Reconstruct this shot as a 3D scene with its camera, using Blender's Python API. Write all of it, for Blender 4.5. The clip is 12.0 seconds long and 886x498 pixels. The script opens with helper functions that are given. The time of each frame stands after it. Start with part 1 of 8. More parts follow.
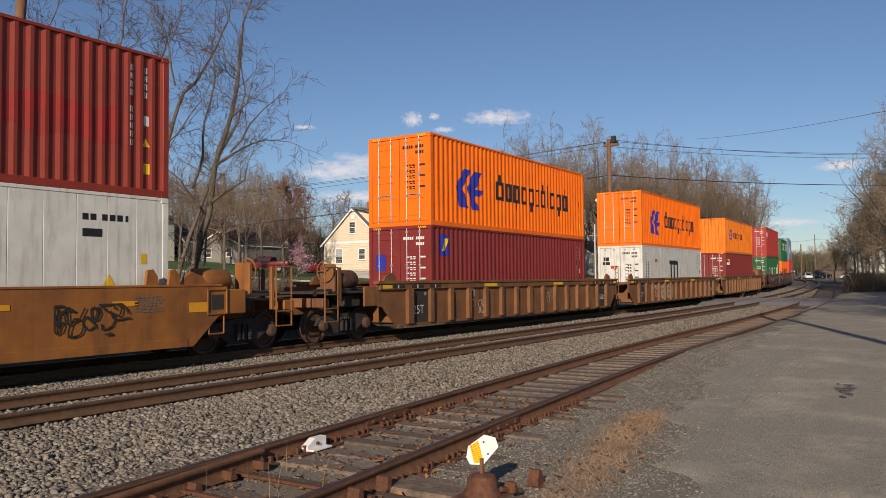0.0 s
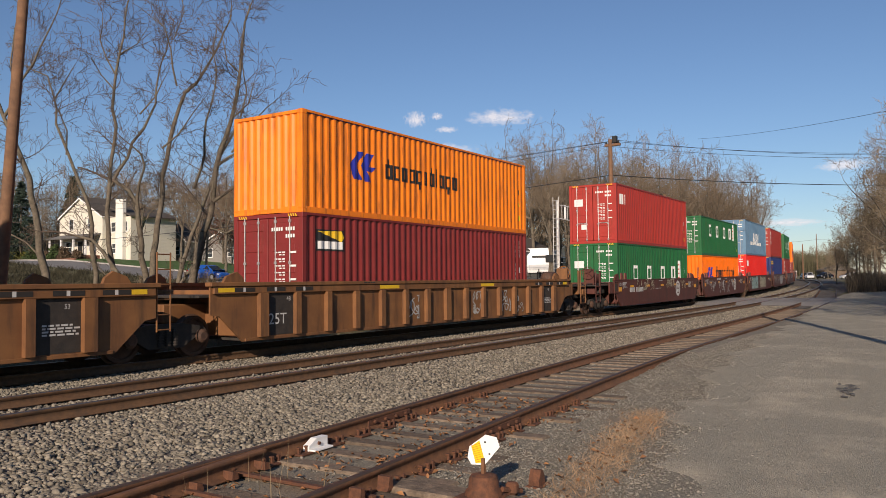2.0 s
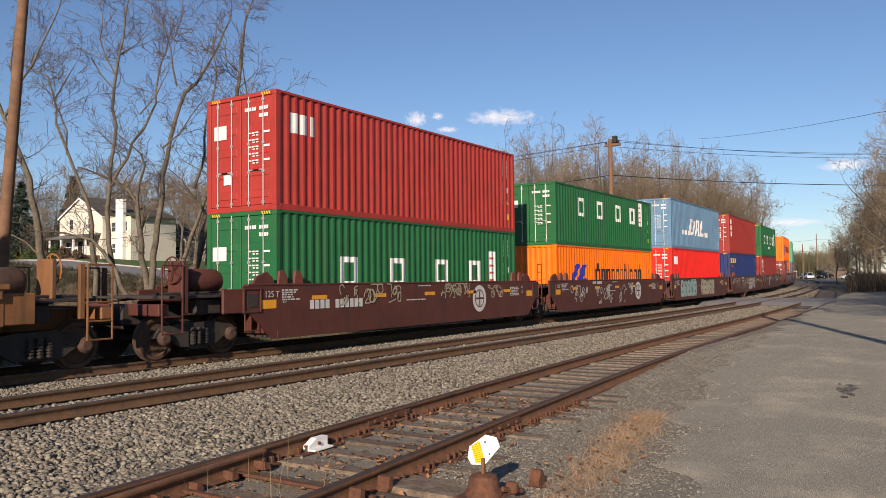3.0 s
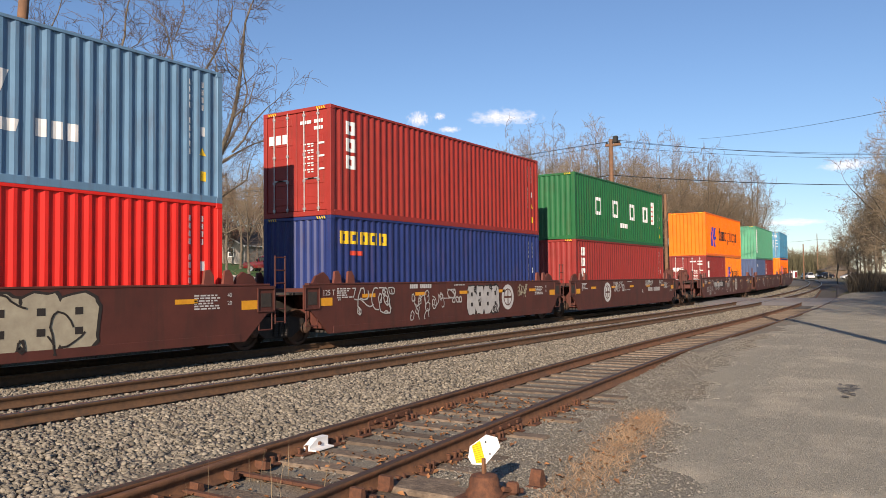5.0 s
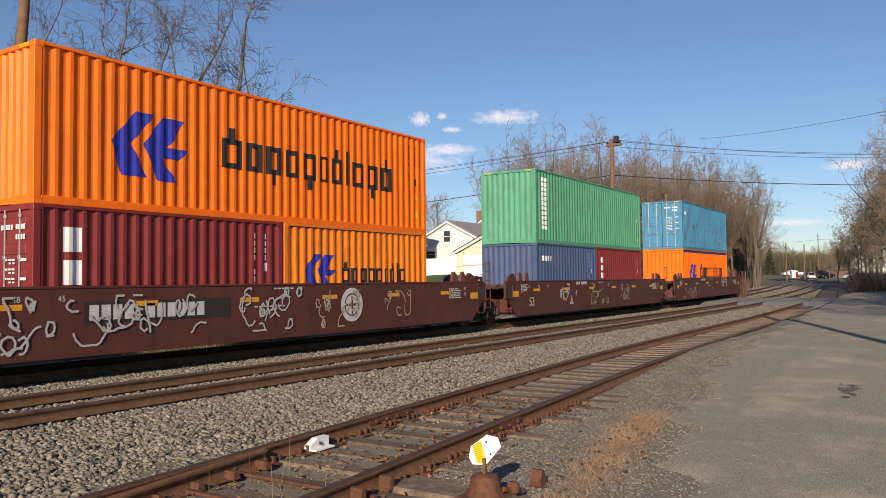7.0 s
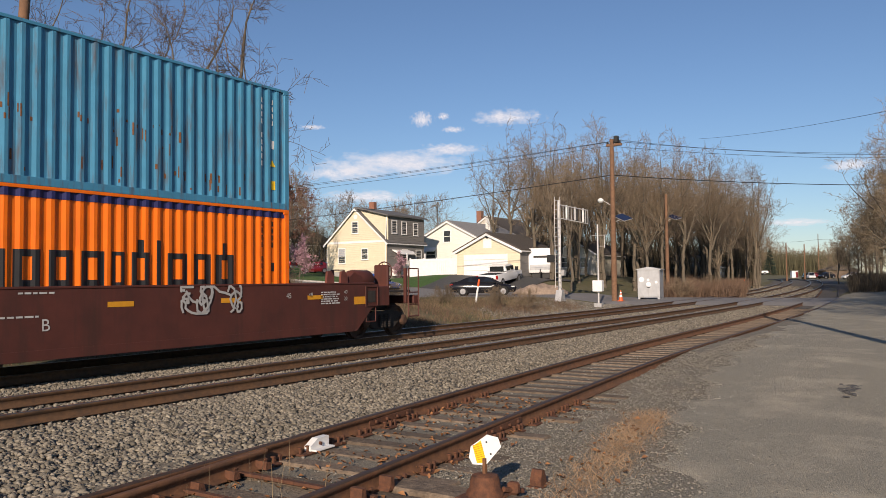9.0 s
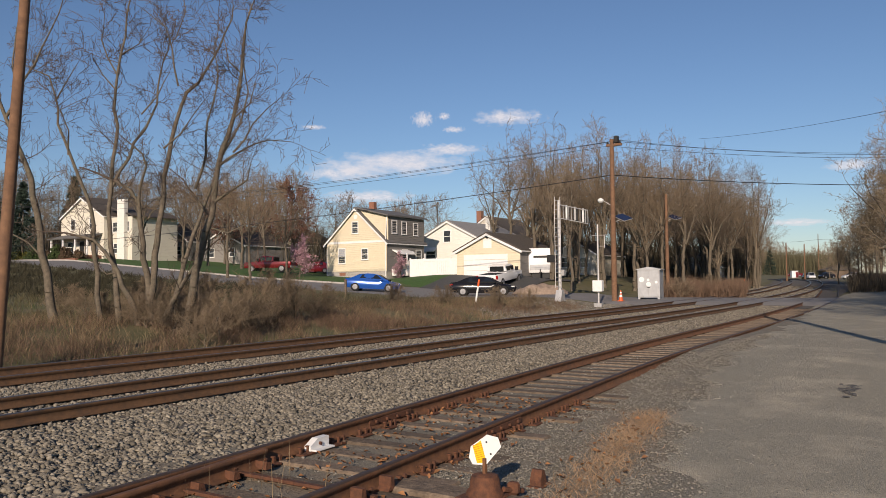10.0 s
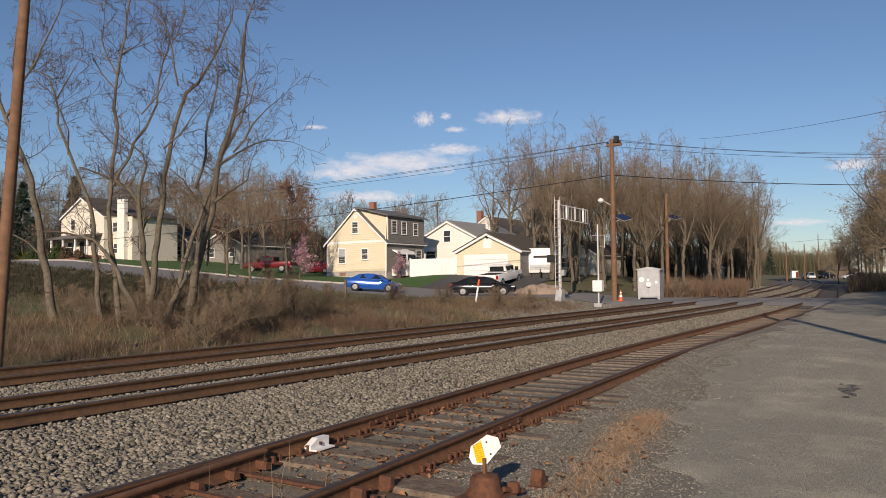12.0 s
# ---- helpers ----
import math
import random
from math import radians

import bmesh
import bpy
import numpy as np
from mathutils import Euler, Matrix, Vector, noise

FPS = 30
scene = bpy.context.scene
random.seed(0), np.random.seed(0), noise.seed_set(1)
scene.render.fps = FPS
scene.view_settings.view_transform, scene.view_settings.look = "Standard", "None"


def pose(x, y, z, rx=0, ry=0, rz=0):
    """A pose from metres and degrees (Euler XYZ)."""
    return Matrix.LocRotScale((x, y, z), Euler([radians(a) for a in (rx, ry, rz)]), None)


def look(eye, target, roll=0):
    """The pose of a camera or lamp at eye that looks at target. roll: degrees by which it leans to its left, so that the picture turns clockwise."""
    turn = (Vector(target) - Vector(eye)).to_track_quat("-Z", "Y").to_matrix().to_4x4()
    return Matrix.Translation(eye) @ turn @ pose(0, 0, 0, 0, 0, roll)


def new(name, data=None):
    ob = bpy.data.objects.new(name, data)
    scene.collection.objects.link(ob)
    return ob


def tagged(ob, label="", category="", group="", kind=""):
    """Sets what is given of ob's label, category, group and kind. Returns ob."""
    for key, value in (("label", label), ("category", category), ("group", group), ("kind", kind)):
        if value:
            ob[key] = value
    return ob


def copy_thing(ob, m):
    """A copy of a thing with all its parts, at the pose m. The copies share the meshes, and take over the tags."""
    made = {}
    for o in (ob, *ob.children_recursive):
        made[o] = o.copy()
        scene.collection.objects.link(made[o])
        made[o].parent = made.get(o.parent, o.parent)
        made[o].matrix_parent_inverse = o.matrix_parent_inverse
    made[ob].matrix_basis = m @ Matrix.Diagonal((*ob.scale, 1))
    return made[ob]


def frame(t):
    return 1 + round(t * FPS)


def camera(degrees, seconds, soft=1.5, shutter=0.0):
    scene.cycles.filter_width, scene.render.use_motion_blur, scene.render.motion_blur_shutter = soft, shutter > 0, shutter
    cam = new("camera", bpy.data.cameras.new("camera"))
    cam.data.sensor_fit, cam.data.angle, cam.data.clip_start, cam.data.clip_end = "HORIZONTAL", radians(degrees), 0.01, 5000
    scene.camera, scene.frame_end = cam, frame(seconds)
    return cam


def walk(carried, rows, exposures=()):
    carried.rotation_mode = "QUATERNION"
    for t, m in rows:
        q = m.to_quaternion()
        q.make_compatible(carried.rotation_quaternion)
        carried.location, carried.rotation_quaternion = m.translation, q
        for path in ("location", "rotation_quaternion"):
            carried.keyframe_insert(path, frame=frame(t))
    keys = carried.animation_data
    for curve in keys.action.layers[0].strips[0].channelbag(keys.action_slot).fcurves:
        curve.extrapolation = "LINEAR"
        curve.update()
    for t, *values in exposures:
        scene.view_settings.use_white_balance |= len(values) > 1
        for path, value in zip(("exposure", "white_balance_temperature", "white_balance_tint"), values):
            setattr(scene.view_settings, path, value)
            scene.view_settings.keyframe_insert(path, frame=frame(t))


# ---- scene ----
from itertools import product

# ---------------------------------------------------------------- camera
EYE = Vector((0.0, 0.0, 1.575))
YAW, PITCH, ROLL = 32.871, 2.324, -0.605


def aim(turn):
    a, b = radians(YAW + turn), radians(PITCH)
    way = Vector((math.cos(a) * math.cos(b), math.sin(a) * math.cos(b), math.sin(b)))
    return look(EYE, EYE + 50 * way, ROLL)


cam = camera(59.101, 12.0, soft=0.6)
walk(cam, [(0, aim(-0.10)), (0.5, aim(-0.04)), (2.5, aim(0.0)), (5.0, aim(0.04)), (6.5, aim(0.09)), (12, aim(0.10))],
     exposures=[(0, 0.07, 6850, 17), (0.5, 0.30, 6850, 17), (1.5, 0.18, 6850, 17), (3.0, 0.46, 6850, 17), (5.0, 0.68, 6850, 17), (5.5, 0.74, 6850, 17), (6.0, 0.56, 6850, 17), (6.5, 0.36, 6850, 17), (7.0, 0.38, 6850, 17), (9.0, 0.25, 6850, 17), (10.0, 0.12, 6850, 17), (12, 0.13, 6850, 17)])

# ---------------------------------------------------------------- sky and sun
SUN_EL, SUN_AZ = 21.0, 200.0          # degrees; azimuth of the sun from +x towards +y
world = bpy.data.worlds.new("sky")
scene.world = world
world.use_nodes = True
wn = world.node_tree.nodes
sky = wn.new("ShaderNodeTexSky")
sky.sky_type, sky.sun_disc = "NISHITA", False
sky.sun_elevation, sky.sun_rotation = radians(SUN_EL), radians(90 - SUN_AZ)
sky.air_density, sky.dust_density, sky.ozone_density = 1.0, 0.12, 5.0
world.node_tree.links.new(sky.outputs[0], wn["Background"].inputs[0])
wn["Background"].inputs[1].default_value = 0.082
sun = new("sun", bpy.data.lights.new("sun", "SUN"))
sun.data.energy, sun.data.angle, sun.data.color = 4.6, radians(0.53), (1.0, 0.88, 0.72)
sd = Vector((math.cos(radians(SUN_AZ)) * math.cos(radians(SUN_EL)), math.sin(radians(SUN_AZ)) * math.cos(radians(SUN_EL)), math.sin(radians(SUN_EL))))
sun.matrix_world = look(sd * 100, (0, 0, 0))

# ---------------------------------------------------------------- materials
MATS = {}


def rgb(h):
    """A linear colour from an sRGB triple of 0..255."""
    return tuple(((c / 255) / 12.92 if c / 255 <= 0.04045 else ((c / 255 + 0.055) / 1.055) ** 2.4) for c in h)


def mat(name, c1, c2=None, scale=6.0, rough=0.75, metal=0.0, bump=0.15, bscale=None, stain=None, sscale=1.0, samt=0.5, rand=0.0,
        island=0.0, streak=False, emit=None, spec=0.4, coat=0.0):
    """A procedural surface: grain between c1 and c2, stains at a second scale, fine relief."""
    if name in MATS:
        return MATS[name]
    c2 = c2 or tuple(v * 0.75 for v in c1)
    m = bpy.data.materials.new(name)
    m.use_nodes = True
    nt = m.node_tree
    nd, ln = nt.nodes, nt.links.new
    b = nd["Principled BSDF"]
    tc = nd.new("ShaderNodeTexCoord")
    n1 = nd.new("ShaderNodeTexNoise")
    n1.inputs["Scale"].default_value, n1.inputs["Detail"].default_value, n1.inputs["Roughness"].default_value = scale, 5, 0.6
    ln(tc.outputs["Object"], n1.inputs["Vector"])
    ramp = nd.new("ShaderNodeValToRGB")
    ramp.color_ramp.elements[0].position, ramp.color_ramp.elements[1].position = 0.32, 0.68
    ramp.color_ramp.elements[0].color, ramp.color_ramp.elements[1].color = (*c2, 1), (*c1, 1)
    ln(n1.outputs["Fac"], ramp.inputs[0])
    col = ramp.outputs[0]
    if stain:
        n2 = nd.new("ShaderNodeTexNoise")
        n2.inputs["Scale"].default_value, n2.inputs["Detail"].default_value, n2.inputs["Roughness"].default_value = sscale, 6, 0.65
        if streak:
            mp = nd.new("ShaderNodeMapping")
            mp.inputs["Scale"].default_value = (3.0, 3.0, 0.35)
            ln(tc.outputs["Object"], mp.inputs[0])
            ln(mp.outputs[0], n2.inputs["Vector"])
        else:
            ln(tc.outputs["Object"], n2.inputs["Vector"])
        r2 = nd.new("ShaderNodeValToRGB")
        r2.color_ramp.elements[0].position, r2.color_ramp.elements[1].position = 0.50, 0.72
        r2.color_ramp.elements[1].color = (samt, samt, samt, 1)
        r2.color_ramp.elements[0].color = (0, 0, 0, 1)
        ln(n2.outputs["Fac"], r2.inputs[0])
        mx = nd.new("ShaderNodeMix")
        mx.data_type = "RGBA"
        ln(r2.outputs[0], mx.inputs[0])
        ln(col, mx.inputs[6])
        mx.inputs[7].default_value = (*stain, 1)
        col = mx.outputs[2]
    for amount, node, out in ((rand, "ShaderNodeObjectInfo", "Random"), (island, "ShaderNodeNewGeometry", "Random Per Island")):
        if amount:
            src = nd.new(node)
            mr = nd.new("ShaderNodeMapRange")
            mr.inputs[3].default_value, mr.inputs[4].default_value = 1 - amount, 1 + amount
            ln(src.outputs[out], mr.inputs[0])
            hs = nd.new("ShaderNodeHueSaturation")
            ln(mr.outputs[0], hs.inputs["Value"])
            ln(col, hs.inputs["Color"])
            col = hs.outputs[0]
    ln(col, b.inputs["Base Color"])
    b.inputs["Roughness"].default_value, b.inputs["Metallic"].default_value = rough, metal
    b.inputs["Specular IOR Level"].default_value = spec
    if coat:
        b.inputs["Coat Weight"].default_value, b.inputs["Coat Roughness"].default_value = coat, 0.08
    if bump:
        n3 = nd.new("ShaderNodeTexNoise")
        n3.inputs["Scale"].default_value, n3.inputs["Detail"].default_value = bscale or scale * 4, 4
        ln(tc.outputs["Object"], n3.inputs["Vector"])
        bp = nd.new("ShaderNodeBump")
        bp.inputs["Strength"].default_value, bp.inputs["Distance"].default_value = bump, 0.02
        ln(n3.outputs["Fac"], bp.inputs["Height"])
        ln(bp.outputs[0], b.inputs["Normal"])
    if emit:
        b.inputs["Emission Color"].default_value, b.inputs["Emission Strength"].default_value = (*emit[0], 1), emit[1]
    MATS[name] = m
    return m


def paint(name, srgb, rust=0.35, rough=0.5):
    """Weathered container paint: sun-bleached coats with rust streaks."""
    c = rgb(srgb)
    return mat(name, c, tuple(v * 0.82 for v in c), scale=1.7, rough=rough, bump=0.05, bscale=14, stain=(0.10, 0.045, 0.022), sscale=2.2, samt=rust, streak=True)


# ---------------------------------------------------------------- mesh helpers
class Shape:
    """Collects faces of one mesh."""

    def __init__(self):
        self.v, self.f, self.weld = [], [], False

    def add(self, verts, faces):
        o = len(self.v)
        self.v += [tuple(p) for p in verts]
        self.f += [tuple(i + o for i in f) for f in faces]
        return self

    def box(self, x0, x1, y0, y1, z0, z1, c=0.0, m=None):
        """A block, its edges chamfered by c, moved by the pose m."""
        if c <= 0:
            vs = [Vector(p) for p in product((x0, x1), (y0, y1), (z0, z1))]
            fs = [(0, 1, 3, 2), (4, 6, 7, 5), (0, 4, 5, 1), (2, 3, 7, 6), (0, 2, 6, 4), (1, 5, 7, 3)]
        else:
            vs, fs, idx = [], [], {}
            X, Y, Z = (x0, x1), (y0, y1), (z0, z1)
            for i, j, k in product((0, 1), repeat=3):
                s = (1 - 2 * i, 1 - 2 * j, 1 - 2 * k)
                for a in range(3):
                    p = [X[i], Y[j], Z[k]]
                    for q in range(3):
                        if q != a:
                            p[q] += c * s[q]
                    idx[i, j, k, a] = len(vs)
                    vs.append(Vector(p))
            for a in range(3):
                q, r = (a + 1) % 3, (a + 2) % 3
                for side in (0, 1):
                    ring = []
                    for b, d in ((0, 0), (1, 0), (1, 1), (0, 1)):
                        t = [0, 0, 0]
                        t[a], t[q], t[r] = side, b, d
                        ring.append(idx[(*t, a)])
                    fs.append(tuple(ring if side else ring[::-1]))
                for b, d in product((0, 1), repeat=2):
                    t0, t1 = [0, 0, 0], [0, 0, 0]
                    t0[a], t1[a] = 0, 1
                    t0[q] = t1[q] = b
                    t0[r] = t1[r] = d
                    ring = [idx[(*t0, q)], idx[(*t1, q)], idx[(*t1, r)], idx[(*t0, r)]]
                    fs.append(tuple(ring if b == d else ring[::-1]))
            for t in product((0, 1), repeat=3):
                ring = [idx[(*t, a)] for a in range(3)]
                fs.append(tuple(ring if sum(t) % 2 else ring[::-1]))
        return self.add([m @ p for p in vs] if m else vs, fs)

    def tube(self, p, q, r0, r1=None, n=8, caps=True):
        """A round bar from p to q, r0 thick at p and r1 at q."""
        p, q = Vector(p), Vector(q)
        r1 = r0 if r1 is None else r1
        d = (q - p).normalized()
        a = d.orthogonal().normalized()
        b = d.cross(a)
        ring = [a * math.cos(2 * math.pi * i / n) + b * math.sin(2 * math.pi * i / n) for i in range(n)]
        fs = [(i, (i + 1) % n, n + (i + 1) % n, n + i) for i in range(n)]
        if caps:
            fs += [tuple(range(n))[::-1], tuple(range(n, 2 * n))]
        return self.add([p + r0 * k for k in ring] + [q + r1 * k for k in ring], fs)

    def lathe(self, prof, axis_m, n=20):
        """Rings (radius, height) turned about the local z of axis_m."""
        vs = [axis_m @ Vector((r * math.cos(2 * math.pi * i / n), r * math.sin(2 * math.pi * i / n), h)) for r, h in prof for i in range(n)]
        fs = [(k * n + i, k * n + (i + 1) % n, (k + 1) * n + (i + 1) % n, (k + 1) * n + i) for k in range(len(prof) - 1) for i in range(n)]
        fs += [tuple(range(n))[::-1], tuple(range((len(prof) - 1) * n, len(prof) * n))]
        return self.add(vs, fs)

    def prism(self, poly, y0, y1, m=None):
        """The outline poly in x, z, thick from y0 to y1."""
        n = len(poly)
        vs = [Vector((x, y0, z)) for x, z in poly] + [Vector((x, y1, z)) for x, z in poly]
        fs = [tuple(range(n)), tuple(range(n, 2 * n))[::-1]] + [(i, n + i, n + (i + 1) % n, (i + 1) % n) for i in range(n)]
        return self.add([m @ p for p in vs] if m else vs, fs)

    def pipe(self, pts, r, n=6, closed=False):
        """One round bar through all the points."""
        pts = [Vector(q) for q in pts]
        k = len(pts)
        vs = []
        for i, q in enumerate(pts):
            a_, b_ = (pts[i - 1], pts[(i + 1) % k]) if closed else (pts[max(i - 1, 0)], pts[min(i + 1, k - 1)])
            d = (b_ - a_).normalized()
            u = d.cross(Vector((0, 0, 1)) if abs(d.z) < 0.95 else Vector((1, 0, 0))).normalized()
            w = d.cross(u)
            vs += [q + r * (u * math.cos(6.283185 * j / n) + w * math.sin(6.283185 * j / n)) for j in range(n)]
        fs = [(i * n + j, i * n + (j + 1) % n, ((i + 1) % k) * n + (j + 1) % n, ((i + 1) % k) * n + j) for i in range(k if closed else k - 1) for j in range(n)]
        return self.add(vs, fs)

    def mesh(self, name, smooth=None):
        me = bpy.data.meshes.new(name)
        me.from_pydata(self.v, [], self.f)
        bm = bmesh.new()
        bm.from_mesh(me)
        if self.weld:
            bmesh.ops.remove_doubles(bm, verts=bm.verts, dist=1e-4)
        bmesh.ops.recalc_face_normals(bm, faces=bm.faces)
        bm.to_mesh(me)
        bm.free()
        if smooth:
            me.shade_smooth()
            me.set_sharp_from_angle(angle=radians(smooth))
        return me


def part(name, shape, material, parent=None, label="", smooth=None, at=None):
    """One mesh object under a thing or under a part."""
    me = shape.mesh(name, smooth) if isinstance(shape, Shape) else shape
    if not me.materials:
        me.materials.append(material)
    ob = new(name, me)
    ob.parent = parent
    if at is not None:
        ob.matrix_basis = at
    if label:
        ob["label"] = label
    return ob


def big(name, verts, faces, material, parent=None):
    """A large mesh from numpy arrays, all faces with the same number of corners."""
    me = bpy.data.meshes.new(name)
    k = faces.shape[1]
    me.vertices.add(len(verts))
    me.vertices.foreach_set("co", np.ascontiguousarray(verts, dtype=np.float32).ravel())
    me.loops.add(faces.size)
    me.loops.foreach_set("vertex_index", np.ascontiguousarray(faces, dtype=np.int32).ravel())
    me.polygons.add(len(faces))
    me.polygons.foreach_set("loop_start", np.arange(0, faces.size, k, dtype=np.int32))
    me.update(calc_edges=True)
    me.validate()
    me.materials.append(material)
    ob = new(name, me)
    ob.parent = parent
    return ob


def thing(name, m, label, category, group="", kind=""):
    ob = new(name)
    ob.empty_display_size = 0.2
    ob.matrix_basis = m
    return tagged(ob, label, category, group, kind)


def flat(mesh_ob, label, category, kind="structure"):
    return tagged(mesh_ob, label, category, "", kind)


# ---------------------------------------------------------------- plan of the railway
DA, DB = 14.593, 10.497               # centre lines of the far and the near main track
S0, S1 = -340, 460
_s = np.arange(S0, S1 + 1.0)
_k = np.where(_s < 40, 0, np.where(_s < 150, 1 / 620.0, np.where(_s < 330, 1 / 330.0, 0)))
_h = np.cumsum(_k) - _k[0]
PX = np.concatenate([[0], np.cumsum(np.cos(_h[:-1]))])
PY = np.concatenate([[0], np.cumsum(np.sin(_h[:-1]))])
PX = PX - np.interp(0, _s, PX)


def rise(x):
    """Climb of the line, metres above the rails beside the camera."""
    t = np.clip((np.asarray(x, float) - 30) / 150, 0, 1)
    u = np.clip((np.asarray(x, float) - 165) / 80, 0, 1)
    return 1.05 * t * t * (3 - 2 * t) + 0.4 * u * u * (3 - 2 * u)


def on_line(s, off):
    """A place on the line, s metres along it and off metres to the left of the camera's foot, with its heading."""
    h = np.interp(s, _s, _h)
    x, y = np.interp(s, _s, PX), np.interp(s, _s, PY)
    return x - np.sin(h) * (off - DA), y + DA + np.cos(h) * (off - DA), rise(s), h


def line_pose(s, off, dz=0.0):
    x, y, z, h = on_line(s, off)
    slope = (rise(s + 5) - rise(s - 5)) / 10
    return pose(float(x), float(y), float(z) + dz, 0, -math.degrees(math.atan(float(slope))), math.degrees(float(h)))


def bend(x):
    """How far the line has swung to the left at x."""
    return np.interp(x, PX, PY)


def step(a, b, x):
    t = np.clip((np.asarray(x, float) - a) / (b - a), 0, 1)
    return t * t * (3 - 2 * t)


# centre line of the siding: it swings towards the main line as it nears the crossing
C_SLOPE = 0.06
_cx = np.arange(-40, 140, 0.5)
_cy = np.interp(_cx, [-40, 0, 4.5, 6.3, 9, 13.6, 17, 22.6, 30, 45, 54, 63, 88, 140], [1.9, 4.42, 4.82, 4.97, 5.19, 5.54, 5.71, 5.86, 6.02, 6.5, 6.95, 7.6, 10.3, 17])
_cy = np.convolve(np.pad(_cy, 5, mode="edge"), np.ones(11) / 11, "valid")


def c_line(x):
    return np.interp(x, _cx, _cy)


def ground_z(x, y):
    """Height of the ground."""
    x, y = np.asarray(x, float), np.asarray(y, float)
    l = y - np.where(x < 160, bend(x), bend(160.0))
    z = rise(x) - 0.205 - 0.25 * step(17.0, 18.6, l) * (1 - step(44, 49, x) * (1 - step(62, 70, x)))
    z = z + step(18.5, 24.5, l) * (0.76 - 0.24 * step(20, 60, x))
    z = z + np.clip(y - 34, 0, 62) * 0.056 * step(18.5, 30, l)
    z = z + (1.45 - 1.0 * step(40, 52, y)) * step(57, 66, x) * step(23, 33, l) * (1 - step(90, 130, x)) + 0.022 * np.clip(y - 62, 0, 45) * step(18.5, 30, l)
    # gravel and asphalt lie level with the siding's rail heads towards the crossing
    c = c_line(x) - y
    return z + 0.165 * step(10.5, 18, x) * step(0.58, 0.86, c) * (1 - step(90, 130, x))


# ---------------------------------------------------------------- ground
def grid(name, xs, ys, material, lift=0.0, rough=0.0, label="", cat_="ground", keep=None, shift=False):
    """A sheet over the plan, on the ground."""
    X, Y = np.meshgrid(xs, ys, indexing="ij")
    if shift:
        Y = Y + np.where(X < 160, bend(X), bend(160.0))
    Z = ground_z(X, Y) + lift
    if rough:
        Z = Z + np.random.RandomState(5).normal(0, rough, Z.shape)
    n, k = X.shape
    idx = np.arange(n * k).reshape(n, k)
    f = np.stack([idx[:-1, :-1], idx[1:, :-1], idx[1:, 1:], idx[:-1, 1:]], -1).reshape(-1, 4)
    if keep is not None:
        c = np.stack([X, Y], -1).reshape(-1, 2)[f].mean(1)
        f = f[keep(c[:, 0], c[:, 1])]
    ob = big(name, np.stack([X, Y, Z], -1).reshape(-1, 3), f, material)
    ob.data.shade_smooth()
    return flat(ob, label, cat_)


def spread(a, b, n, p=1.0):
    return a + (b - a) * np.linspace(0, 1, n) ** p


m_earth = mat("dry_earth", (0.15, 0.125, 0.065), (0.085, 0.085, 0.036), scale=0.8, rough=0.95, bump=0.6, bscale=9, stain=(0.085, 0.09, 0.036), sscale=0.16, samt=0.8)
# Bed coloured darker than its stones, in place of the shade in their gaps.
m_ballast = mat("ballast_bed", (0.15, 0.135, 0.115), (0.06, 0.054, 0.046), scale=22, rough=0.95, bump=1.0, bscale=26, stain=(0.20, 0.16, 0.12), sscale=0.5, samt=0.5)
m_fines = mat("gravel_fines", (0.28, 0.25, 0.19), (0.095, 0.086, 0.066), scale=55, rough=0.95, bump=0.7, bscale=45, stain=(0.20, 0.145, 0.095), sscale=0.7, samt=0.75)
m_asphalt = mat("worn_asphalt", (0.40, 0.366, 0.282), (0.155, 0.144, 0.112), scale=85, rough=0.9, bump=0.8, bscale=110, stain=(0.46, 0.40, 0.30), sscale=0.75, samt=0.9)
m_street = mat("street_asphalt", (0.22, 0.21, 0.20), (0.15, 0.145, 0.14), scale=25, rough=0.85, bump=0.2, bscale=60, stain=(0.27, 0.25, 0.23), sscale=0.25, samt=0.6)
m_lawn = mat("lawn", (0.055, 0.12, 0.022), (0.035, 0.075, 0.015), scale=3, rough=0.9, bump=0.5, bscale=30, stain=(0.10, 0.12, 0.04), sscale=0.3, samt=0.5)

m_drive = mat("fresh_asphalt", (0.075, 0.074, 0.073), (0.05, 0.05, 0.05), scale=25, rough=0.85, bump=0.2, bscale=60)
far_x = np.concatenate([-spread(340, 2600, 10, 2)[::-1], np.arange(-320, -20, 20), np.arange(-20, 130, 2.0), np.arange(130, 400, 15), spread(410, 2600, 10, 2)])
far_y = np.concatenate([-spread(60, 2600, 10, 2)[::-1], np.arange(-50, 0, 5), np.arange(0, 4, 1.0), np.arange(4, 9, 0.2), np.arange(9, 44, 1.0), np.arange(44, 130, 4), spread(140, 2600, 12, 2)])
grid("ground", far_x, far_y, m_earth, lift=-0.03, label="rough dry earth and weedy grass beside the railway")
xs = np.concatenate([np.arange(-330, -4, 12), np.arange(-4, 22, 0.5), np.arange(22, 60, 1), np.arange(60, 200, 5)])
grid("ballast_bed", xs, np.arange(6.6, 17.3, 0.36), m_ballast, lift=0.0, rough=0.006, label="grey crushed stone ballast under two tracks", cat_="ballast", shift=True)
grid("gravel_shoulder", np.concatenate([np.arange(-20, 24, 0.5), np.arange(24, 72, 2)]), np.arange(-3, 6.9, 0.33), m_fines, lift=0.012, rough=0.004,
     label="dusty grey gravel shoulder with dead leaves", cat_="gravel")


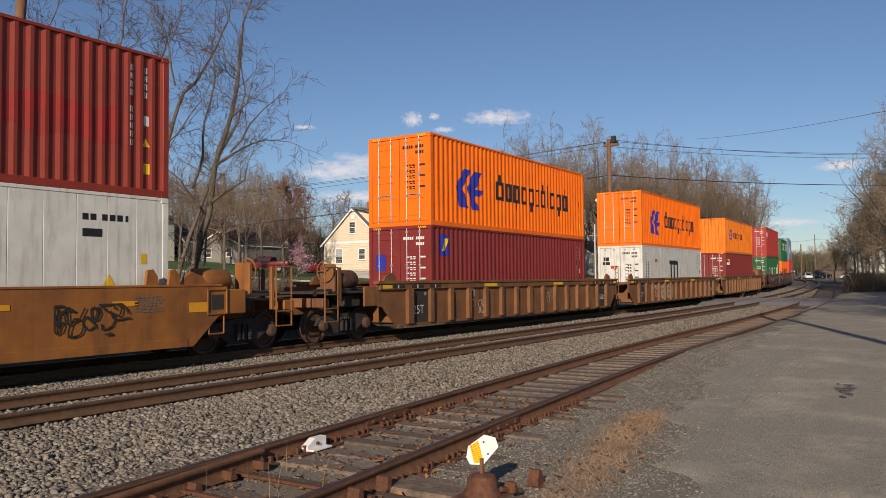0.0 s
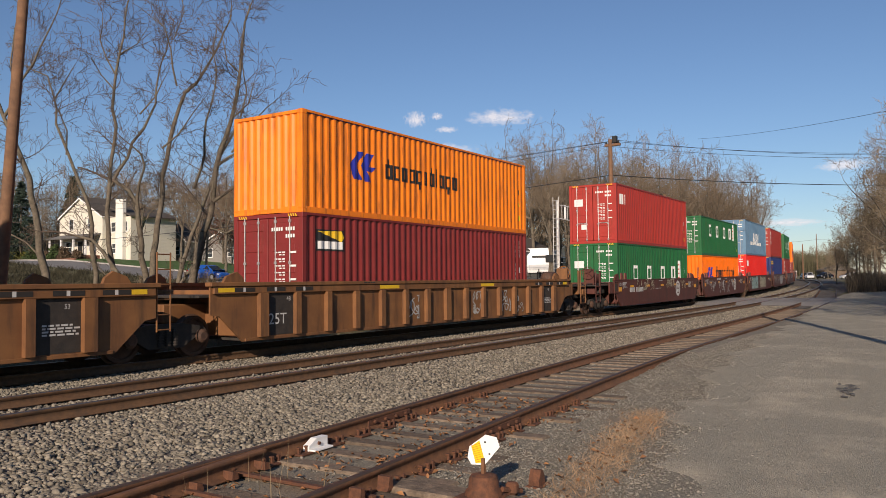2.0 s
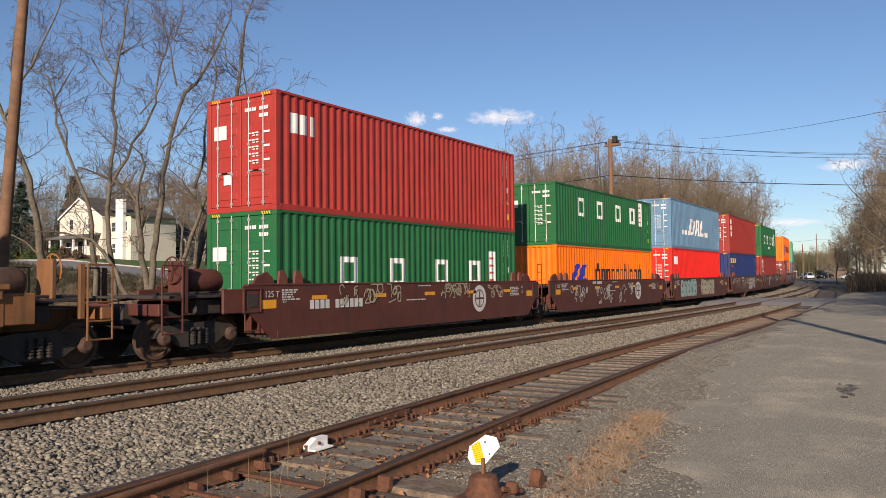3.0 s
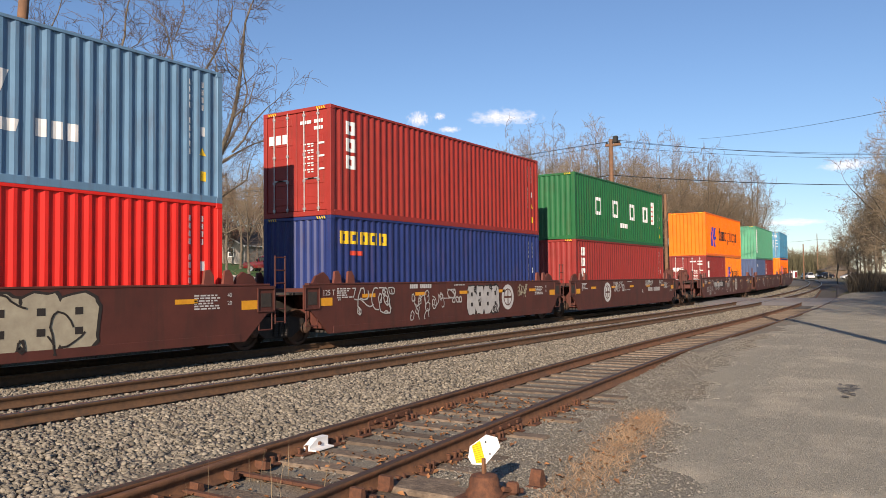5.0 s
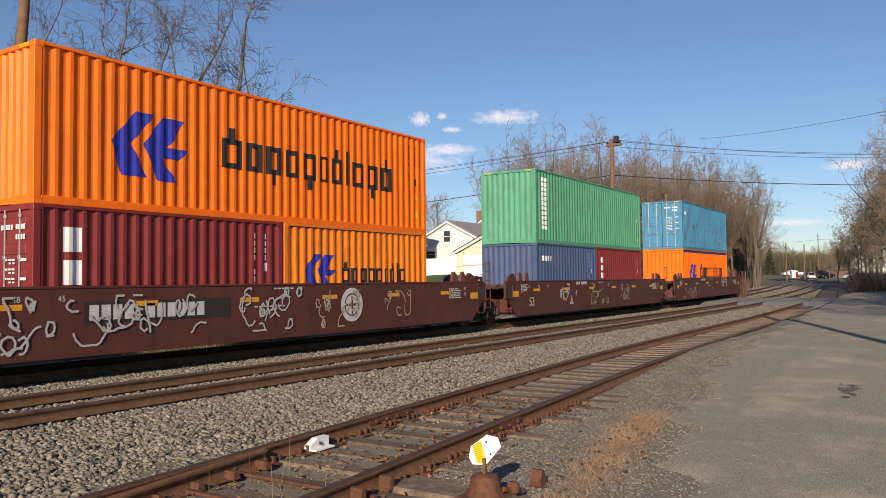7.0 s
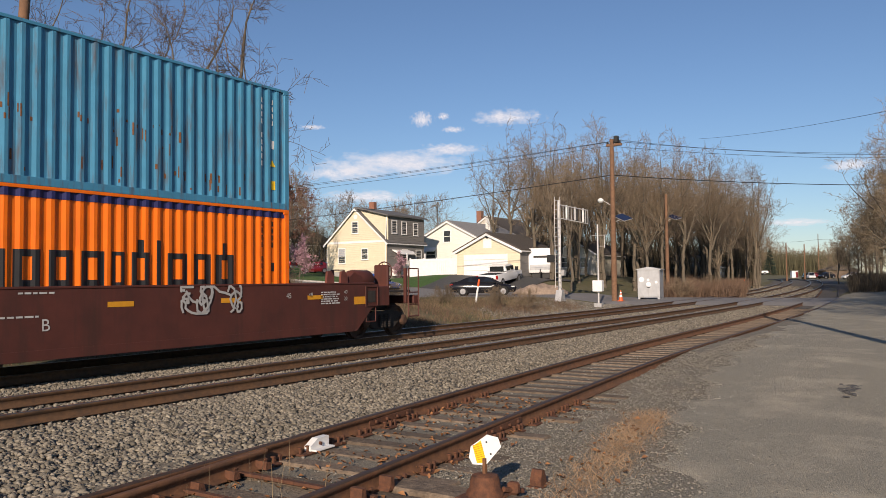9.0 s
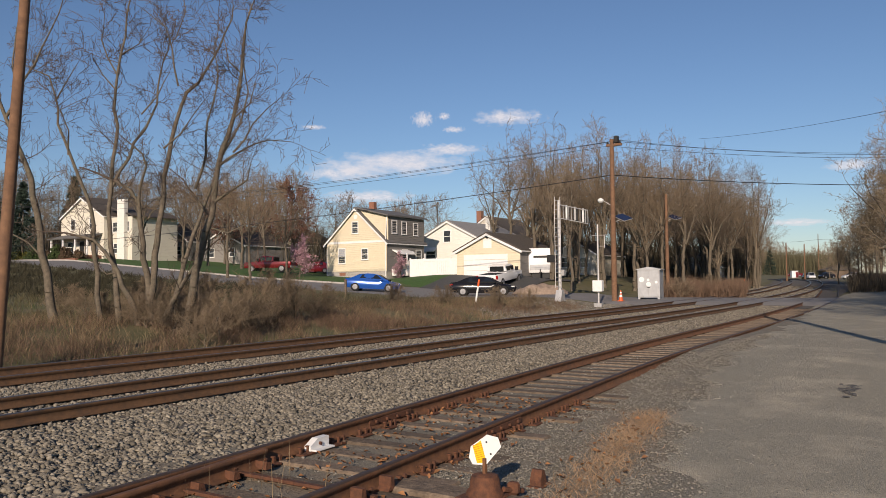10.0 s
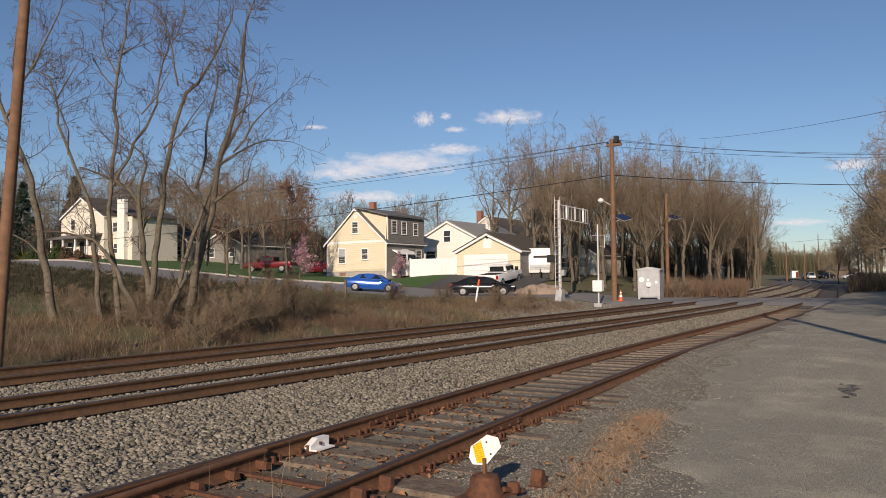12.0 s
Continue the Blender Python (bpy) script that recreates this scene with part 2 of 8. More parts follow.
def lot_edge(x):
    return np.interp(x, [-30, 3, 6.2, 9.6, 15, 23, 35, 52], [0.2, 1.0, 1.85, 3.0, 3.75, 4.35, 5.0, 7.0]) + 0.16 * np.sin(x * 1.9) + 0.1 * np.sin(x * 5.1 + 1)


lx = np.concatenate([np.arange(-40, 2, 1.0), np.arange(2, 16, 0.06), np.arange(16, 40, 0.3), np.arange(40, 140, 2.0)])
lv = np.concatenate([[0, 0.06, 0.15, 0.3, 0.5], np.arange(0.8, 6, 0.4), spread(6.5, 60, 12, 1.6)])
LX, LV = np.meshgrid(lx, lv, indexing="ij")
ragged = np.interp(lx, np.arange(-40, 140, 0.23), np.random.RandomState(8).normal(0, 0.07, len(np.arange(-40, 140, 0.23))))
LY = (lot_edge(lx) + ragged)[:, None] - LV
LZ = ground_z(LX, LY) + np.where(LV < 0.01, -0.02, 0.012 + 0.012 * step(0, 0.4, LV))
li = np.arange(LX.size).reshape(LX.shape)
lot = big("asphalt_lot", np.stack([LX, LY, LZ], -1).reshape(-1, 3), np.stack([li[:-1, :-1], li[:-1, 1:], li[1:, 1:], li[1:, :-1]], -1).reshape(-1, 4), m_asphalt)
lot.data.shade_smooth()
flat(lot, "worn grey asphalt lot with a crumbling edge", "asphalt")

# the street, its crossing over the tracks and the kerb
def street_z(x, y):
    l = y - bend(x)
    g = ground_z(x, y)
    top = rise(x) - 0.012 - 0.3 * ((x < 49) | (x > 59))
    g = g - 0.12 * ((x < 49) | (x > 59))
    return np.where(l < 18.5, top, np.where(l > 24, g + 0.03, top + (g + 0.03 - top) * step(18.5, 24, l)))


def sheet(name, xs, ys, material, zfun, label, cat_, keep=None):
    X, Y = np.meshgrid(xs, ys, indexing="ij")
    Z = zfun(X, Y)
    n, k = X.shape
    idx = np.arange(n * k).reshape(n, k)
    f = np.stack([idx[:-1, :-1], idx[1:, :-1], idx[1:, 1:], idx[:-1, 1:]], -1).reshape(-1, 4)
    if keep is not None:
        c = np.stack([X, Y], -1).reshape(-1, 2)[f].mean(1)
        f = f[keep(c[:, 0], c[:, 1])]
    ob = big(name, np.stack([X, Y, Z], -1).reshape(-1, 3), f, material)
    ob.data.shade_smooth()
    return flat(ob, label, cat_)


sheet("street", np.concatenate([[48.3], np.arange(49.5, 58.6, 0.65), [59.6]]), np.concatenate([np.arange(5.5, 26, 0.5), np.arange(26, 170, 3)]), m_street, street_z,
      "grey asphalt street that crosses the tracks", "street")
for v in bpy.data.objects["street"].data.vertices:
    v.co.x += 2.4 * (1 - float(step(18, 27, v.co.y)))
sheet("lawn", np.arange(59.0, 92, 1.5), np.arange(40.6, 112, 1.5), m_lawn, lambda x, y: ground_z(x, y) + 0.03, "mown green front lawns", "lawn")
sheet("driveway", np.arange(58.5, 72, 1.0), np.arange(30.5, 40.9, 0.6), m_drive, lambda x, y: ground_z(x, y) + 0.045, "dark asphalt driveway up to a garage", "driveway")

# ---------------------------------------------------------------- tracks
m_rail = mat("rusty_rail", (0.20, 0.092, 0.043), (0.11, 0.052, 0.028), scale=12, rough=0.8, bump=0.25, stain=(0.08, 0.05, 0.036), sscale=2.5, samt=0.7)
# Main-line rail sides, a darker brown than the siding's.
m_rail_main = mat("dark_brown_rail", (0.145, 0.076, 0.036), (0.08, 0.044, 0.024), scale=12, rough=0.75, bump=0.25, stain=(0.05, 0.035, 0.026), sscale=2.5, samt=0.7)
m_head = mat("worn_rail_head", (0.30, 0.27, 0.25), (0.20, 0.17, 0.15), scale=8, rough=0.35, metal=0.85, bump=0.05)
m_headr = mat("rusted_rail_head", (0.10, 0.065, 0.045), (0.06, 0.04, 0.03), scale=10, rough=0.6, metal=0.3, bump=0.1)
m_tie = mat("weathered_tie", (0.215, 0.16, 0.112), (0.085, 0.064, 0.046), scale=9, rough=0.95, bump=0.8, bscale=30, stain=(0.07, 0.052, 0.04), sscale=2, samt=0.7, rand=0.25)
m_iron = mat("rusty_iron", (0.15, 0.06, 0.03), (0.07, 0.032, 0.02), scale=18, rough=0.85, bump=0.4)
RAIL = [(-0.07, -0.168), (0.07, -0.168), (0.07, -0.155), (0.016, -0.132), (0.010, -0.055), (0.034, -0.040), (0.036, -0.008), (0.028, 0.0), (-0.028, 0.0), (-0.036, -0.008), (-0.034, -0.040), (-0.010, -0.055), (-0.016, -0.132), (-0.07, -0.155)]


def rail_mesh(points):
    """The rail's section swept along points (x, y, z)."""
    P = np.array(points, float)
    d = np.gradient(P[:, :2], axis=0)
    d /= np.linalg.norm(d, axis=1)[:, None]
    nrm = np.stack([-d[:, 1], d[:, 0]], 1)
    k = len(RAIL)
    V = np.zeros((len(P), k, 3))
    for i, (a, b) in enumerate(RAIL):
        V[:, i, :2] = P[:, :2] - nrm * a
        V[:, i, 2] = P[:, 2] + b
    idx = np.arange(len(P) * k).reshape(len(P), k)
    nx = np.roll(idx, -1, 1)
    f = np.stack([idx[:-1], nx[:-1], nx[1:], idx[1:]], -1).reshape(-1, 4)
    return V.reshape(-1, 3), f


def lay_rail(points, parent, head, label):
    v, f = rail_mesh(points)
    ob = big("rail", v, f, m_rail_main if head is m_head else m_rail, parent)
    ob.data.materials.append(head)
    k = len(RAIL)
    mi = np.zeros(len(f), dtype=np.int32)
    mi[np.isin(np.arange(len(f)) % k, [6, 7, 8])] = 1
    ob.data.polygons.foreach_set("material_index", mi)
    ob["label"] = label
    return ob


def track(off, name, label):
    t = thing(name, Matrix(), label, "track", "main line tracks", "structure")
    ss = np.concatenate([np.arange(-330, -4, 12), np.arange(-4, 60, 2), np.arange(60, 360, 5)])
    for side in (-0.7525, 0.7525):
        lay_rail([tuple(on_line(s, off + side)[:3]) for s in ss], t, m_head, "rusty steel rail with a worn bright head")
    return t


track_a = track(DA, "railway_track", "far main line track on grey ballast")
track_b = track(DB, "railway_track", "near main line track on grey ballast")
track_c = thing("siding_track", Matrix(), "rusty siding track on old wooden ties", "track", "", "structure")
cx = np.concatenate([np.arange(-14, 30, 1.0), np.arange(30, 88, 3)])
for side in (-0.7525, 0.7525):
    lay_rail([(x, c_line(x) + side, float(rise(x)) - 0.004 - 0.02 * step(24, 34, x)) for x in cx], track_c, m_headr, "heavily rusted steel rail")
# ---------------------------------------------------------------- containers
L40, L20, WD, HC, STD = 12.192, 6.058, 2.438, 2.896, 2.591
P_ORANGE = paint("orange_paint", (250, 116, 10), 0.22)
P_ORANGE_OLD = paint("faded_orange_paint", (243, 130, 28), 0.7)
P_BROWN = paint("brown_red_paint", (140, 54, 40), 0.25)
P_MAROON = paint("maroon_paint", (126, 44, 42), 0.3)
P_RED = paint("red_paint", (166, 54, 46), 0.4)
P_BRIGHT = paint("bright_red_paint", (222, 40, 30), 0.1)
P_GREEN = paint("green_paint", (28, 98, 56), 0.3)
P_MINT = paint("mint_green_paint", (84, 158, 124), 0.5)
P_BLUE = paint("dark_blue_paint", (34, 50, 104), 0.25)
P_SKY = paint("faded_blue_paint", (66, 138, 172), 0.85)
P_GREY = paint("grey_blue_paint", (98, 134, 162), 0.4)
P_WHITE = paint("white_panel_paint", (214, 216, 208), 0.36)
M_BLUE = mat("logo_blue", rgb((44, 52, 160)), scale=3, rough=0.55, bump=0.03)
M_BLACK = mat("marking_black", (0.018, 0.018, 0.02), scale=3, rough=0.55, bump=0.03)
M_MARK = mat("marking_white", (0.72, 0.72, 0.70), (0.60, 0.60, 0.58), scale=3, rough=0.6, bump=0.03)
M_YEL = mat("warning_yellow", (0.75, 0.48, 0.02), (0.62, 0.38, 0.02), scale=5, rough=0.5, bump=0.03)
M_STEEL = mat("galvanised_steel", (0.50, 0.50, 0.49), (0.36, 0.36, 0.36), scale=9, rough=0.45, metal=0.6, bump=0.08)
M_REDM = mat("marking_red", (0.62, 0.06, 0.03), scale=4, rough=0.55, bump=0.03)
PITCH_C = 0.277


def corrugation(length, deep, pitch=PITCH_C, groove=False):
    """Break points (u, depth) of the ribbed side of a container."""
    a, b = -length / 2 + 0.12, length / 2 - 0.12
    n = max(1, round((b - a) / pitch))
    p = (b - a) / n
    out = []
    for i in range(n):
        u = a + i * p
        if groove:
            out += [(u, deep), (u + 0.012, 0.0), (u + p - 0.012, 0.0)]
        else:
            out += [(u, 0.0), (u + 0.24 * p, 0.0), (u + 0.5 * p, deep), (u + 0.76 * p, deep)]
    return out + [(b, 0.0)]


def clip(poly, u0, u1):
    """The convex outline between two uprights."""
    for lim, sg in ((u0, 1), (u1, -1)):
        out = []
        for i, p in enumerate(poly):
            q = poly[(i + 1) % len(poly)]
            pin, qin = (p[0] - lim) * sg >= 0, (q[0] - lim) * sg >= 0
            if pin:
                out.append(p)
            if pin != qin:
                t = (lim - p[0]) / (q[0] - p[0])
                out.append((lim, p[1] + t * (q[1] - p[1])))
        poly = out
        if len(poly) < 3:
            return []
    return poly


def side_marks(polys, length, deep, pitch=PITCH_C, groove=False, y=-WD / 2, lift=0.004):
    """Painted marks that follow the ribs of a side."""
    sh = Shape()
    br = corrugation(length, deep, pitch, groove)
    for poly in polys:
        for (u0, d0), (u1, d1) in zip(br, br[1:]):
            c = clip(poly, u0, u1)
            if len(c) >= 3:
                sh.weld = True
                sh.add([(u, y + 0.012 - lift + d0 + (d1 - d0) * (u - u0) / (u1 - u0 + 1e-9), v) for u, v in c], [tuple(range(len(c)))])
    return sh


def rect(u0, u1, v0, v1):
    return [(u0, v0), (u1, v0), (u1, v1), (u0, v1)]


def tri(u, v, w):
    return [(u - w / 2, v), (u + w / 2, v), (u, v + w * 0.85)]


def container(name, length, height, colour, label, left="doors", ribs=True, marks=(), frame_mat=None, end_marks=()):
    """A freight container in its parts; origin at the middle of its floor."""
    box = thing(name, Matrix(), label, "container", "freight containers")
    deep, pitch, groove = (0.036, PITCH_C, False) if ribs else (0.006, 0.62, True)
    fm = frame_mat or colour
    x0, x1, y0, y1 = -length / 2, length / 2, -WD / 2, WD / 2
    br = corrugation(length, deep, pitch, groove)
    for sg in (-1, 1):
        s = Shape()
        yy = [sg * (WD / 2 - 0.012 - d) for u, d in br]
        zb, zt = 0.14, height - 0.06
        vs = [(u, yv, z) for (u, d), yv in zip(br, yy) for z in (zb, zt)]
        s.add(vs, [(2 * i, 2 * i + 2, 2 * i + 3, 2 * i + 1) for i in range(len(br) - 1)])
        part("side_panel", s, colour, box)
    f = Shape()
    for sg in (-1, 1):
        a, b = (y0, y0 + 0.06) if sg < 0 else (y1 - 0.06, y1)
        f.box(x0 + 0.15, x1 - 0.15, a, b, height - 0.065, height, 0.006)
        f.box(x0 + 0.15, x1 - 0.15, a, b + 0.0, 0.0, 0.15, 0.006)
        for a0, a1 in ((x0, x0 + 0.14), (x1 - 0.14, x1)):
            f.box(a0, a1, *((y0, y0 + 0.13) if sg < 0 else (y1 - 0.13, y1)), 0.11, height - 0.11, 0.008)
    part("frame", f, fm, box)
    for cx_, cy_, cz_ in product((x0, x1 - 0.178), (y0 - 0.004, y1 - 0.158), (-0.004, height - 0.114)):
        part("corner_casting", Shape().box(cx_, cx_ + 0.178, cy_, cy_ + 0.162, cz_, cz_ + 0.118, 0.01), fm, box)
    r = Shape()
    n = int(length / 0.21)
    us = np.linspace(x0 + 0.15, x1 - 0.15, n * 2)
    r.add([(u, y, height - 0.02 - (0.02 if i % 2 else 0)) for i, u in enumerate(us) for y in (y0 + 0.06, y1 - 0.06)],
          [(2 * i, 2 * i + 1, 2 * i + 3, 2 * i + 2) for i in range(len(us) - 1)])
    part("roof", r, colour, box)
    part("floor", Shape().box(x0 + 0.02, x1 - 0.02, y0 + 0.05, y1 - 0.05, 0.02, 0.13), fm, box)
    for end, sg in (("front" if left == "doors" else "doors", 1), (left, -1)):
        xe = x0 if sg < 0 else x1
        s = Shape()
        if end == "front":
            bb = corrugation(WD, 0.04, 0.25)
            vs = [(xe - sg * (0.015 + d), u, z) for u, d in bb for z in (0.12, height - 0.1)]
            s.add(vs, [(2 * i, 2 * i + 1, 2 * i + 3, 2 * i + 2) for i in range(len(bb) - 1)])
            part("front_wall", s, colour, box)
            for ya, yb in ((y0 + 0.15, -0.5), (0.5, y1 - 0.15)):
                part("bottom_rail", Shape().box(*sorted((xe, xe - sg * 0.07)), ya, yb, 0.0, 0.16, 0.01), fm, box)
            part("top_rail", Shape().box(*sorted((xe, xe - sg * 0.07)), y0 + 0.13, y1 - 0.13, height - 0.1, height - 0.01, 0.01), fm, box)
        else:
            for ya, yb in ((y0 + 0.13, -0.012), (0.012, y1 - 0.13)):
                d = Shape()
                d.box(*sorted((xe - sg * 0.03, xe - sg * 0.085)), ya, yb, 0.15, height - 0.11, 0.01)
                if ribs:
                    for k in range(5):
                        zc = 0.42 + k * (height - 0.75) / 4
                        d.box(*sorted((xe - sg * 0.018, xe - sg * 0.04)), ya + 0.14, yb - 0.14, zc - 0.10, zc + 0.10, 0.015)
                door = part("door", d, colour, box)
                for t in (0.28, 0.74):
                    yr = ya + t * (yb - ya)
                    xr = xe - sg * 0.005
                    rod = Shape().tube((xr, yr, 0.12), (xr, yr, height - 0.08), 0.017, n=8)
                    for zc in (0.2, 0.95, 1.65, height - 0.2):
                        rod.box(*sorted((xr - 0.022, xr + 0.022)), yr - 0.04, yr + 0.04, zc - 0.035, zc + 0.035, 0.006)
                    part("locking_rod", rod, M_STEEL, door, "galvanised locking rod")
                    part("door_handle", Shape().box(xr - 0.012, xr + 0.016, min(yr, yr + (0.36 if t < 0.5 else -0.36)), max(yr, yr + (0.36 if t < 0.5 else -0.36)), 0.98, 1.015, 0.004), M_STEEL, door)
            part("door_sill", Shape().box(*sorted((xe, xe - sg * 0.09)), y0 + 0.13, y1 - 0.13, 0.0, 0.14, 0.01), fm, box)
            part("door_header", Shape().box(*sorted((xe, xe - sg * 0.09)), y0 + 0.13, y1 - 0.13, height - 0.105, height, 0.01), fm, box)
    # striped top corners
    if height > 2.7 and ribs:
        st = Shape()
        for xa in (x0, x1):
            for yy_ in (y0 + 0.18, y1 - 0.50):
                for k in range(4):
                    u = yy_ + 0.08 * k
                    st.add([(xa + (-0.003 if xa < 0 else 0.003), u, height - 0.09), (xa + (-0.003 if xa < 0 else 0.003), u + 0.04, height - 0.09),
                            (xa + (-0.003 if xa < 0 else 0.003), u + 0.075, height - 0.02), (xa + (-0.003 if xa < 0 else 0.003), u + 0.035, height - 0.02)], [(0, 1, 2, 3)])
        tagged(part("warning_stripe", st, M_YEL, box, "yellow and black height stripes"), kind="stuff")
    for nm, polys, m_, up_ in [(nm, [q], m_, i_) for i_, (nm, ps, m_) in enumerate(marks) if nm != "codes" for q in ps] + [(*r_, 0) for r_ in marks if r_[0] == "codes"]:
        mk_ = part("lettering" if nm == "codes" else nm, side_marks(polys, length, deep, pitch, groove, lift=0.004 + 0.0018 * up_), m_, box)
        if nm == "codes":
            tagged(mk_, kind="stuff")
    for nm, polys, m_ in [(nm, [q], m_) if len(ps) <= 6 else (nm, ps, m_) for nm, ps, m_ in end_marks for q in (ps if len(ps) <= 6 else ps[:1])]:
        s = Shape()
        for poly in polys:
            s.add([(x0 + (0.008 if left == "doors" and ribs else 0.002), u, v) for u, v in poly], [tuple(range(len(poly)))])
        mk_ = part(nm, s, m_, box)
        if len(polys) > 6:
            tagged(mk_, kind="stuff")
    return box


def codes(length, height, colour, yel=True):
    """The upright rows of small marks and stickers near the far end of a side."""
    u = length / 2 - 0.9
    ps = []
    for du, n in ((0.0, 11), (0.33, 4)):
        for k in range(n):
            if k not in (4, 10):
                a, v = u + du, height - 0.42 - 0.165 * k
                ps += [rect(a, a + 0.026, v, v + 0.12), rect(a + 0.052, a + 0.078, v, v + 0.12), rect(a + 0.026, a + 0.052, v + (0.0, 0.05, 0.097)[k % 3], v + (0.023, 0.073, 0.12)[k % 3])]
    ps += [rect(u + 0.31, u + 0.44, 1.42, 1.62)]
    out = [("codes", ps, colour)]
    if yel:
        out += [("warning_sticker", [tri(u + 0.37, 1.0, 0.2), rect(u + 0.30, u + 0.46, 0.45, 0.66)], M_YEL)]
    return out


def door_codes(height, colour):
    ps = [rect(-0.95 + 0.082 * q, -0.89 + 0.082 * q, height - 0.44, height - 0.35) for q in range(10) if q != 4] + [rect(-0.95 + 0.082 * q, -0.89 + 0.082 * q, height - 0.62, height - 0.53) for q in range(4)]
    for k in range(5):
        ps += [rect(-0.62 + 0.13 * q, -0.52 + 0.13 * q, height - 1.0 - 0.17 * k, height - 0.965 - 0.17 * k) for q in range(3)] + [rect(-0.62 + 0.12 * q, -0.54 + 0.12 * q, height - 1.06 - 0.17 * k, height - 1.03 - 0.17 * k) for q in range(2)]
        if k % 2 == 0:
            ps.append(rect(-1.0, -0.78, height - 1.01 - 0.17 * k, height - 0.96 - 0.17 * k))
    return [("lettering", ps, colour)]


def arrow_logo(u, v, k):
    """A blue mark of slanted blocks that point to the left."""
    q = [[(0.0, 0.0), (0.52, 0.62), (0.95, 0.62), (0.42, 0.0)], [(0.0, 0.0), (0.42, 0.0), (0.78, -0.62), (0.22, -0.62)],
         [(0.70, 0.02), (1.12, 0.60), (1.62, 0.60), (1.40, 0.18), (1.22, 0.02)], [(1.12, 0.02), (1.75, 0.02), (1.52, -0.20), (1.12, -0.20)],
         [(0.70, 0.02), (1.12, 0.02), (1.12, -0.22), (1.48, -0.66), (1.02, -0.66)]]
    return [("emblem", [[(u + k * a, v + k * b) for a, b in p] for p in q], M_BLUE)]


def ring_marks(u0, u1, v0, v1, t, k):
    """A hollow block: two uprights and two bars between them."""
    return [rect(u0, u0 + t, v0, v1), rect(u1 - t, u1, v0, v1), rect(u0 + t, u1 - t, v0, v0 + k), rect(u0 + t, u1 - t, v1 - k, v1)]


def word_bars(u, v, h, widths, colour, tall=(), low=(), gap=0.12):
    """A word as plain upright blocks: their widths, which rise tall, and which reach below the line."""
    ps = []
    for i, w in enumerate(widths):
        top = v + h * (1.38 if i in tall else 1.0)
        bot = v - h * (0.38 if i in low else 0.0)
        if w > 0.12:
            t = min(0.145, w * 0.31)
            ps += ring_marks(u, u + w, bot + (h * 0.38 if i in low else 0), v + h, t, t * 0.85)
            if i in tall:
                ps.append(rect(u + w / 2 - t / 2, u + w / 2 + t / 2, v + h, top))
            if i in low:
                ps.append(rect(u + w / 2 - t / 2, u + w / 2 + t / 2, bot, v))
        elif w > 0:
            ps.append(rect(u, u + w, bot, top))
        u += abs(w) + gap
    return [("lettering", ps, colour)]


def blocks(spans, v0, v1, colour):
    return [("lettering", [rect(a, b, v0, v1) for a, b in spans], colour)]


def liner_marks(h, k=1.0):
    c = h / 2
    return arrow_logo(-4.58, c - 0.12, 1.04) + word_bars(-1.86, c - 0.33, 0.66 * k, [0.58, 0.46, 0.48, 0.46, 0.48, 0.28, 0.42, 0.115, 0.50, 0.46, 0.48], M_BLACK,
                                                          tall=(0, 6, 7, 10), low=(2, 4, 9), gap=0.15) + codes(L40, h, M_BLACK)


def wide_marks(h, base):
    """Widely spaced white block marks and a tall white label."""
    ps = []
    for u in (-3.80, -1.60, 0.70, 2.80):
        ps += ring_marks(u + 0.04, u + 0.80, base - 0.06, base + 0.74, 0.20, 0.15)
    ps += [rect(4.15, 4.6, base - 0.12, base + 1.08)]
    bars = [rect(4.23, 4.52, base + 0.05 + 0.25 * k, base + 0.12 + 0.25 * k) for k in range(4)]
    return [("lettering", ps, M_MARK), ("label_bars", [[(a, b) for a, b in p] for p in bars], M_REDM)] + codes(L40, h, M_MARK)


T_ENDC = lambda h: door_codes(h, M_MARK)
FLOOR = 0.42
LOADS = {}          # unit -> list of (container, offset along the unit, height of its floor)


def load(k, *rows):
    LOADS[k] = list(rows)


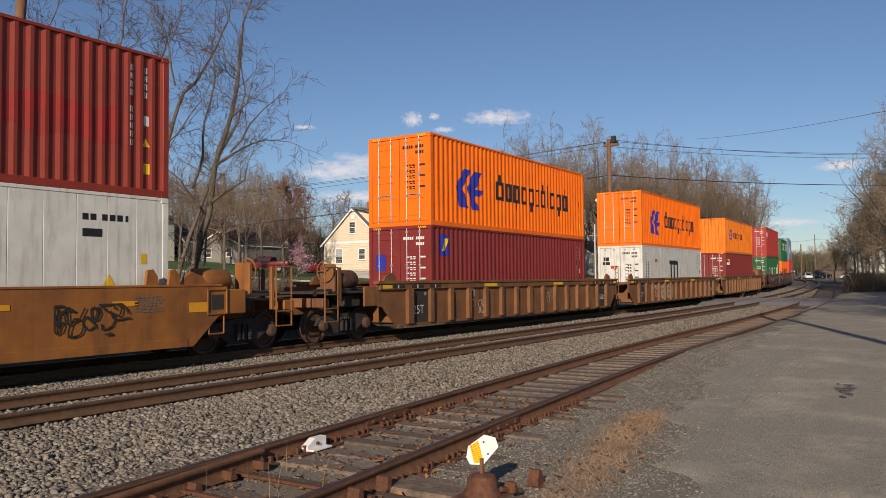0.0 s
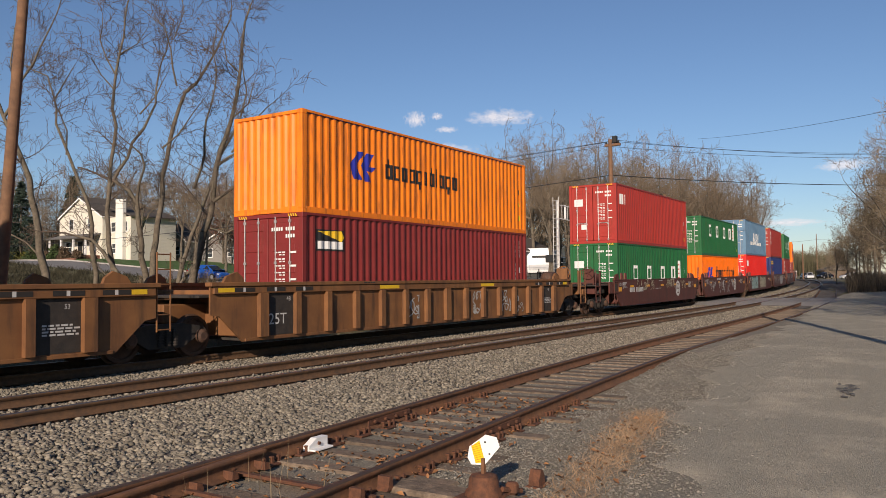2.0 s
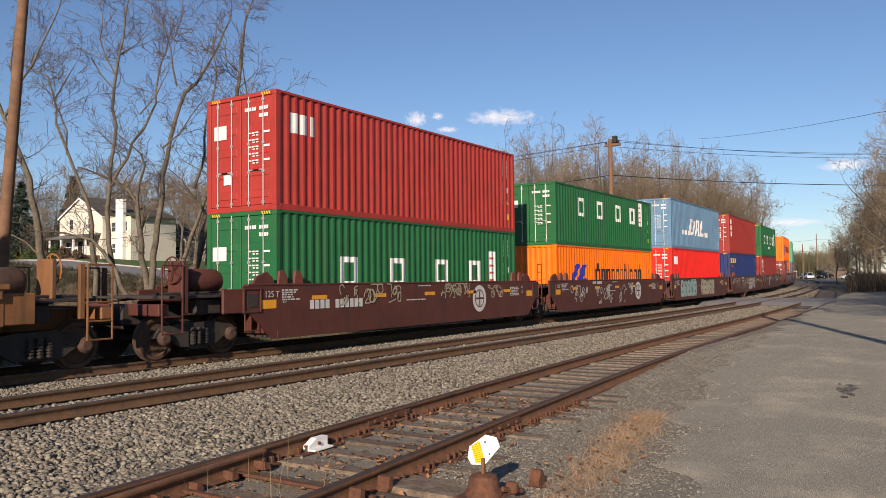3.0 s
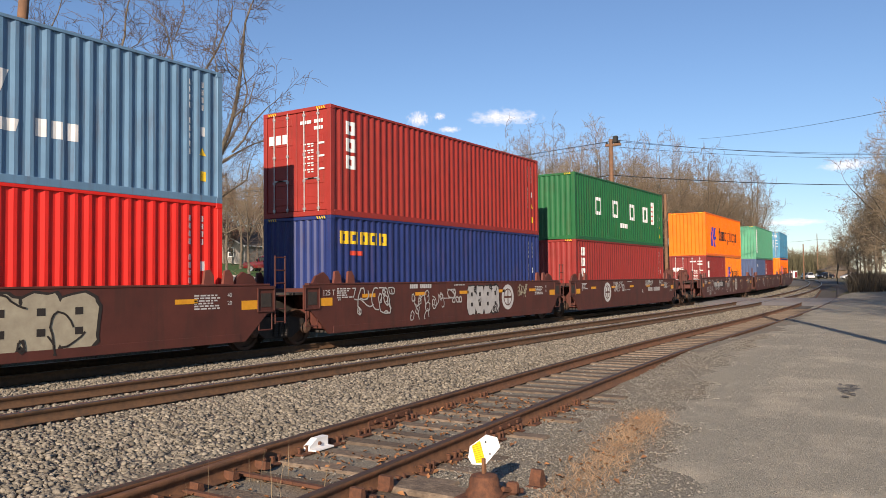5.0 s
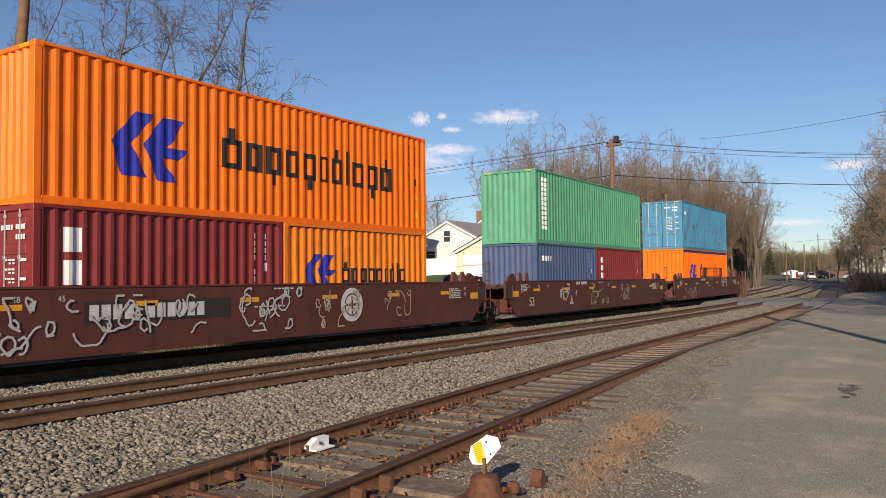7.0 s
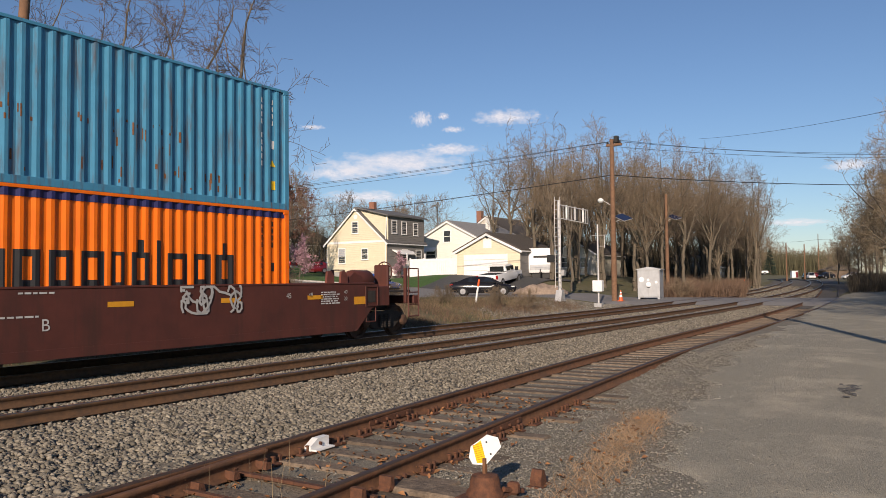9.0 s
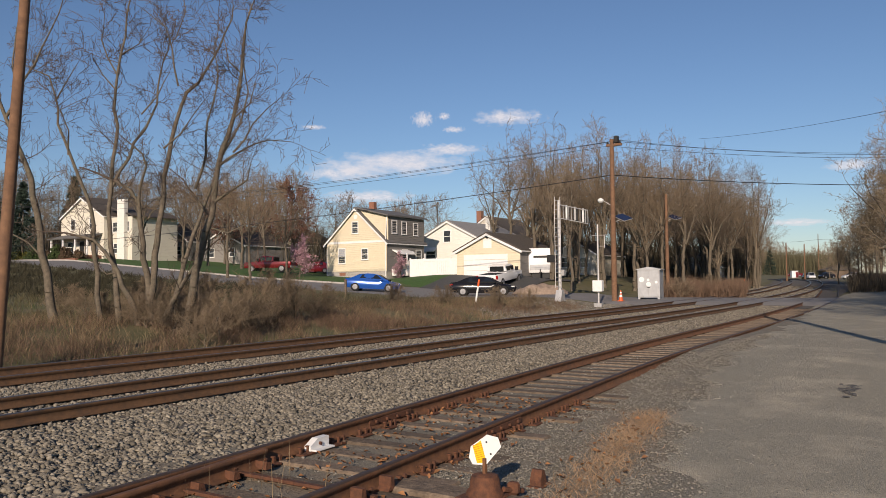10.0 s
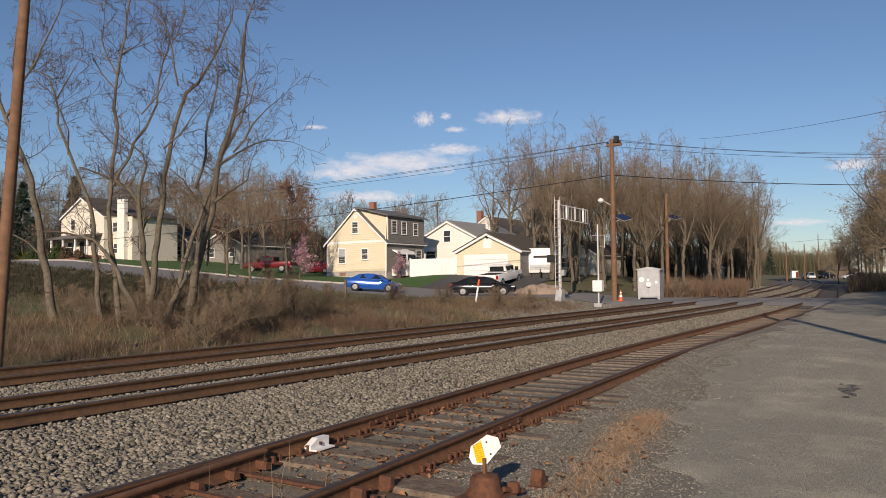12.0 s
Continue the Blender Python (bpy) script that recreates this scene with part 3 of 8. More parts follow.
H2 = FLOOR + HC
_r = random.Random(4)
SCRAPES = [("codes", [rect(u, u + _r.uniform(0.012, 0.05), v, v + _r.uniform(0.03, 0.26)) for u, v in [(_r.uniform(-4.6, 3.2), _r.gauss(1.25, 0.13)) for _ in range(70)] + [(_r.uniform(-5.6, 5.0), _r.uniform(0.2, 0.6)) for _ in range(34)]],
            mat("rust_scrape", (0.20, 0.085, 0.035), (0.11, 0.05, 0.025), scale=12, rough=0.9, bump=0.3))]
S2 = FLOOR + STD
load(0, (container("freight_container", L40, HC, P_WHITE, "white refrigerated container with rust-streaked panels", "doors", False,
                   blocks([(4.2, 4.32), (4.36, 4.48), (4.6, 4.72), (4.76, 4.88), (4.92, 5.04), (5.1, 5.16)], 2.36, 2.48, M_BLACK) + blocks([(4.2, 4.6)], 2.05, 2.2, M_BLACK) +
                   [("warning_sticker", [tri(4.75, 1.06, 0.34), rect(5.45, 5.58, 1.55, 1.75)], M_YEL)]), 0, FLOOR),
        (container("freight_container", L40, HC, P_BROWN, "brown-red steel container with a faded red patch", "doors", True,
                   [("faded_patch", [[(a, 0.98 + 0.10 * math.sin(a * 5)), (a + 0.54, 0.98 + 0.10 * math.sin(a * 5 + 2.7)), (a + 0.54, 1.66 + 0.09 * math.sin(a * 4 + 2.2)), (a, 1.66 + 0.09 * math.sin(a * 4))]
                                     for a in np.arange(-5.9, 4.7, 0.545).tolist()], mat("faded_red_paint", rgb((150, 38, 32)), rgb((126, 42, 32)), scale=3, rough=0.6, bump=0.03))] + codes(L40, HC, M_MARK)), 0, H2))
load(1, (container("freight_container", L40, HC, P_MAROON, "maroon steel container with a blue and yellow emblem", "doors", True,
                   [("emblem", [rect(-5.55, -5.0, 1.95, 2.62)], M_BLUE), ("emblem_bar", [[(-5.45, 2.1), (-5.25, 2.1), (-5.08, 2.5), (-5.3, 2.5)]], M_YEL)] + codes(L40, HC, M_MARK),
                   end_marks=T_ENDC(HC) + [("warning_sticker", [rect(0.5, 0.95, 0.35, 0.8)], M_YEL), ("emblem", [rect(0.55, 0.95, 1.5, 2.0)], M_BLUE)]), 0, FLOOR),
        (container("freight_container", L40, HC, P_ORANGE, "bright orange shipping container with a blue emblem", "doors", True, liner_marks(HC), end_marks=door_codes(HC, M_BLACK)), 0, H2))
big_m = []
for a in (-1.05, -0.42, 0.24):
    big_m += [rect(a + 0.1, a + 0.36, 1.02, 2.1), rect(a - 0.02, a + 0.42, 0.98, 1.12)]
big_m += [rect(-1.15, 0.5, 1.92, 2.16)]
load(2, (container("freight_container", L40, HC, P_WHITE, "light grey refrigerated container with a black mark", "doors", False,
                   [("lettering", big_m, M_BLACK), ("hazard_label", [[(-4.74, 2.18), (-4.54, 1.98), (-4.34, 2.18), (-4.54, 2.38)]], M_MARK), ("sticker", [rect(-3.9, -3.45, 2.06, 2.2)], M_REDM),
                    ("lettering", [rect(-5.5, -5.4, 0.9 + 0.15 * k, 1.0 + 0.15 * k) for k in range(11)] + [rect(-5.15, -5.05, 0.9 + 0.15 * k, 1.0 + 0.15 * k) for k in range(8)], M_BLACK)] + codes(L40, HC, M_BLACK),
                   end_marks=door_codes(HC, M_BLACK) + [("emblem", [rect(0.55, 0.95, 1.9, 2.05), rect(0.6, 0.9, 2.1, 2.3)], M_BLACK), ("sticker", [rect(0.15, 0.5, 1.7, 1.85)], M_REDM)]), 0, FLOOR),
        (container("freight_container", L40, HC, P_ORANGE, "bright orange shipping container with a blue emblem", "doors", True, liner_marks(HC), end_marks=door_codes(HC, M_BLACK)), 0, H2))
M_NAVY = mat("navy_rail", rgb((40, 42, 92)), scale=7, rough=0.6, bump=0.1)
load(3, (container("freight_container", L40, HC, P_MAROON, "maroon steel container with a black and yellow sign", "doors", True,
                   [("sign_plate", [rect(-5.55, -4.45, 1.95, 2.5)], M_BLACK), ("sign_bar", [[(-5.5, 2.45), (-4.6, 2.2), (-4.5, 2.3), (-4.6, 2.48)]], M_YEL), ("sign_bar", [rect(-5.5, -4.55, 2.0, 2.2)], M_MARK)] + codes(L40, HC, M_MARK),
                   end_marks=T_ENDC(HC)), 0, FLOOR),
        (container("freight_container", L40, STD, P_ORANGE_OLD, "faded rust-streaked orange container with a navy top rail", "front", True,
                   arrow_logo(-4.2, 1.42, 0.62) + word_bars(-2.66, 1.18, 0.42, [0.34, 0.27, 0.29, 0.27, 0.29, 0.2, 0.26, 0.09, 0.29, 0.29, 0.3], M_BLACK, (0, 6, 7, 10), (2, 4, 9), 0.1) +
                   codes(L40, STD, M_BLACK) + [("top_band", [rect(-5.95, 5.95, 2.505, 2.53)], M_NAVY)]), 0, H2))
load(4, (container("freight_container", L40, HC, P_GREEN, "green steel container with widely spaced white marks", "doors", True, wide_marks(HC, 1.08), end_marks=T_ENDC(HC) + [("label_plate", [rect(0.5, 1.0, 1.7, 2.05)], M_MARK)]), 0, FLOOR),
        (container("freight_container", L40, HC, P_RED, "red steel container with a small white mark", "doors", True,
                   blocks([(-5.6, -5.3), (-5.24, -4.98), (-4.88, -4.7)], 1.92, 2.42, M_MARK) + codes(L40, HC, M_MARK), end_marks=T_ENDC(HC) + [("emblem", [rect(0.5, 0.95, 1.85, 2.2), rect(0.3, 0.6, 0.7, 0.95)], M_MARK)]), 0, H2))
load(5, (container("freight_container", L40, STD, P_ORANGE, "bright orange shipping container with a blue emblem", "front", True, liner_marks(STD)), 0, FLOOR),
        (container("freight_container", L40, STD, P_GREEN, "green steel container with widely spaced white marks", "doors", True, wide_marks(STD, 1.38), end_marks=T_ENDC(STD) + [("label_plate", [rect(0.5, 1.0, 1.6, 1.9)], M_MARK)]), 0, S2))
slant = lambda a, w, v0, v1, k=0.42: [(a, v0), (a + w, v0), (a + w + k, v1), (a + k, v1)]
load(6, (container("freight_container", L40, HC, P_BRIGHT, "bright red steel container with a small white mark", "doors", True,
                   blocks([(-5.6, -5.35), (-5.28, -5.05), (-4.98, -4.85)], 1.95, 2.4, M_MARK) + codes(L40, HC, M_MARK), end_marks=T_ENDC(HC)), 0, FLOOR),
        (container("freight_container", L40, HC, P_GREY, "grey-blue steel container with large white slanted marks", "doors", True,
                   [("lettering", [slant(-2.1, 0.42, 0.9, 1.92), slant(-1.2, 0.35, 1.0, 1.82, 0.35), slant(-1.62, 0.5, 1.72, 1.92, 0.08), slant(-1.66, 0.5, 0.9, 1.1, 0.08), slant(-0.6, 0.36, 0.9, 1.92), slant(0.1, 0.4, 0.9, 1.92, 0.15), slant(-0.2, 0.3, 1.2, 1.4, 0.08),
                                   slant(0.6, 0.42, 0.9, 1.95), slant(1.0, 0.55, 0.9, 1.12, 0.06)] + [rect(-3.55 + 0.4 * k, -3.25 + 0.4 * k, 0.88, 1.15) for k in range(4)] +
                     [rect(1.9 + 0.3 * k, 2.1 + 0.3 * k, 0.88, 1.2) for k in range(3)], M_MARK)] + codes(L40, HC, M_MARK), end_marks=T_ENDC(HC)), 0, H2))
tall_marks = lambda h: [("lettering", [q for k in range(3) for q in ring_marks(-5.45, -5.08, h - 0.70 - 0.46 * k, h - 0.34 - 0.46 * k, 0.12, 0.10)], M_MARK)]
load(7, (container("freight_container", L40, HC, P_BLUE, "dark blue steel container with a yellow mark", "front", True,
                   [("lettering", [q for k in range(5) for q in ring_marks(-5.72 + 0.42 * k, -5.38 + 0.42 * k, 2.16, 2.5, 0.11, 0.085)], M_YEL), ("sticker", [rect(-5.3, -4.8, 1.86, 1.98)], M_REDM)] + codes(L40, HC, M_MARK)), 0, FLOOR),
        (container("freight_container", L40, HC, paint("rust_red_paint", (150, 48, 40), 0.3), "rust-red steel container with upright white marks", "doors", True, tall_marks(HC) + codes(L40, HC, M_MARK), end_marks=T_ENDC(HC) + [("emblem", [rect(0.3, 0.5, 2.0, 2.25), rect(0.55, 0.75, 2.0, 2.25), rect(0.8, 1.0, 2.0, 2.25)], M_MARK)]), 0, H2))
load(8, (container("freight_container", L40, HC, paint("dull_red_paint", (140, 47, 43), 0.35), "dull red steel container with upright white marks", "front", True, tall_marks(HC) + codes(L40, HC, M_MARK)), 0, FLOOR),
        (container("freight_container", L40, HC, P_GREEN, "green steel container with widely spaced white marks", "front", True,
                   wide_marks(HC, 1.26) + blocks([(-0.66, -0.4), (-0.3, -0.05), (0.05, 0.4)], 0.75, 0.97, M_MARK)), 0, H2))
load(9, (container("freight_container", L20, STD, P_MAROON, "short maroon steel container with upright white marks", "doors", True,
                   [("lettering", [rect(-2.45, -2.1, 1.75 - 0.6 * k, 2.2 - 0.6 * k) for k in range(2)], M_MARK)] + codes(L20, STD, M_MARK), end_marks=T_ENDC(STD) + [("emblem", [rect(0.3 + 0.25 * k, 0.5 + 0.25 * k, 1.55, 1.8) for k in range(3)], M_MARK)]), -3.06, FLOOR),
        (container("freight_container", L20, STD, P_ORANGE_OLD, "short orange container with a blue emblem", "front", True,
                   arrow_logo(-2.3, 1.45, 0.66) + word_bars(-0.9, 1.12, 0.4, [0.32, 0.26, 0.28, 0.26, 0.28, 0.16, 0.22, 0.08, 0.26], M_BLACK, (0, 6, 7), (2, 4), 0.09) + [("top_band", [rect(-2.9, 2.9, 2.505, 2.53)], M_NAVY)]), 3.06, FLOOR),
        (container("freight_container", L40, HC, P_ORANGE, "bright orange shipping container with a blue emblem", "front", True, liner_marks(HC)), 0, S2))
load(10, (container("freight_container", L20, STD, paint("slate_blue_paint", (70, 88, 122), 0.3), "short slate blue steel container", "front", True,
                    blocks([(-2.5, -2.35), (-2.3, -2.1), (-2.05, -1.85), (-1.8, -1.6)], 1.9, 2.1, M_MARK) + codes(L20, STD, M_MARK)), -3.06, FLOOR),
         (container("freight_container", L20, STD, P_MAROON, "short maroon steel container with upright white marks", "front", True, [("lettering", [rect(-2.45, -2.15, 1.9 - 0.35 * k, 2.15 - 0.35 * k) for k in range(4)], M_MARK)] + codes(L20, STD, M_MARK)), 3.06, FLOOR),
         (container("freight_container", L40, HC, P_MINT, "mint green steel container with rust along its foot", "front", True,
                    [("lettering", [rect(-5.5, -5.05, 0.55 + 0.19 * k, 0.70 + 0.19 * k) for k in range(11)], M_MARK)] + codes(L40, HC, M_MARK)), 0, S2))
load(11, (container("freight_container", L40, HC, P_ORANGE, "orange shipping container with a navy top rail", "front", True, liner_marks(HC) + [("top_band", [rect(-5.95, 5.95, 2.69, 2.832)], M_NAVY)]), 0, FLOOR),
         (container("freight_container", L40, HC, P_SKY, "faded blue container with rusty scrapes", "doors", True,
                    [("emblem", [[(-5.5, 2.1), (-5.1, 2.1), (-5.3, 2.6)]], M_MARK)] + SCRAPES + codes(L40, HC, M_MARK), end_marks=T_ENDC(HC)), 0, H2))

# ---------------------------------------------------------------- well cars
C_OCHRE = mat("ochre_brown_paint", (0.225, 0.100, 0.036), (0.145, 0.063, 0.026), scale=1.5, rough=0.7, bump=0.1, bscale=20, stain=(0.05, 0.028, 0.018), sscale=1.3, samt=0.8, streak=True)
C_YELLOW = mat("rusty_yellow_paint", (0.33, 0.128, 0.026), (0.20, 0.076, 0.022), scale=1.6, rough=0.65, bump=0.1, bscale=20, stain=(0.12, 0.05, 0.022), sscale=1.2, samt=0.8, streak=True)
C_OXIDE = mat("oxide_brown_paint", (0.105, 0.030, 0.021), (0.070, 0.022, 0.016), scale=1.4, rough=0.6, bump=0.08, bscale=20, stain=(0.045, 0.022, 0.016), sscale=1.4, samt=0.7, streak=True)
C_GUIDE = mat("oxide_red_primer", (0.17, 0.050, 0.036), (0.11, 0.036, 0.027), scale=3, rough=0.65, bump=0.08)
C_DARK = mat("grimy_steel", (0.045, 0.036, 0.030), (0.025, 0.022, 0.020), scale=6, rough=0.8, bump=0.2)
C_WHEEL = mat("rusty_wheel", (0.105, 0.055, 0.034), (0.05, 0.03, 0.022), scale=7, rough=0.75, bump=0.15)
C_TREAD = mat("wheel_tread", (0.30, 0.29, 0.28), (0.2, 0.19, 0.18), scale=12, rough=0.3, metal=0.9, bump=0.02)
M_AMBER = mat("amber_reflector", (0.72, 0.33, 0.02), (0.6, 0.26, 0.02), scale=8, rough=0.4, bump=0.05)
WHEELS = []


def truck(x, parent):
    """A two-axle bogie: parts under its car."""
    b = Shape()
    for sg in (-1, 1):
        y = sg * 0.99
        b.prism([(x - 1.12, 0.46), (x - 0.95, 0.66), (x - 0.4, 0.74), (x + 0.4, 0.74), (x + 0.95, 0.66), (x + 1.12, 0.46), (x + 0.72, 0.42), (x + 0.42, 0.24), (x - 0.42, 0.24), (x - 0.72, 0.42)], y - 0.06, y + 0.06)
    b.box(x - 0.22, x + 0.22, -0.95, 0.95, 0.42, 0.72, 0.03)
    fr = part("truck_frame", b, C_DARK, parent, "grimy cast steel bogie frame")
    for sg in (-1, 1):
        y = sg * 1.08
        for dx in (-0.17, 0.0, 0.17):
            s = Shape()
            for k in range(6):
                s.lathe([(0.075, 0), (0.075, 0.03)], pose(x + dx, y, 0.30 + 0.055 * k), 10)
            s.tube((x + dx, y, 0.28), (x + dx, y, 0.64), 0.045, n=8)
            part("spring", s, C_DARK, fr)
        for dx in (-0.88, 0.88):
            part("axle_box", Shape().lathe([(0.13, 0), (0.15, 0.03), (0.15, 0.1), (0.09, 0.14)], pose(x + dx, sg * 1.02, 0.45, -90 * sg, 0, 0), 14), C_WHEEL, fr)
    for dx in (-0.88, 0.88):
        ws = new("wheelset")
        ws.parent = parent
        ws.matrix_basis = pose(x + dx, 0, 0.44)
        for sg in (-1, 1):
            w = Shape().lathe([(0.10, -0.07), (0.10, -0.03), (0.34, -0.01), (0.36, -0.06), (0.43, -0.06), (0.44, 0.03), (0.475, 0.045), (0.475, 0.07), (0.36, 0.07), (0.34, 0.03), (0.12, 0.05)], pose(0, sg * 0.76, 0, 90 * sg, 0, 0), 28)
            wo = part("wheel", w, C_WHEEL, ws, smooth=35)
        part("axle", Shape().tube((0, -1.05, 0), (0, 1.05, 0), 0.08, n=10), C_DARK, ws)
        WHEELS.append((ws, x + dx))


def strokes(rng, u0, u1, v0, v1, n, w, y):
    """Loose sprayed strokes on a flat side."""
    s = Shape()
    for _ in range(n):
        x, z = rng.uniform(u0, u1), rng.uniform(v0, v1)
        a = rng.uniform(0, 6.28)
        turn = rng.uniform(-1.3, 1.3)
        pts = []
        for k in range(rng.randint(6, 12)):
            pts.append((x, z))
            a += turn + rng.uniform(-0.6, 0.6)
            st = rng.uniform(0.05, 0.12)
            x, z = min(max(x + st * math.cos(a), u0), u1), min(max(z + st * math.sin(a) * 1.3, v0), v1)
        for p, q in zip(pts, pts[1:]):
            d = Vector((q[0] - p[0], q[1] - p[1]))
            if d.length < 1e-4:
                continue
            y -= 0.00012
            nn = Vector((-d.y, d.x)).normalized() * w / 2
            e = d.normalized() * w / 3
            s.add([(p[0] - e.x + nn.x, y, p[1] - e.y + nn.y), (p[0] - e.x - nn.x, y, p[1] - e.y - nn.y), (q[0] + e.x - nn.x, y, q[1] + e.y - nn.y), (q[0] + e.x + nn.x, y, q[1] + e.y + nn.y)], [(0, 1, 2, 3)])
    return s


def writing(text, size, x, z, y, material, parent):
    """Flat lettering on the near side of a car."""
    cu = bpy.data.curves.new("lettering", "FONT")
    cu.body, cu.size = text, size
    tmp = bpy.data.objects.new("lettering", cu)
    me = bpy.data.meshes.new_from_object(tmp)
    bpy.data.objects.remove(tmp)
    me.materials.append(material)
    return part("lettering", me, material, parent, at=pose(x, y, z, 90, 0, 0))


def bars(spans, y, material, parent, name="lettering"):
    s = Shape()
    for a, b, c, d in spans:
        s.add([(a, y, c), (b, y, c), (b, y, d), (a, y, d)], [(0, 1, 2, 3)])
    return part(name, s, material, parent)


def ladder(x, y, z0, z1, w, material, parent):
    s = Shape()
    for dx in (0, w):
        s.tube((x + dx, y, z0), (x + dx, y, z1), 0.018, n=6)
    n = int((z1 - z0) / 0.3)
    for k in range(n + 1):
        z = z0 + 0.04 + k * (z1 - z0 - 0.08) / max(n, 1)
        s.tube((x, y, z), (x + w, y, z), 0.014, n=6)
    return part("ladder", s, material, parent)


def well_car(k, style, half, ext_l, ext_r):
    """One unit of a double-stack well car. half: half the length of its well; ext_l, ext_r: 'end' for a platform over a bogie with
    a coupler, 'joint' for a shared bogie, '' where the next unit carries the bogie."""
    body = {"ribbed": C_OCHRE, "smooth": C_OXIDE, "yellow": C_YELLOW}[style]
    label = {"ribbed": "ochre-brown double-stack well car with ribbed sides", "smooth": "oxide-brown double-stack well car with sprayed writing", "yellow": "rusty yellow double-stack well car"}[style]
    car = thing("well_car", Matrix(), label, "railcar", "well cars of the train")
    Y = 1.50
    top = 1.50
    for sg in (-1, 1):
        a, b = sorted((sg * Y, sg * (Y - 0.05)))
        s = Shape()
        t = half + 0.75
        s.prism([(-half, 0.28), (half, 0.28), (t - 0.1, 0.86), (t + 0.15, 0.9), (t + 0.15, top), (-t - 0.15, top), (-t - 0.15, 0.9), (-t + 0.1, 0.86)], a, b)
        part("side_plate", s, body, car)
        s = Shape()
        if style == "ribbed":
            s.box(-t - 0.2, t + 0.2, *sorted((sg * (Y - 0.12), sg * (Y + 0.10))), top, top + 0.09, 0.01)
            part("top_chord", s, body, car)
            s = Shape().box(-t - 0.1, t + 0.1, *sorted((sg * Y, sg * (Y + 0.07))), top - 0.16, top - 0.002, 0.008)
            part("chord_flange", s, C_OCHRE, car)
            for i in range(15):
                u = -half + 0.55 + i * (2 * half - 1.1) / 14
                wd = 0.085 if i not in (0, 7, 14) else 0.13
                part("rib", Shape().prism([(u - wd, 0.36), (u + wd, 0.36), (u + wd, top - 0.16), (u - wd, top - 0.16)], *sorted((sg * Y, sg * (Y + 0.12)))), body, car)
            part("bottom_chord", Shape().box(-half + 0.05, half - 0.05, *sorted((sg * Y, sg * (Y + 0.03))), 0.28, 0.35, 0.006), body, car)
        else:
            s.box(-t, t, *sorted((sg * (Y - 0.14), sg * (Y + 0.015))), top, top + 0.05, 0.01)
            part("top_chord", s, body, car)
            part("bottom_chord", Shape().box(-half + 0.15, half - 0.15, *sorted((sg * Y, sg * (Y + 0.012))), 0.28, 0.46, 0.004), body, car)
    part("well_floor", Shape().box(-half, half, -Y + 0.05, Y - 0.05, 0.30, 0.38), C_DARK, car)
    for sgx, ext in ((-1, ext_l), (1, ext_r)):
        x = sgx * half
        # bulkhead and platform
        part("bulkhead", Shape().box(*sorted((x, x + sgx * 0.12)), -1.44, 1.44, 0.40, 1.42, 0.02), body, car)
        reach = 3.15 if ext == "end" else 1.25
        w = 0.62 if ext == "end" else 0.9
        part("draft_sill", Shape().box(*sorted((x + sgx * 0.1, x + sgx * reach)), -0.42, 0.42, 0.72, 1.12, 0.02), body if style != "smooth" else C_DARK, car)
        part("platform", Shape().box(*sorted((x + sgx * 0.1, x + sgx * min(reach - 0.2, 2.7))), -1.3, 1.3, 1.26, 1.32, 0.01), C_DARK, car)
        for sgy in (-1, 1):
            part("corner_bracket", Shape().prism([(x - sgx * 0.2, 1.5), (x + sgx * 0.5, 1.5), (x + sgx * 0.34, 1.72), (x + sgx * 0.05, 1.82), (x - sgx * 0.12, 1.7)], *sorted((sgy * 1.30, sgy * 1.38))), body, car)
        if ext == "end":
            truck(x + sgx * 1.75, car)
            part("coupler", Shape().box(*sorted((x + sgx * 3.1, x + sgx * 3.55)), -0.14, 0.14, 0.74, 1.02, 0.04), C_DARK, car)
            part("end_sill", Shape().box(*sorted((x + sgx * 2.75, x + sgx * 3.0)), -1.38, 1.38, 0.92, 1.16, 0.02), body, car)
            for sgy in (-1, 1):
                g = Shape()
                for dx in (2.45, 2.95):
                    g.tube((x + sgx * dx, sgy * 1.42, 0.55), (x + sgx * dx, sgy * 1.42, 1.95), 0.02, n=6)
                for z in (0.56, 0.9, 1.25, 1.94):
                    g.tube((x + sgx * 2.45, sgy * 1.42, z), (x + sgx * 2.95, sgy * 1.42, z), 0.018, n=6)
                part("grab_iron", g, body, car)
                part("post", Shape().box(*sorted((x + sgx * 2.3, x + sgx * 2.4)), *sorted((sgy * 1.34, sgy * 1.42)), 0.95, 1.95, 0.01), body, car)
                part("jack_pad", Shape().box(*sorted((x + sgx * 0.75, x + sgx * 1.45)), *sorted((sgy * 1.42, sgy * 1.49)), 0.9, 1.44, 0.02), body, car)
            for yy, rr, col in ((0.35, 0.28, body if style != "ribbed" else C_WHEEL),):
                xa = x + sgx * 0.75
                part("air_reservoir", Shape().lathe([(0.05, 0), (rr * 0.8, 0.06), (rr, 0.16), (rr, 0.84), (rr * 0.8, 0.94), (0.05, 1.0)], pose(xa if sgx > 0 else xa - 1.0, -0.55, 1.62, 0, 90, 0), 16), col, car, smooth=50)
            st = part("brake_stand", Shape().box(*sorted((x + sgx * 2.0, x + sgx * 2.12)), -1.0, -0.5, 1.3, 2.05, 0.03), body, car)
            wv = Shape()
            cxx, cz = x + sgx * 2.18, 1.86
            ring = [(cxx, -0.75 + 0.28 * math.cos(6.283 * i / 20), cz + 0.28 * math.sin(6.283 * i / 20)) for i in range(20)]
            wv.pipe(ring, 0.018, 5, True)
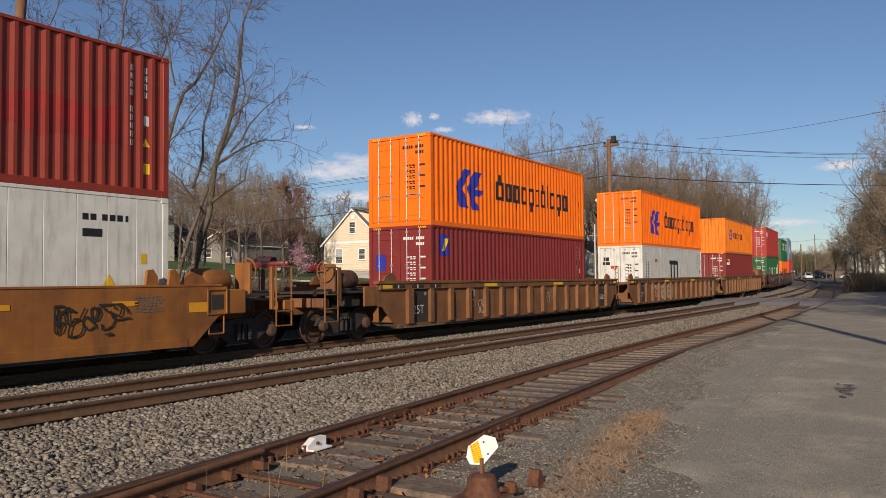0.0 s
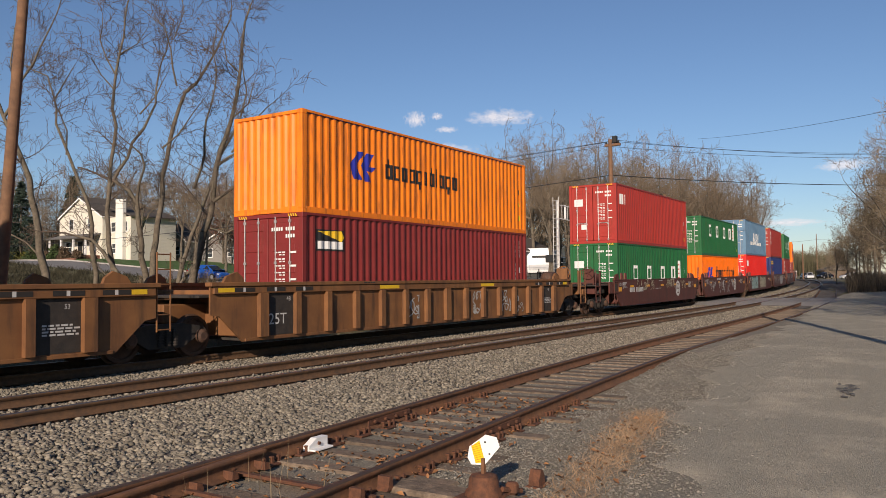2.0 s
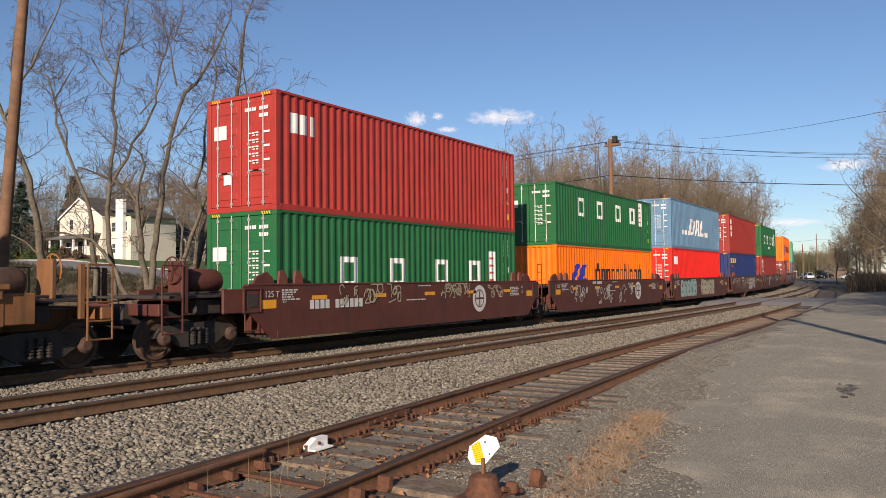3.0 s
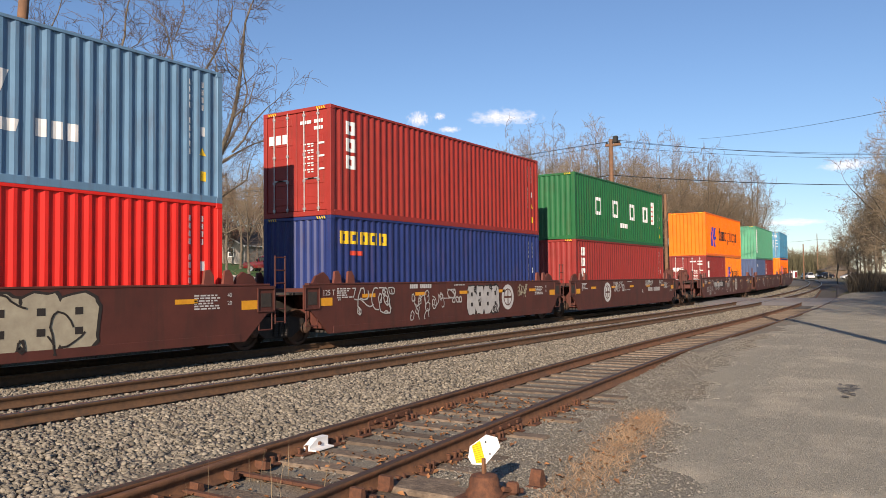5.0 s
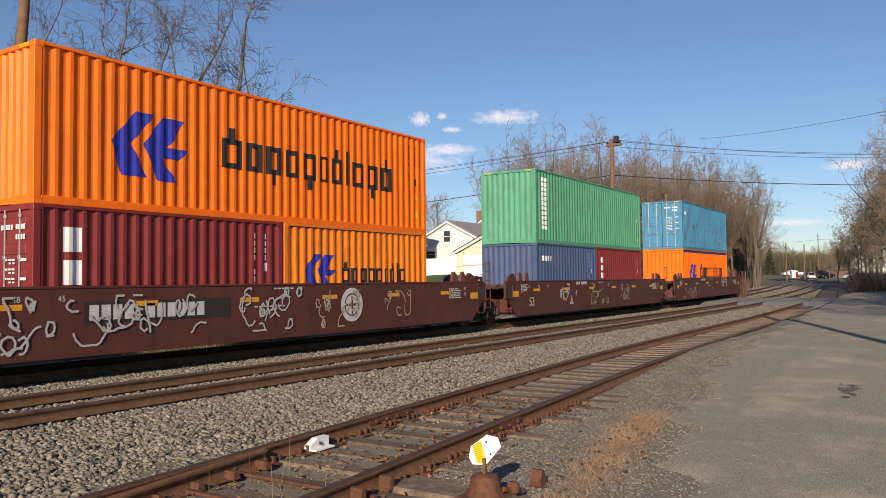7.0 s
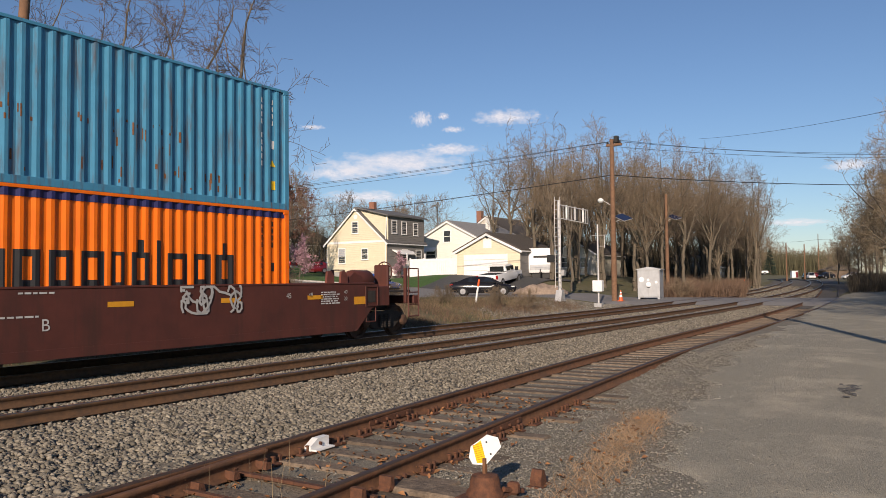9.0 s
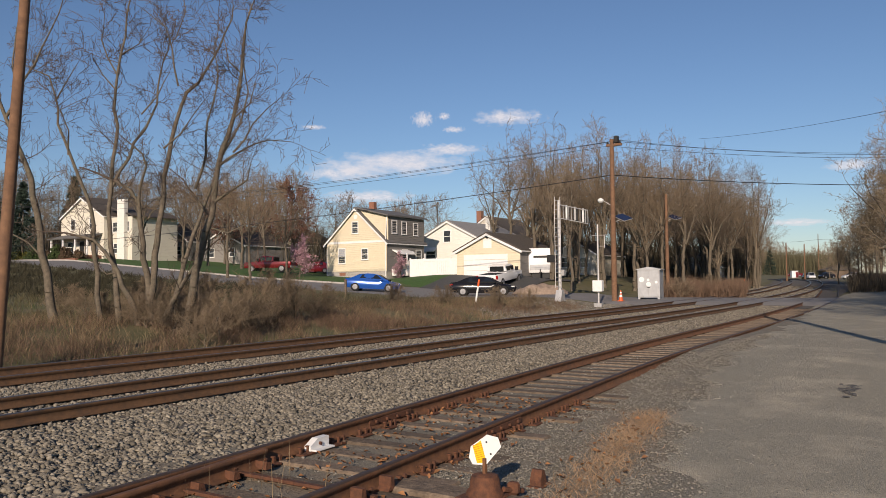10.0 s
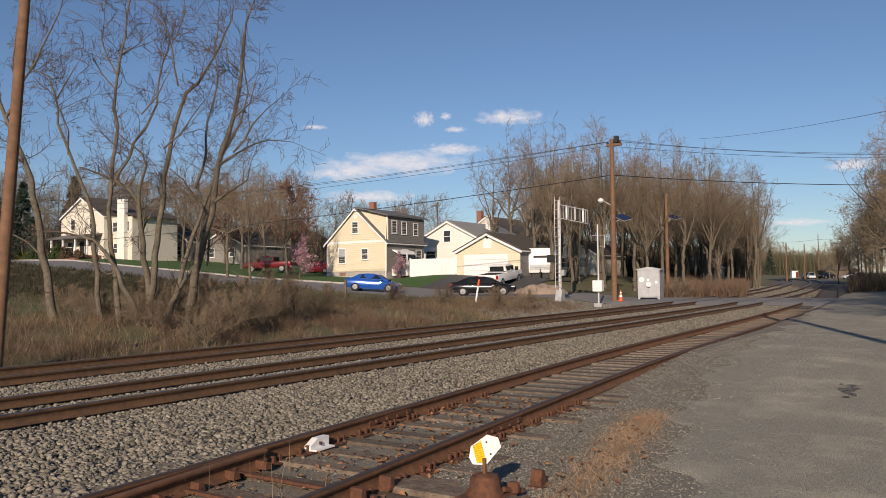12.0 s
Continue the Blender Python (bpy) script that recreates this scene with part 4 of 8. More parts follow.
            for i in range(0, 20, 4):
                wv.tube((cxx, -0.75, cz), ring[i], 0.014, n=5)
            part("hand_wheel", wv, C_YELLOW if style == "ribbed" else body, st, "spoked brake hand wheel")
            pi = Shape()
            pi.tube((x + sgx * 0.3, -1.0, 1.38), (x + sgx * 2.7, -0.9, 1.36), 0.03, n=6)
            pi.tube((x + sgx * 0.3, 0.3, 1.40), (x + sgx * 2.9, 0.5, 1.2), 0.025, n=6)
            part("brake_pipe", pi, C_DARK, car)
            part("valve_box", Shape().box(*sorted((x + sgx * 1.2, x + sgx * 1.9)), -1.15, -0.7, 0.9, 1.24, 0.03), C_DARK, car)
        elif ext == "joint":
            truck(x + sgx * 1.5, car)
            ladder(x + sgx * 0.95, -1.46, 0.62, 2.2, 0.32, body, car)
    if style != "ribbed":
        for sgx in (-1, 1):
            xc = sgx * (half + 0.62)
            fr_ = Shape()
            for a, b, c, d in ((-0.27, 0.27, 1.42, 1.455), (-0.27, 0.27, 0.905, 0.94), (-0.27, -0.235, 0.94, 1.42), (0.235, 0.27, 0.94, 1.42)):
                fr_.box(xc + a, xc + b, -Y - 0.028, -Y, c, d, 0.004)
            pl_ = part("plate_frame", fr_, body, car, "welded frame of a stencil plate")
            part("stencil_plate", Shape().box(xc - 0.16, xc + 0.16, -Y - 0.012, -Y - 0.003, 1.02, 1.33, 0.002), C_DARK, pl_)
            part("step", Shape().tube((xc - 0.2, -Y + 0.02, 0.5), (xc + 0.2, -Y + 0.02, 0.5), 0.018, n=6).tube((xc - 0.2, -Y + 0.02, 0.5), (xc - 0.2, -Y + 0.02, 0.9), 0.018, n=6).tube((xc + 0.2, -Y + 0.02, 0.5), (xc + 0.2, -Y + 0.02, 0.9), 0.018, n=6), body, car)
    for sgx in (-1, 1) if style != "ribbed" else ():
        # stacking guides at the ends of the well
        for sgy in (-1, 1):
            for off in (0.42, 0.95):
                xg = sgx * (half - off)
                part("stacking_guide", Shape().prism([(xg - 0.15, 1.5), (xg + 0.15, 1.5), (xg + 0.13, 1.72), (xg + 0.03, 1.86), (xg - 0.10, 1.84)], *sorted((sgy * 1.36, sgy * 1.43))), C_GUIDE if style == "smooth" else body, car)
    # marks on the near side
    yo = -Y - (0.008 if style != "ribbed" else 0.006)
    refl = [(u - 0.28, u + 0.28, top - 0.35, top - 0.25) for u in np.linspace(-half + 1.6, half - 1.6, 5 if half < 7 else 6)]
    if style == "ribbed":
        refl = [(u - 0.45, u + 0.45, top - 0.125, top - 0.03) for u in (-half - 0.3, -half * 0.36, half * 0.3, half + 0.2)]
        for q_ in refl:
            bars([q_], -Y - 0.073, M_YEL, car, "reflector")
    else:
        for q_ in refl:
            bars([q_], yo, M_AMBER, car, "reflector")
        bars([(sg * (half + 0.12) - 0.24, sg * (half + 0.12) + 0.24, 0.98, 1.18) for sg in (-1, 1)], yo, M_AMBER, car, "reflector")
    return car


rng = random.Random(11)
M_SPRAY = mat("sprayed_white", (0.46, 0.45, 0.43), (0.34, 0.33, 0.32), scale=4, rough=0.7, bump=0.03)
M_SPRAY2 = mat("sprayed_sand", (0.40, 0.36, 0.26), (0.30, 0.26, 0.19), scale=4, rough=0.7, bump=0.03)
M_SPRAY3 = mat("sprayed_aqua", (0.30, 0.42, 0.40), (0.22, 0.32, 0.31), scale=4, rough=0.7, bump=0.03)
M_SPRAYK = mat("sprayed_black", (0.03, 0.025, 0.022), scale=4, rough=0.7, bump=0.03)
STYLE = ["yellow"] + ["ribbed"] * 3 + ["smooth"] * 8
HALF = [6.5, 8.3, 8.3, 8.3, 6.5, 6.5, 6.5, 6.5, 6.5, 8.3, 8.3, 8.3]
EXT = [("joint", "end"), ("end", "joint"), ("", "joint"), ("", "end"), ("end", "joint"), ("", "joint"), ("", "joint"), ("", "joint"), ("", "end"), ("end", "joint"), ("", "joint"), ("", "end")]
CENTRE = [4.3, 26.2, 46.05, 65.8, 87.6, 103.38, 119.16, 134.94, 150.72, 172.5, 192.25, 212.0]
SPEED = 22.7
CARS = [well_car(k, STYLE[k], HALF[k], *EXT[k]) for k in range(12)]

M_CAR_W = mat("stencil_white", (0.55, 0.54, 0.52), (0.42, 0.41, 0.40), scale=5, rough=0.7, bump=0.03)
M_CAR_G = mat("stencil_grey", (0.16, 0.14, 0.13), (0.12, 0.1, 0.09), scale=5, rough=0.7, bump=0.03)


def small_print(car, u, z, n, rows, y, material):
    """Rows of writing too small to read."""
    r = random.Random(int(u * 100))
    sp = []
    for q in range(rows):
        a = u
        for _ in range(n):
            w = r.uniform(0.05, 0.16)
            sp.append((a, a + w, z - 0.055 * q, z - 0.055 * q + 0.032))
            a += w + 0.03
    tagged(bars(sp, y, material, car), kind="stuff")


for k, car in enumerate(CARS):
    hf, st = HALF[k], STYLE[k]
    r = random.Random(50 + k)
    yo = -1.5 - 0.004
    if st == "ribbed":
        # darker panels with stencilled figures at both ends
        for sgx in (-1, 1):
            u0 = sgx * (hf - 1.15)
            pnl = part("dark_panel", Shape().box(u0 - 0.5, u0 + 0.5, -1.503, -1.5, 0.37, 1.33), C_DARK, car, "repainted dark panel")
        for sgx in (-1, 1):
            for q in range(3):
                u0 = sgx * (hf - 1.9 + 0.95 * q)
                bars([(u0 - 0.3, u0 + 0.3, 1.375, 1.47)], -1.5745, M_SPRAYK, car, "dark_band")
                bars([(u0 - 0.05, u0 + 0.02, 1.375, 1.47)], -1.5755, M_CAR_W, car, "pale_band")
        writing("25T", 0.36, -hf + 0.78, 0.62, -1.506, M_CAR_W, car)
        writing("48", 0.14, -hf + 1.35, 1.15, -1.506, M_CAR_W, car)
        writing("53", 0.12, hf - 1.0, 1.15, -1.506, M_CAR_W, car)
        writing("53", 0.36, hf - 2.75, 0.7, -1.506, M_CAR_G, car)
        small_print(car, hf - 1.4, 0.85, 5, 4, -1.506, M_CAR_W)
        small_print(car, -hf * 0.5, 1.53, 4, 1, -1.602, M_BLACK)
    else:
        pm = M_CAR_G if st == "yellow" else M_CAR_W
        small_print(car, -hf + 0.3, 1.38, 4, 5, yo - 0.004, pm)
        small_print(car, hf - 1.4, 1.30, 5, 6, yo - 0.004, pm)
        small_print(car, -0.6, 1.42, 5, 1, yo - 0.004, M_CAR_W)
        small_print(car, -1.2, 1.02, 7, 1, yo - 0.004, M_CAR_W)
    if k == 9 or k == 10:
        writing("53", 0.45, -hf + 0.95, 0.62, yo - 0.004, M_CAR_W, car)
        for q, tx in enumerate(("53", "48", "45")):
            writing(tx, 0.15, -hf + 0.9 + 0.8 * q, 1.28, yo - 0.004, M_CAR_W, car)
    if k == 11:
        for q, tx in enumerate(("45", "48", "53")):
            writing(tx, 0.17, hf - 2.6 + 0.75 * q, 1.2, yo - 0.004, M_CAR_W, car)
        writing("B", 0.3, -0.2, 0.78, yo - 0.004, M_CAR_W, car)
    if st == "smooth":
        for sgx in (-1, 1):
            for z_, tx in ((1.27, "40"), (1.10, "20")):
                writing(tx, 0.13, sgx * (hf - 0.42) - 0.1, z_, yo - 0.004, M_CAR_W, car)
        if k in (4, 5, 6, 7):
            writing("125 T", 0.2, -hf - 0.28, 1.24, yo - 0.030, M_CAR_W, car)
        if k == 8:
            writing("A", 0.3, 1.5, 0.84, yo - 0.004, M_CAR_W, car)
            writing("L-269", 0.16, hf - 0.35, 0.84, yo - 0.004, M_CAR_W, car)
    # reporting marks as plain bars
    if st == "smooth":
        u0, hh = {4: (-5.25, 0.22), 8: (2.5, 0.2), 9: (-5.2, 0.28)}.get(k, (-3.0, 0.12))
        zz = 0.92 if hh > 0.15 else 1.36
        if k == 9:
            part("black_field", Shape().box(u0 - 0.1, u0 + 3.3, -1.5055, -1.503, zz - 0.06, zz + hh + 0.06), M_SPRAYK, car)
        sp, a = [], u0
        for q in range(11):
            if q != 4:
                sp.append((a, a + hh * 0.68, zz, zz + hh))
            a += hh * 0.86
        for q_ in sp:
            bars([q_], yo - 0.004, M_CAR_W, car)
    # round emblem
    if k in (4, 5, 7, 8, 9):
        cxx = {8: -3.25, 9: 2.2}.get(k, 2.95)
        for rr, m_ in ((0.44, M_CAR_W), (0.30, C_OXIDE), (0.26, M_CAR_W)):
            e = Shape()
            c_ = [(cxx + rr * math.cos(6.283 * i / 28), yo - 0.004 - (0.44 - rr) * 0.01, 0.98 + rr * math.sin(6.283 * i / 28)) for i in range(28)]
            e.add(c_, [tuple(range(28))])
            part("emblem", e, m_, car)
        e = Shape().box(cxx - 0.26, cxx + 0.26, yo - 0.010, yo - 0.0085, 0.95, 1.01)
        e.box(cxx - 0.03, cxx + 0.03, yo - 0.0105, yo - 0.009, 0.74, 1.22)
        part("emblem_cross", e, C_OXIDE, car)
    # sprayed writing
    spray = {0: [(3.5, 5.0, 0.65, 1.2, 16, 0.035, M_SPRAYK)], 1: [(-4.3, -3.3, 0.5, 1.3, 5, 0.03, M_SPRAY), (1, 2, 0.6, 1.2, 4, 0.025, M_SPRAY)],
             2: [(-5.3, -4.6, 0.6, 1.2, 7, 0.035, M_SPRAY), (4.2, 4.9, 0.6, 1.2, 6, 0.03, M_SPRAY), (5.3, 6.1, 0.5, 1.1, 5, 0.03, M_SPRAY)],
             3: [(-2.1, -1.5, 0.5, 1.15, 7, 0.035, M_SPRAY), (1.6, 2.3, 0.5, 1.2, 7, 0.035, M_SPRAY), (3.3, 4.2, 0.5, 1.2, 10, 0.035, M_SPRAY), (4.5, 5.2, 0.45, 1.0, 6, 0.03, M_SPRAY)],
             4: [(-4.2, -1.5, 1.0, 1.5, 16, 0.03, M_SPRAY2), (0.6, 2.3, 1.05, 1.48, 14, 0.03, M_SPRAY2), (3.5, 4.5, 1.0, 1.4, 8, 0.03, M_SPRAY2)],
             }
    spray2 = {5: [(-5.4, -3.6, 0.65, 1.3, 12, 0.04, M_SPRAY), (-2.6, -0.6, 0.5, 1.3, 14, 0.04, M_SPRAY), (0.2, 2.2, 0.5, 1.35, 14, 0.04, M_SPRAY)],
             7: [(-5.6, -3.6, 0.7, 1.4, 14, 0.035, M_SPRAY), (-3.0, -1.2, 0.45, 1.35, 14, 0.03, M_SPRAY), (-1.0, -0.2, 0.9, 1.3, 8, 0.04, M_SPRAY), (3.7, 4.6, 0.95, 1.4, 8, 0.03, M_SPRAY2)],
             8: [(2.0, 3.3, 1.22, 1.47, 12, 0.03, M_SPRAY), (-2.5, -1.1, 1.0, 1.42, 12, 0.035, M_SPRAY), (4.3, 4.9, 1.2, 1.45, 5, 0.03, M_SPRAY)],
             }
    spray3 = {9: [(-7.3, -2.4, 0.42, 1.36, 22, 0.04, M_SPRAY), (-1.7, 0.3, 0.5, 1.45, 14, 0.04, M_SPRAY), (0.8, 2.6, 0.45, 1.35, 12, 0.03, M_SPRAY2), (3.6, 4.8, 0.6, 1.3, 8, 0.03, M_SPRAY2)],
             10: [(-4.6, -2.6, 0.6, 1.4, 10, 0.04, M_SPRAY), (-1.5, 0.6, 0.5, 1.4, 12, 0.03, M_SPRAY2), (1.8, 3.4, 0.6, 1.3, 10, 0.03, M_SPRAY2)],
             11: [(-7.6, -3.4, 0.4, 0.95, 16, 0.045, M_SPRAY2), (2.7, 4.3, 0.95, 1.5, 14, 0.05, M_SPRAY)]}
    spray = {**spray, **spray2, **spray3}.get(k, [])
    for j_, (a, b, c, d, n_, w_, m_) in enumerate(spray):
        tagged(part("sprayed_tag", strokes(r, a, b, c, d, n_, w_, yo - 0.012 - 0.001 * j_), m_, car, "sprayed writing that cannot be read"), kind="stuff")
    # large filled pieces
    fills = {2: [(-4.4, -1.6, 0.38, 1.28, M_SPRAY2, 5)], 6: [(-5.4, -1.8, 0.32, 1.46, M_SPRAY3, 5), (-0.6, 2.9, 0.36, 1.46, M_SPRAY2, 5)], 7: [(0.2, 2.3, 0.42, 1.45, M_SPRAY, 4)]}.get(k, [])
    for a, b, c, d, m_, n_ in fills:
        wd = (b - a) / n_
        for q in range(n_):
            e = Shape()
            cu, cv = a + wd * (q + 0.5), (c + d) / 2
            pts = []
            for i in range(22):
                th = 6.283 * i / 22
                ce, se = math.cos(th), math.sin(th)
                pts.append((cu + wd * 0.56 * math.copysign(abs(ce) ** 0.55, ce) * r.uniform(0.86, 1.05), yo - 0.004 - 0.0008 * q, cv + (d - c) / 2 * math.copysign(abs(se) ** 0.55, se) * r.uniform(0.85, 1.0)))
            e.add(pts, [tuple(range(22))])
            part("sprayed_letter", e, m_, car, "sprayed block letter that cannot be read")
            o_ = Shape().add([(cu + (p_[0] - cu) * 1.13 + 0.02, yo - 0.0015 - 0.0008 * q, max(0.30, min(1.49, cv + (p_[2] - cv) * 1.09))) for p_ in pts], [tuple(range(22))])
            part("sprayed_outline", o_, M_SPRAYK, car)
            for z_ in (0.3, 0.62):
                bars([(cu - wd * 0.10, cu + wd * 0.12, c + (d - c) * z_, c + (d - c) * (z_ + 0.12))], yo - 0.0095, M_SPRAYK, car, "sprayed_gap")
        tagged(part("sprayed_outline", strokes(r, a, b, c, d, 7, 0.035, yo - 0.013), M_SPRAYK, car), kind="stuff")
# ---------------------------------------------------------------- trees
M_BARK = mat("grey_bark", (0.165, 0.135, 0.098), (0.08, 0.066, 0.05), scale=8, rough=0.95, bump=0.7, bscale=22, stain=(0.12, 0.12, 0.08), sscale=1.5, samt=0.5)
M_TWIG = mat("bare_twigs", (0.265, 0.21, 0.15), (0.18, 0.14, 0.10), scale=2, rough=0.95, bump=0.0, rand=0.18)
M_TWIGN = mat("dark_bare_twigs", (0.135, 0.10, 0.075), (0.08, 0.06, 0.048), scale=3, rough=0.95, bump=0.0, rand=0.1)
M_TWIG2 = mat("brown_twigs", (0.24, 0.18, 0.12), (0.16, 0.12, 0.08), scale=2, rough=0.95, bump=0.0, rand=0.2)
M_WOOD = mat("split_wood", (0.42, 0.20, 0.085), (0.28, 0.13, 0.06), scale=9, rough=0.9, bump=0.3)


def tubes(segs, n):
    """Many tapered branches as arrays."""
    P = np.array([s[0] for s in segs]); Q = np.array([s[1] for s in segs])
    R0 = np.array([s[2] for s in segs]); R1 = np.array([s[3] for s in segs])
    d = Q - P
    d /= np.linalg.norm(d, axis=1)[:, None] + 1e-9
    ref = np.where(np.abs(d[:, 2:3]) > 0.9, np.array([[1.0, 0, 0]]), np.array([[0, 0, 1.0]]))
    a = np.cross(d, ref)
    a /= np.linalg.norm(a, axis=1)[:, None]
    b = np.cross(d, a)
    V = []
    for c, r in ((P, R0), (Q, R1)):
        for i in range(n):
            t = 2 * math.pi * i / n
            V.append(c + r[:, None] * (a * math.cos(t) + b * math.sin(t)))
    V = np.stack(V, 1)
    m = len(segs)
    base = np.arange(m)[:, None, None] * 2 * n
    f = np.array([[i, (i + 1) % n, n + (i + 1) % n, n + i] for i in range(n)])[None]
    return V.reshape(-1, 3), (base + f).reshape(-1, 4)


def grow(rng, p, d, length, r, depth, out, droop=0.0, kids=(3, 5), up=0.25, rmin=0.006, wob=0.13):
    """Grows one branch with its side branches."""
    n = 4 if depth > 1 else 3
    pts = [p]
    q, dd = p, d
    for i in range(n):
        dd = (dd + np.array([rng.gauss(0, wob), rng.gauss(0, wob), rng.gauss(0, wob * 0.7) + up * 0.13 - droop])).astype(float)
        dd /= np.linalg.norm(dd)
        q2 = q + dd * length / n
        ra, rb = r * (1 - 0.62 * i / n), r * (1 - 0.62 * (i + 1) / n)
        out.append((q, q2, max(ra, rmin), max(rb, rmin)))
        if depth > 0 and i >= 0:
            for _ in range(rng.randint(*kids) if i else 1):
                t = rng.random()
                s = q + (q2 - q) * t
                ang = rng.uniform(0, 6.283)
                side = np.cross(dd, [math.cos(ang), math.sin(ang), 0.3])
                side /= np.linalg.norm(side) + 1e-9
                k = rng.uniform(0.5, 1.0)
                nd = dd * (1 - k * 0.45) + side * k
                nd /= np.linalg.norm(nd)
                grow(rng, s, nd, length * rng.uniform(0.38, 0.62), rb * rng.uniform(0.45, 0.65), depth - 1, out, droop, kids, up, rmin, wob)
        q = q2


def tree(name, seed, trunk, r0, label, bark=M_BARK, twig=M_TWIG, depth=3, limb=0.42, kids=(1, 3), first=0.3, limbs=16, up=0.5, rmin=0.007, category="tree", spread_=1.0):
    """A bare tree on its trunk line (places from its foot)."""
    rng = random.Random(seed)
    t = thing(name, Matrix(), label, category, "bare trees")
    T = [np.array(p, float) for p in trunk]
    fine = []
    for a, b in zip(T, T[1:]):
        k = max(2, int(np.linalg.norm(b - a) / 0.8))
        fine += [a + (b - a) * i / k + np.array([rng.gauss(0, 0.03), rng.gauss(0, 0.03), 0]) for i in range(k)]
    fine.append(T[-1])
    n = len(fine)
    big_, thin = [], []
    for i in range(n - 1):
        big_.append((fine[i], fine[i + 1], r0 * (1.25 if i == 0 else 1) * (1 - 0.8 * i / n), r0 * (1 - 0.8 * (i + 1) / n)))
    H = sum(np.linalg.norm(b - a) for a, b in zip(T, T[1:]))
    for j in range(limbs):
        f = first + (1 - first) * (j + rng.random()) / limbs
        i = min(int(f * (n - 1)), n - 2)
        p = fine[i] + (fine[i + 1] - fine[i]) * rng.random()
        ang = rng.uniform(0, 6.283)
        d = np.array([math.cos(ang) * spread_, math.sin(ang) * spread_, rng.uniform(0.35, 1.1)])
        d /= np.linalg.norm(d)
        grow(rng, p, d, H * limb * (1.15 - 0.6 * f) * rng.uniform(0.7, 1.15), r0 * (1 - 0.8 * f) * rng.uniform(0.4, 0.62), depth, thin, 0.0, kids, up, rmin)
    mid = [s for s in thin if s[2] > 0.03]
    fin = [s for s in thin if s[2] <= 0.03]
    v, f = tubes(big_ + mid, 6)
    trunk_ob = big("trunk", v, f, bark, t)
    trunk_ob.data.shade_smooth()
    if fin:
        v, f = tubes(fin, 3)
        big("crown", v, f, twig, t)
    return t


def stand(ob, x, y, turn=0.0, size=1.0, sink=0.15):
    m = pose(x, y, float(ground_z(x, y)) - sink, 0, 0, turn)
    ob.matrix_basis = m
    ob.scale = (size, size, size)
    return ob


def put(ob, x, y, turn, size, sink=0.2):
    c = copy_thing(ob, Matrix())
    return stand(c, x, y, turn, size, sink)


def view_place(brg, d):
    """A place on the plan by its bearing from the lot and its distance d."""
    k = (brg - 784) / 1383
    return d * (0.84 + k * 0.543), d * (0.543 - k * 0.84)


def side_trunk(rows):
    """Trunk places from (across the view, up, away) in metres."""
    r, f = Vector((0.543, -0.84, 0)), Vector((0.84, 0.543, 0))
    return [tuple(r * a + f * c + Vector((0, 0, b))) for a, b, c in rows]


def boughs(t, seed, lines, spacing, reach, rmin, twig, bark=M_BARK, wob=0.19, apart=False):
    """Builds the trunk and limbs of a tree along lines (radius at the foot, radius at the tip, bare share, places), and the twigs that sprout from them."""
    rng = random.Random(seed)
    stout, thin = [[]], []
    for j, (r0, r1, bare, rows) in enumerate(lines):
        if apart and j:
            stout.append([])
        P = [np.array(p, float) for p in rows]
        pts = [P[0]]
        for a, b in zip(P, P[1:]):
            k = max(1, round(float(np.linalg.norm(b - a)) / 0.6))
            pts += [a + (b - a) * i / k + np.array([rng.gauss(0, 0.042) for _ in range(3)]) * (i < k) for i in range(1, k + 1)]
        n = len(pts) - 1
        length = sum(float(np.linalg.norm(b - a)) for a, b in zip(pts, pts[1:]))
        rad = lambda f: r0 + (r1 - r0) * f
        for i in range(n):
            swell = 1.3 if i == 0 and r0 > 0.09 else 1.0
            stout[-1].append((pts[i], pts[i + 1], rad(i / n) * swell, rad((i + 1) / n)))
        for _ in range(max(2, int(length * (1 - bare) / spacing))):
            f = bare + (1 - bare) * rng.random()
            i = min(int(f * n), n - 1)
            p = pts[i] + (pts[i + 1] - pts[i]) * rng.random()
            d = pts[i + 1] - pts[i]
            d = d / (np.linalg.norm(d) + 1e-9)
            ang = rng.uniform(0, 6.283)
            d = d * rng.uniform(0.2, 0.9) + np.array([math.cos(ang), math.sin(ang), rng.uniform(0.0, 0.6)])
            d /= np.linalg.norm(d)
            grow(rng, p, d, rng.uniform(*reach) * (1.15 - 0.4 * f), min(max(rad(f) * 0.4, 0.9 * rmin), rmin * 3.2), 2, thin, 0.0, (1, 2), 0.45, rmin, wob)
        grow(rng, pts[-1], (pts[-1] - pts[-2]) / (np.linalg.norm(pts[-1] - pts[-2]) + 1e-9), reach[1] * 0.7, r1, 2, thin, 0.0, (1, 2), 0.4, rmin, wob)
    for j, segs in enumerate(stout):
        v, f = tubes(segs, 8)
        big("limb" if j else "trunk", v, f, bark, t).data.shade_smooth()
    v, f = tubes(thin, 3)
    big("crown", v, f, twig, t)
    return t


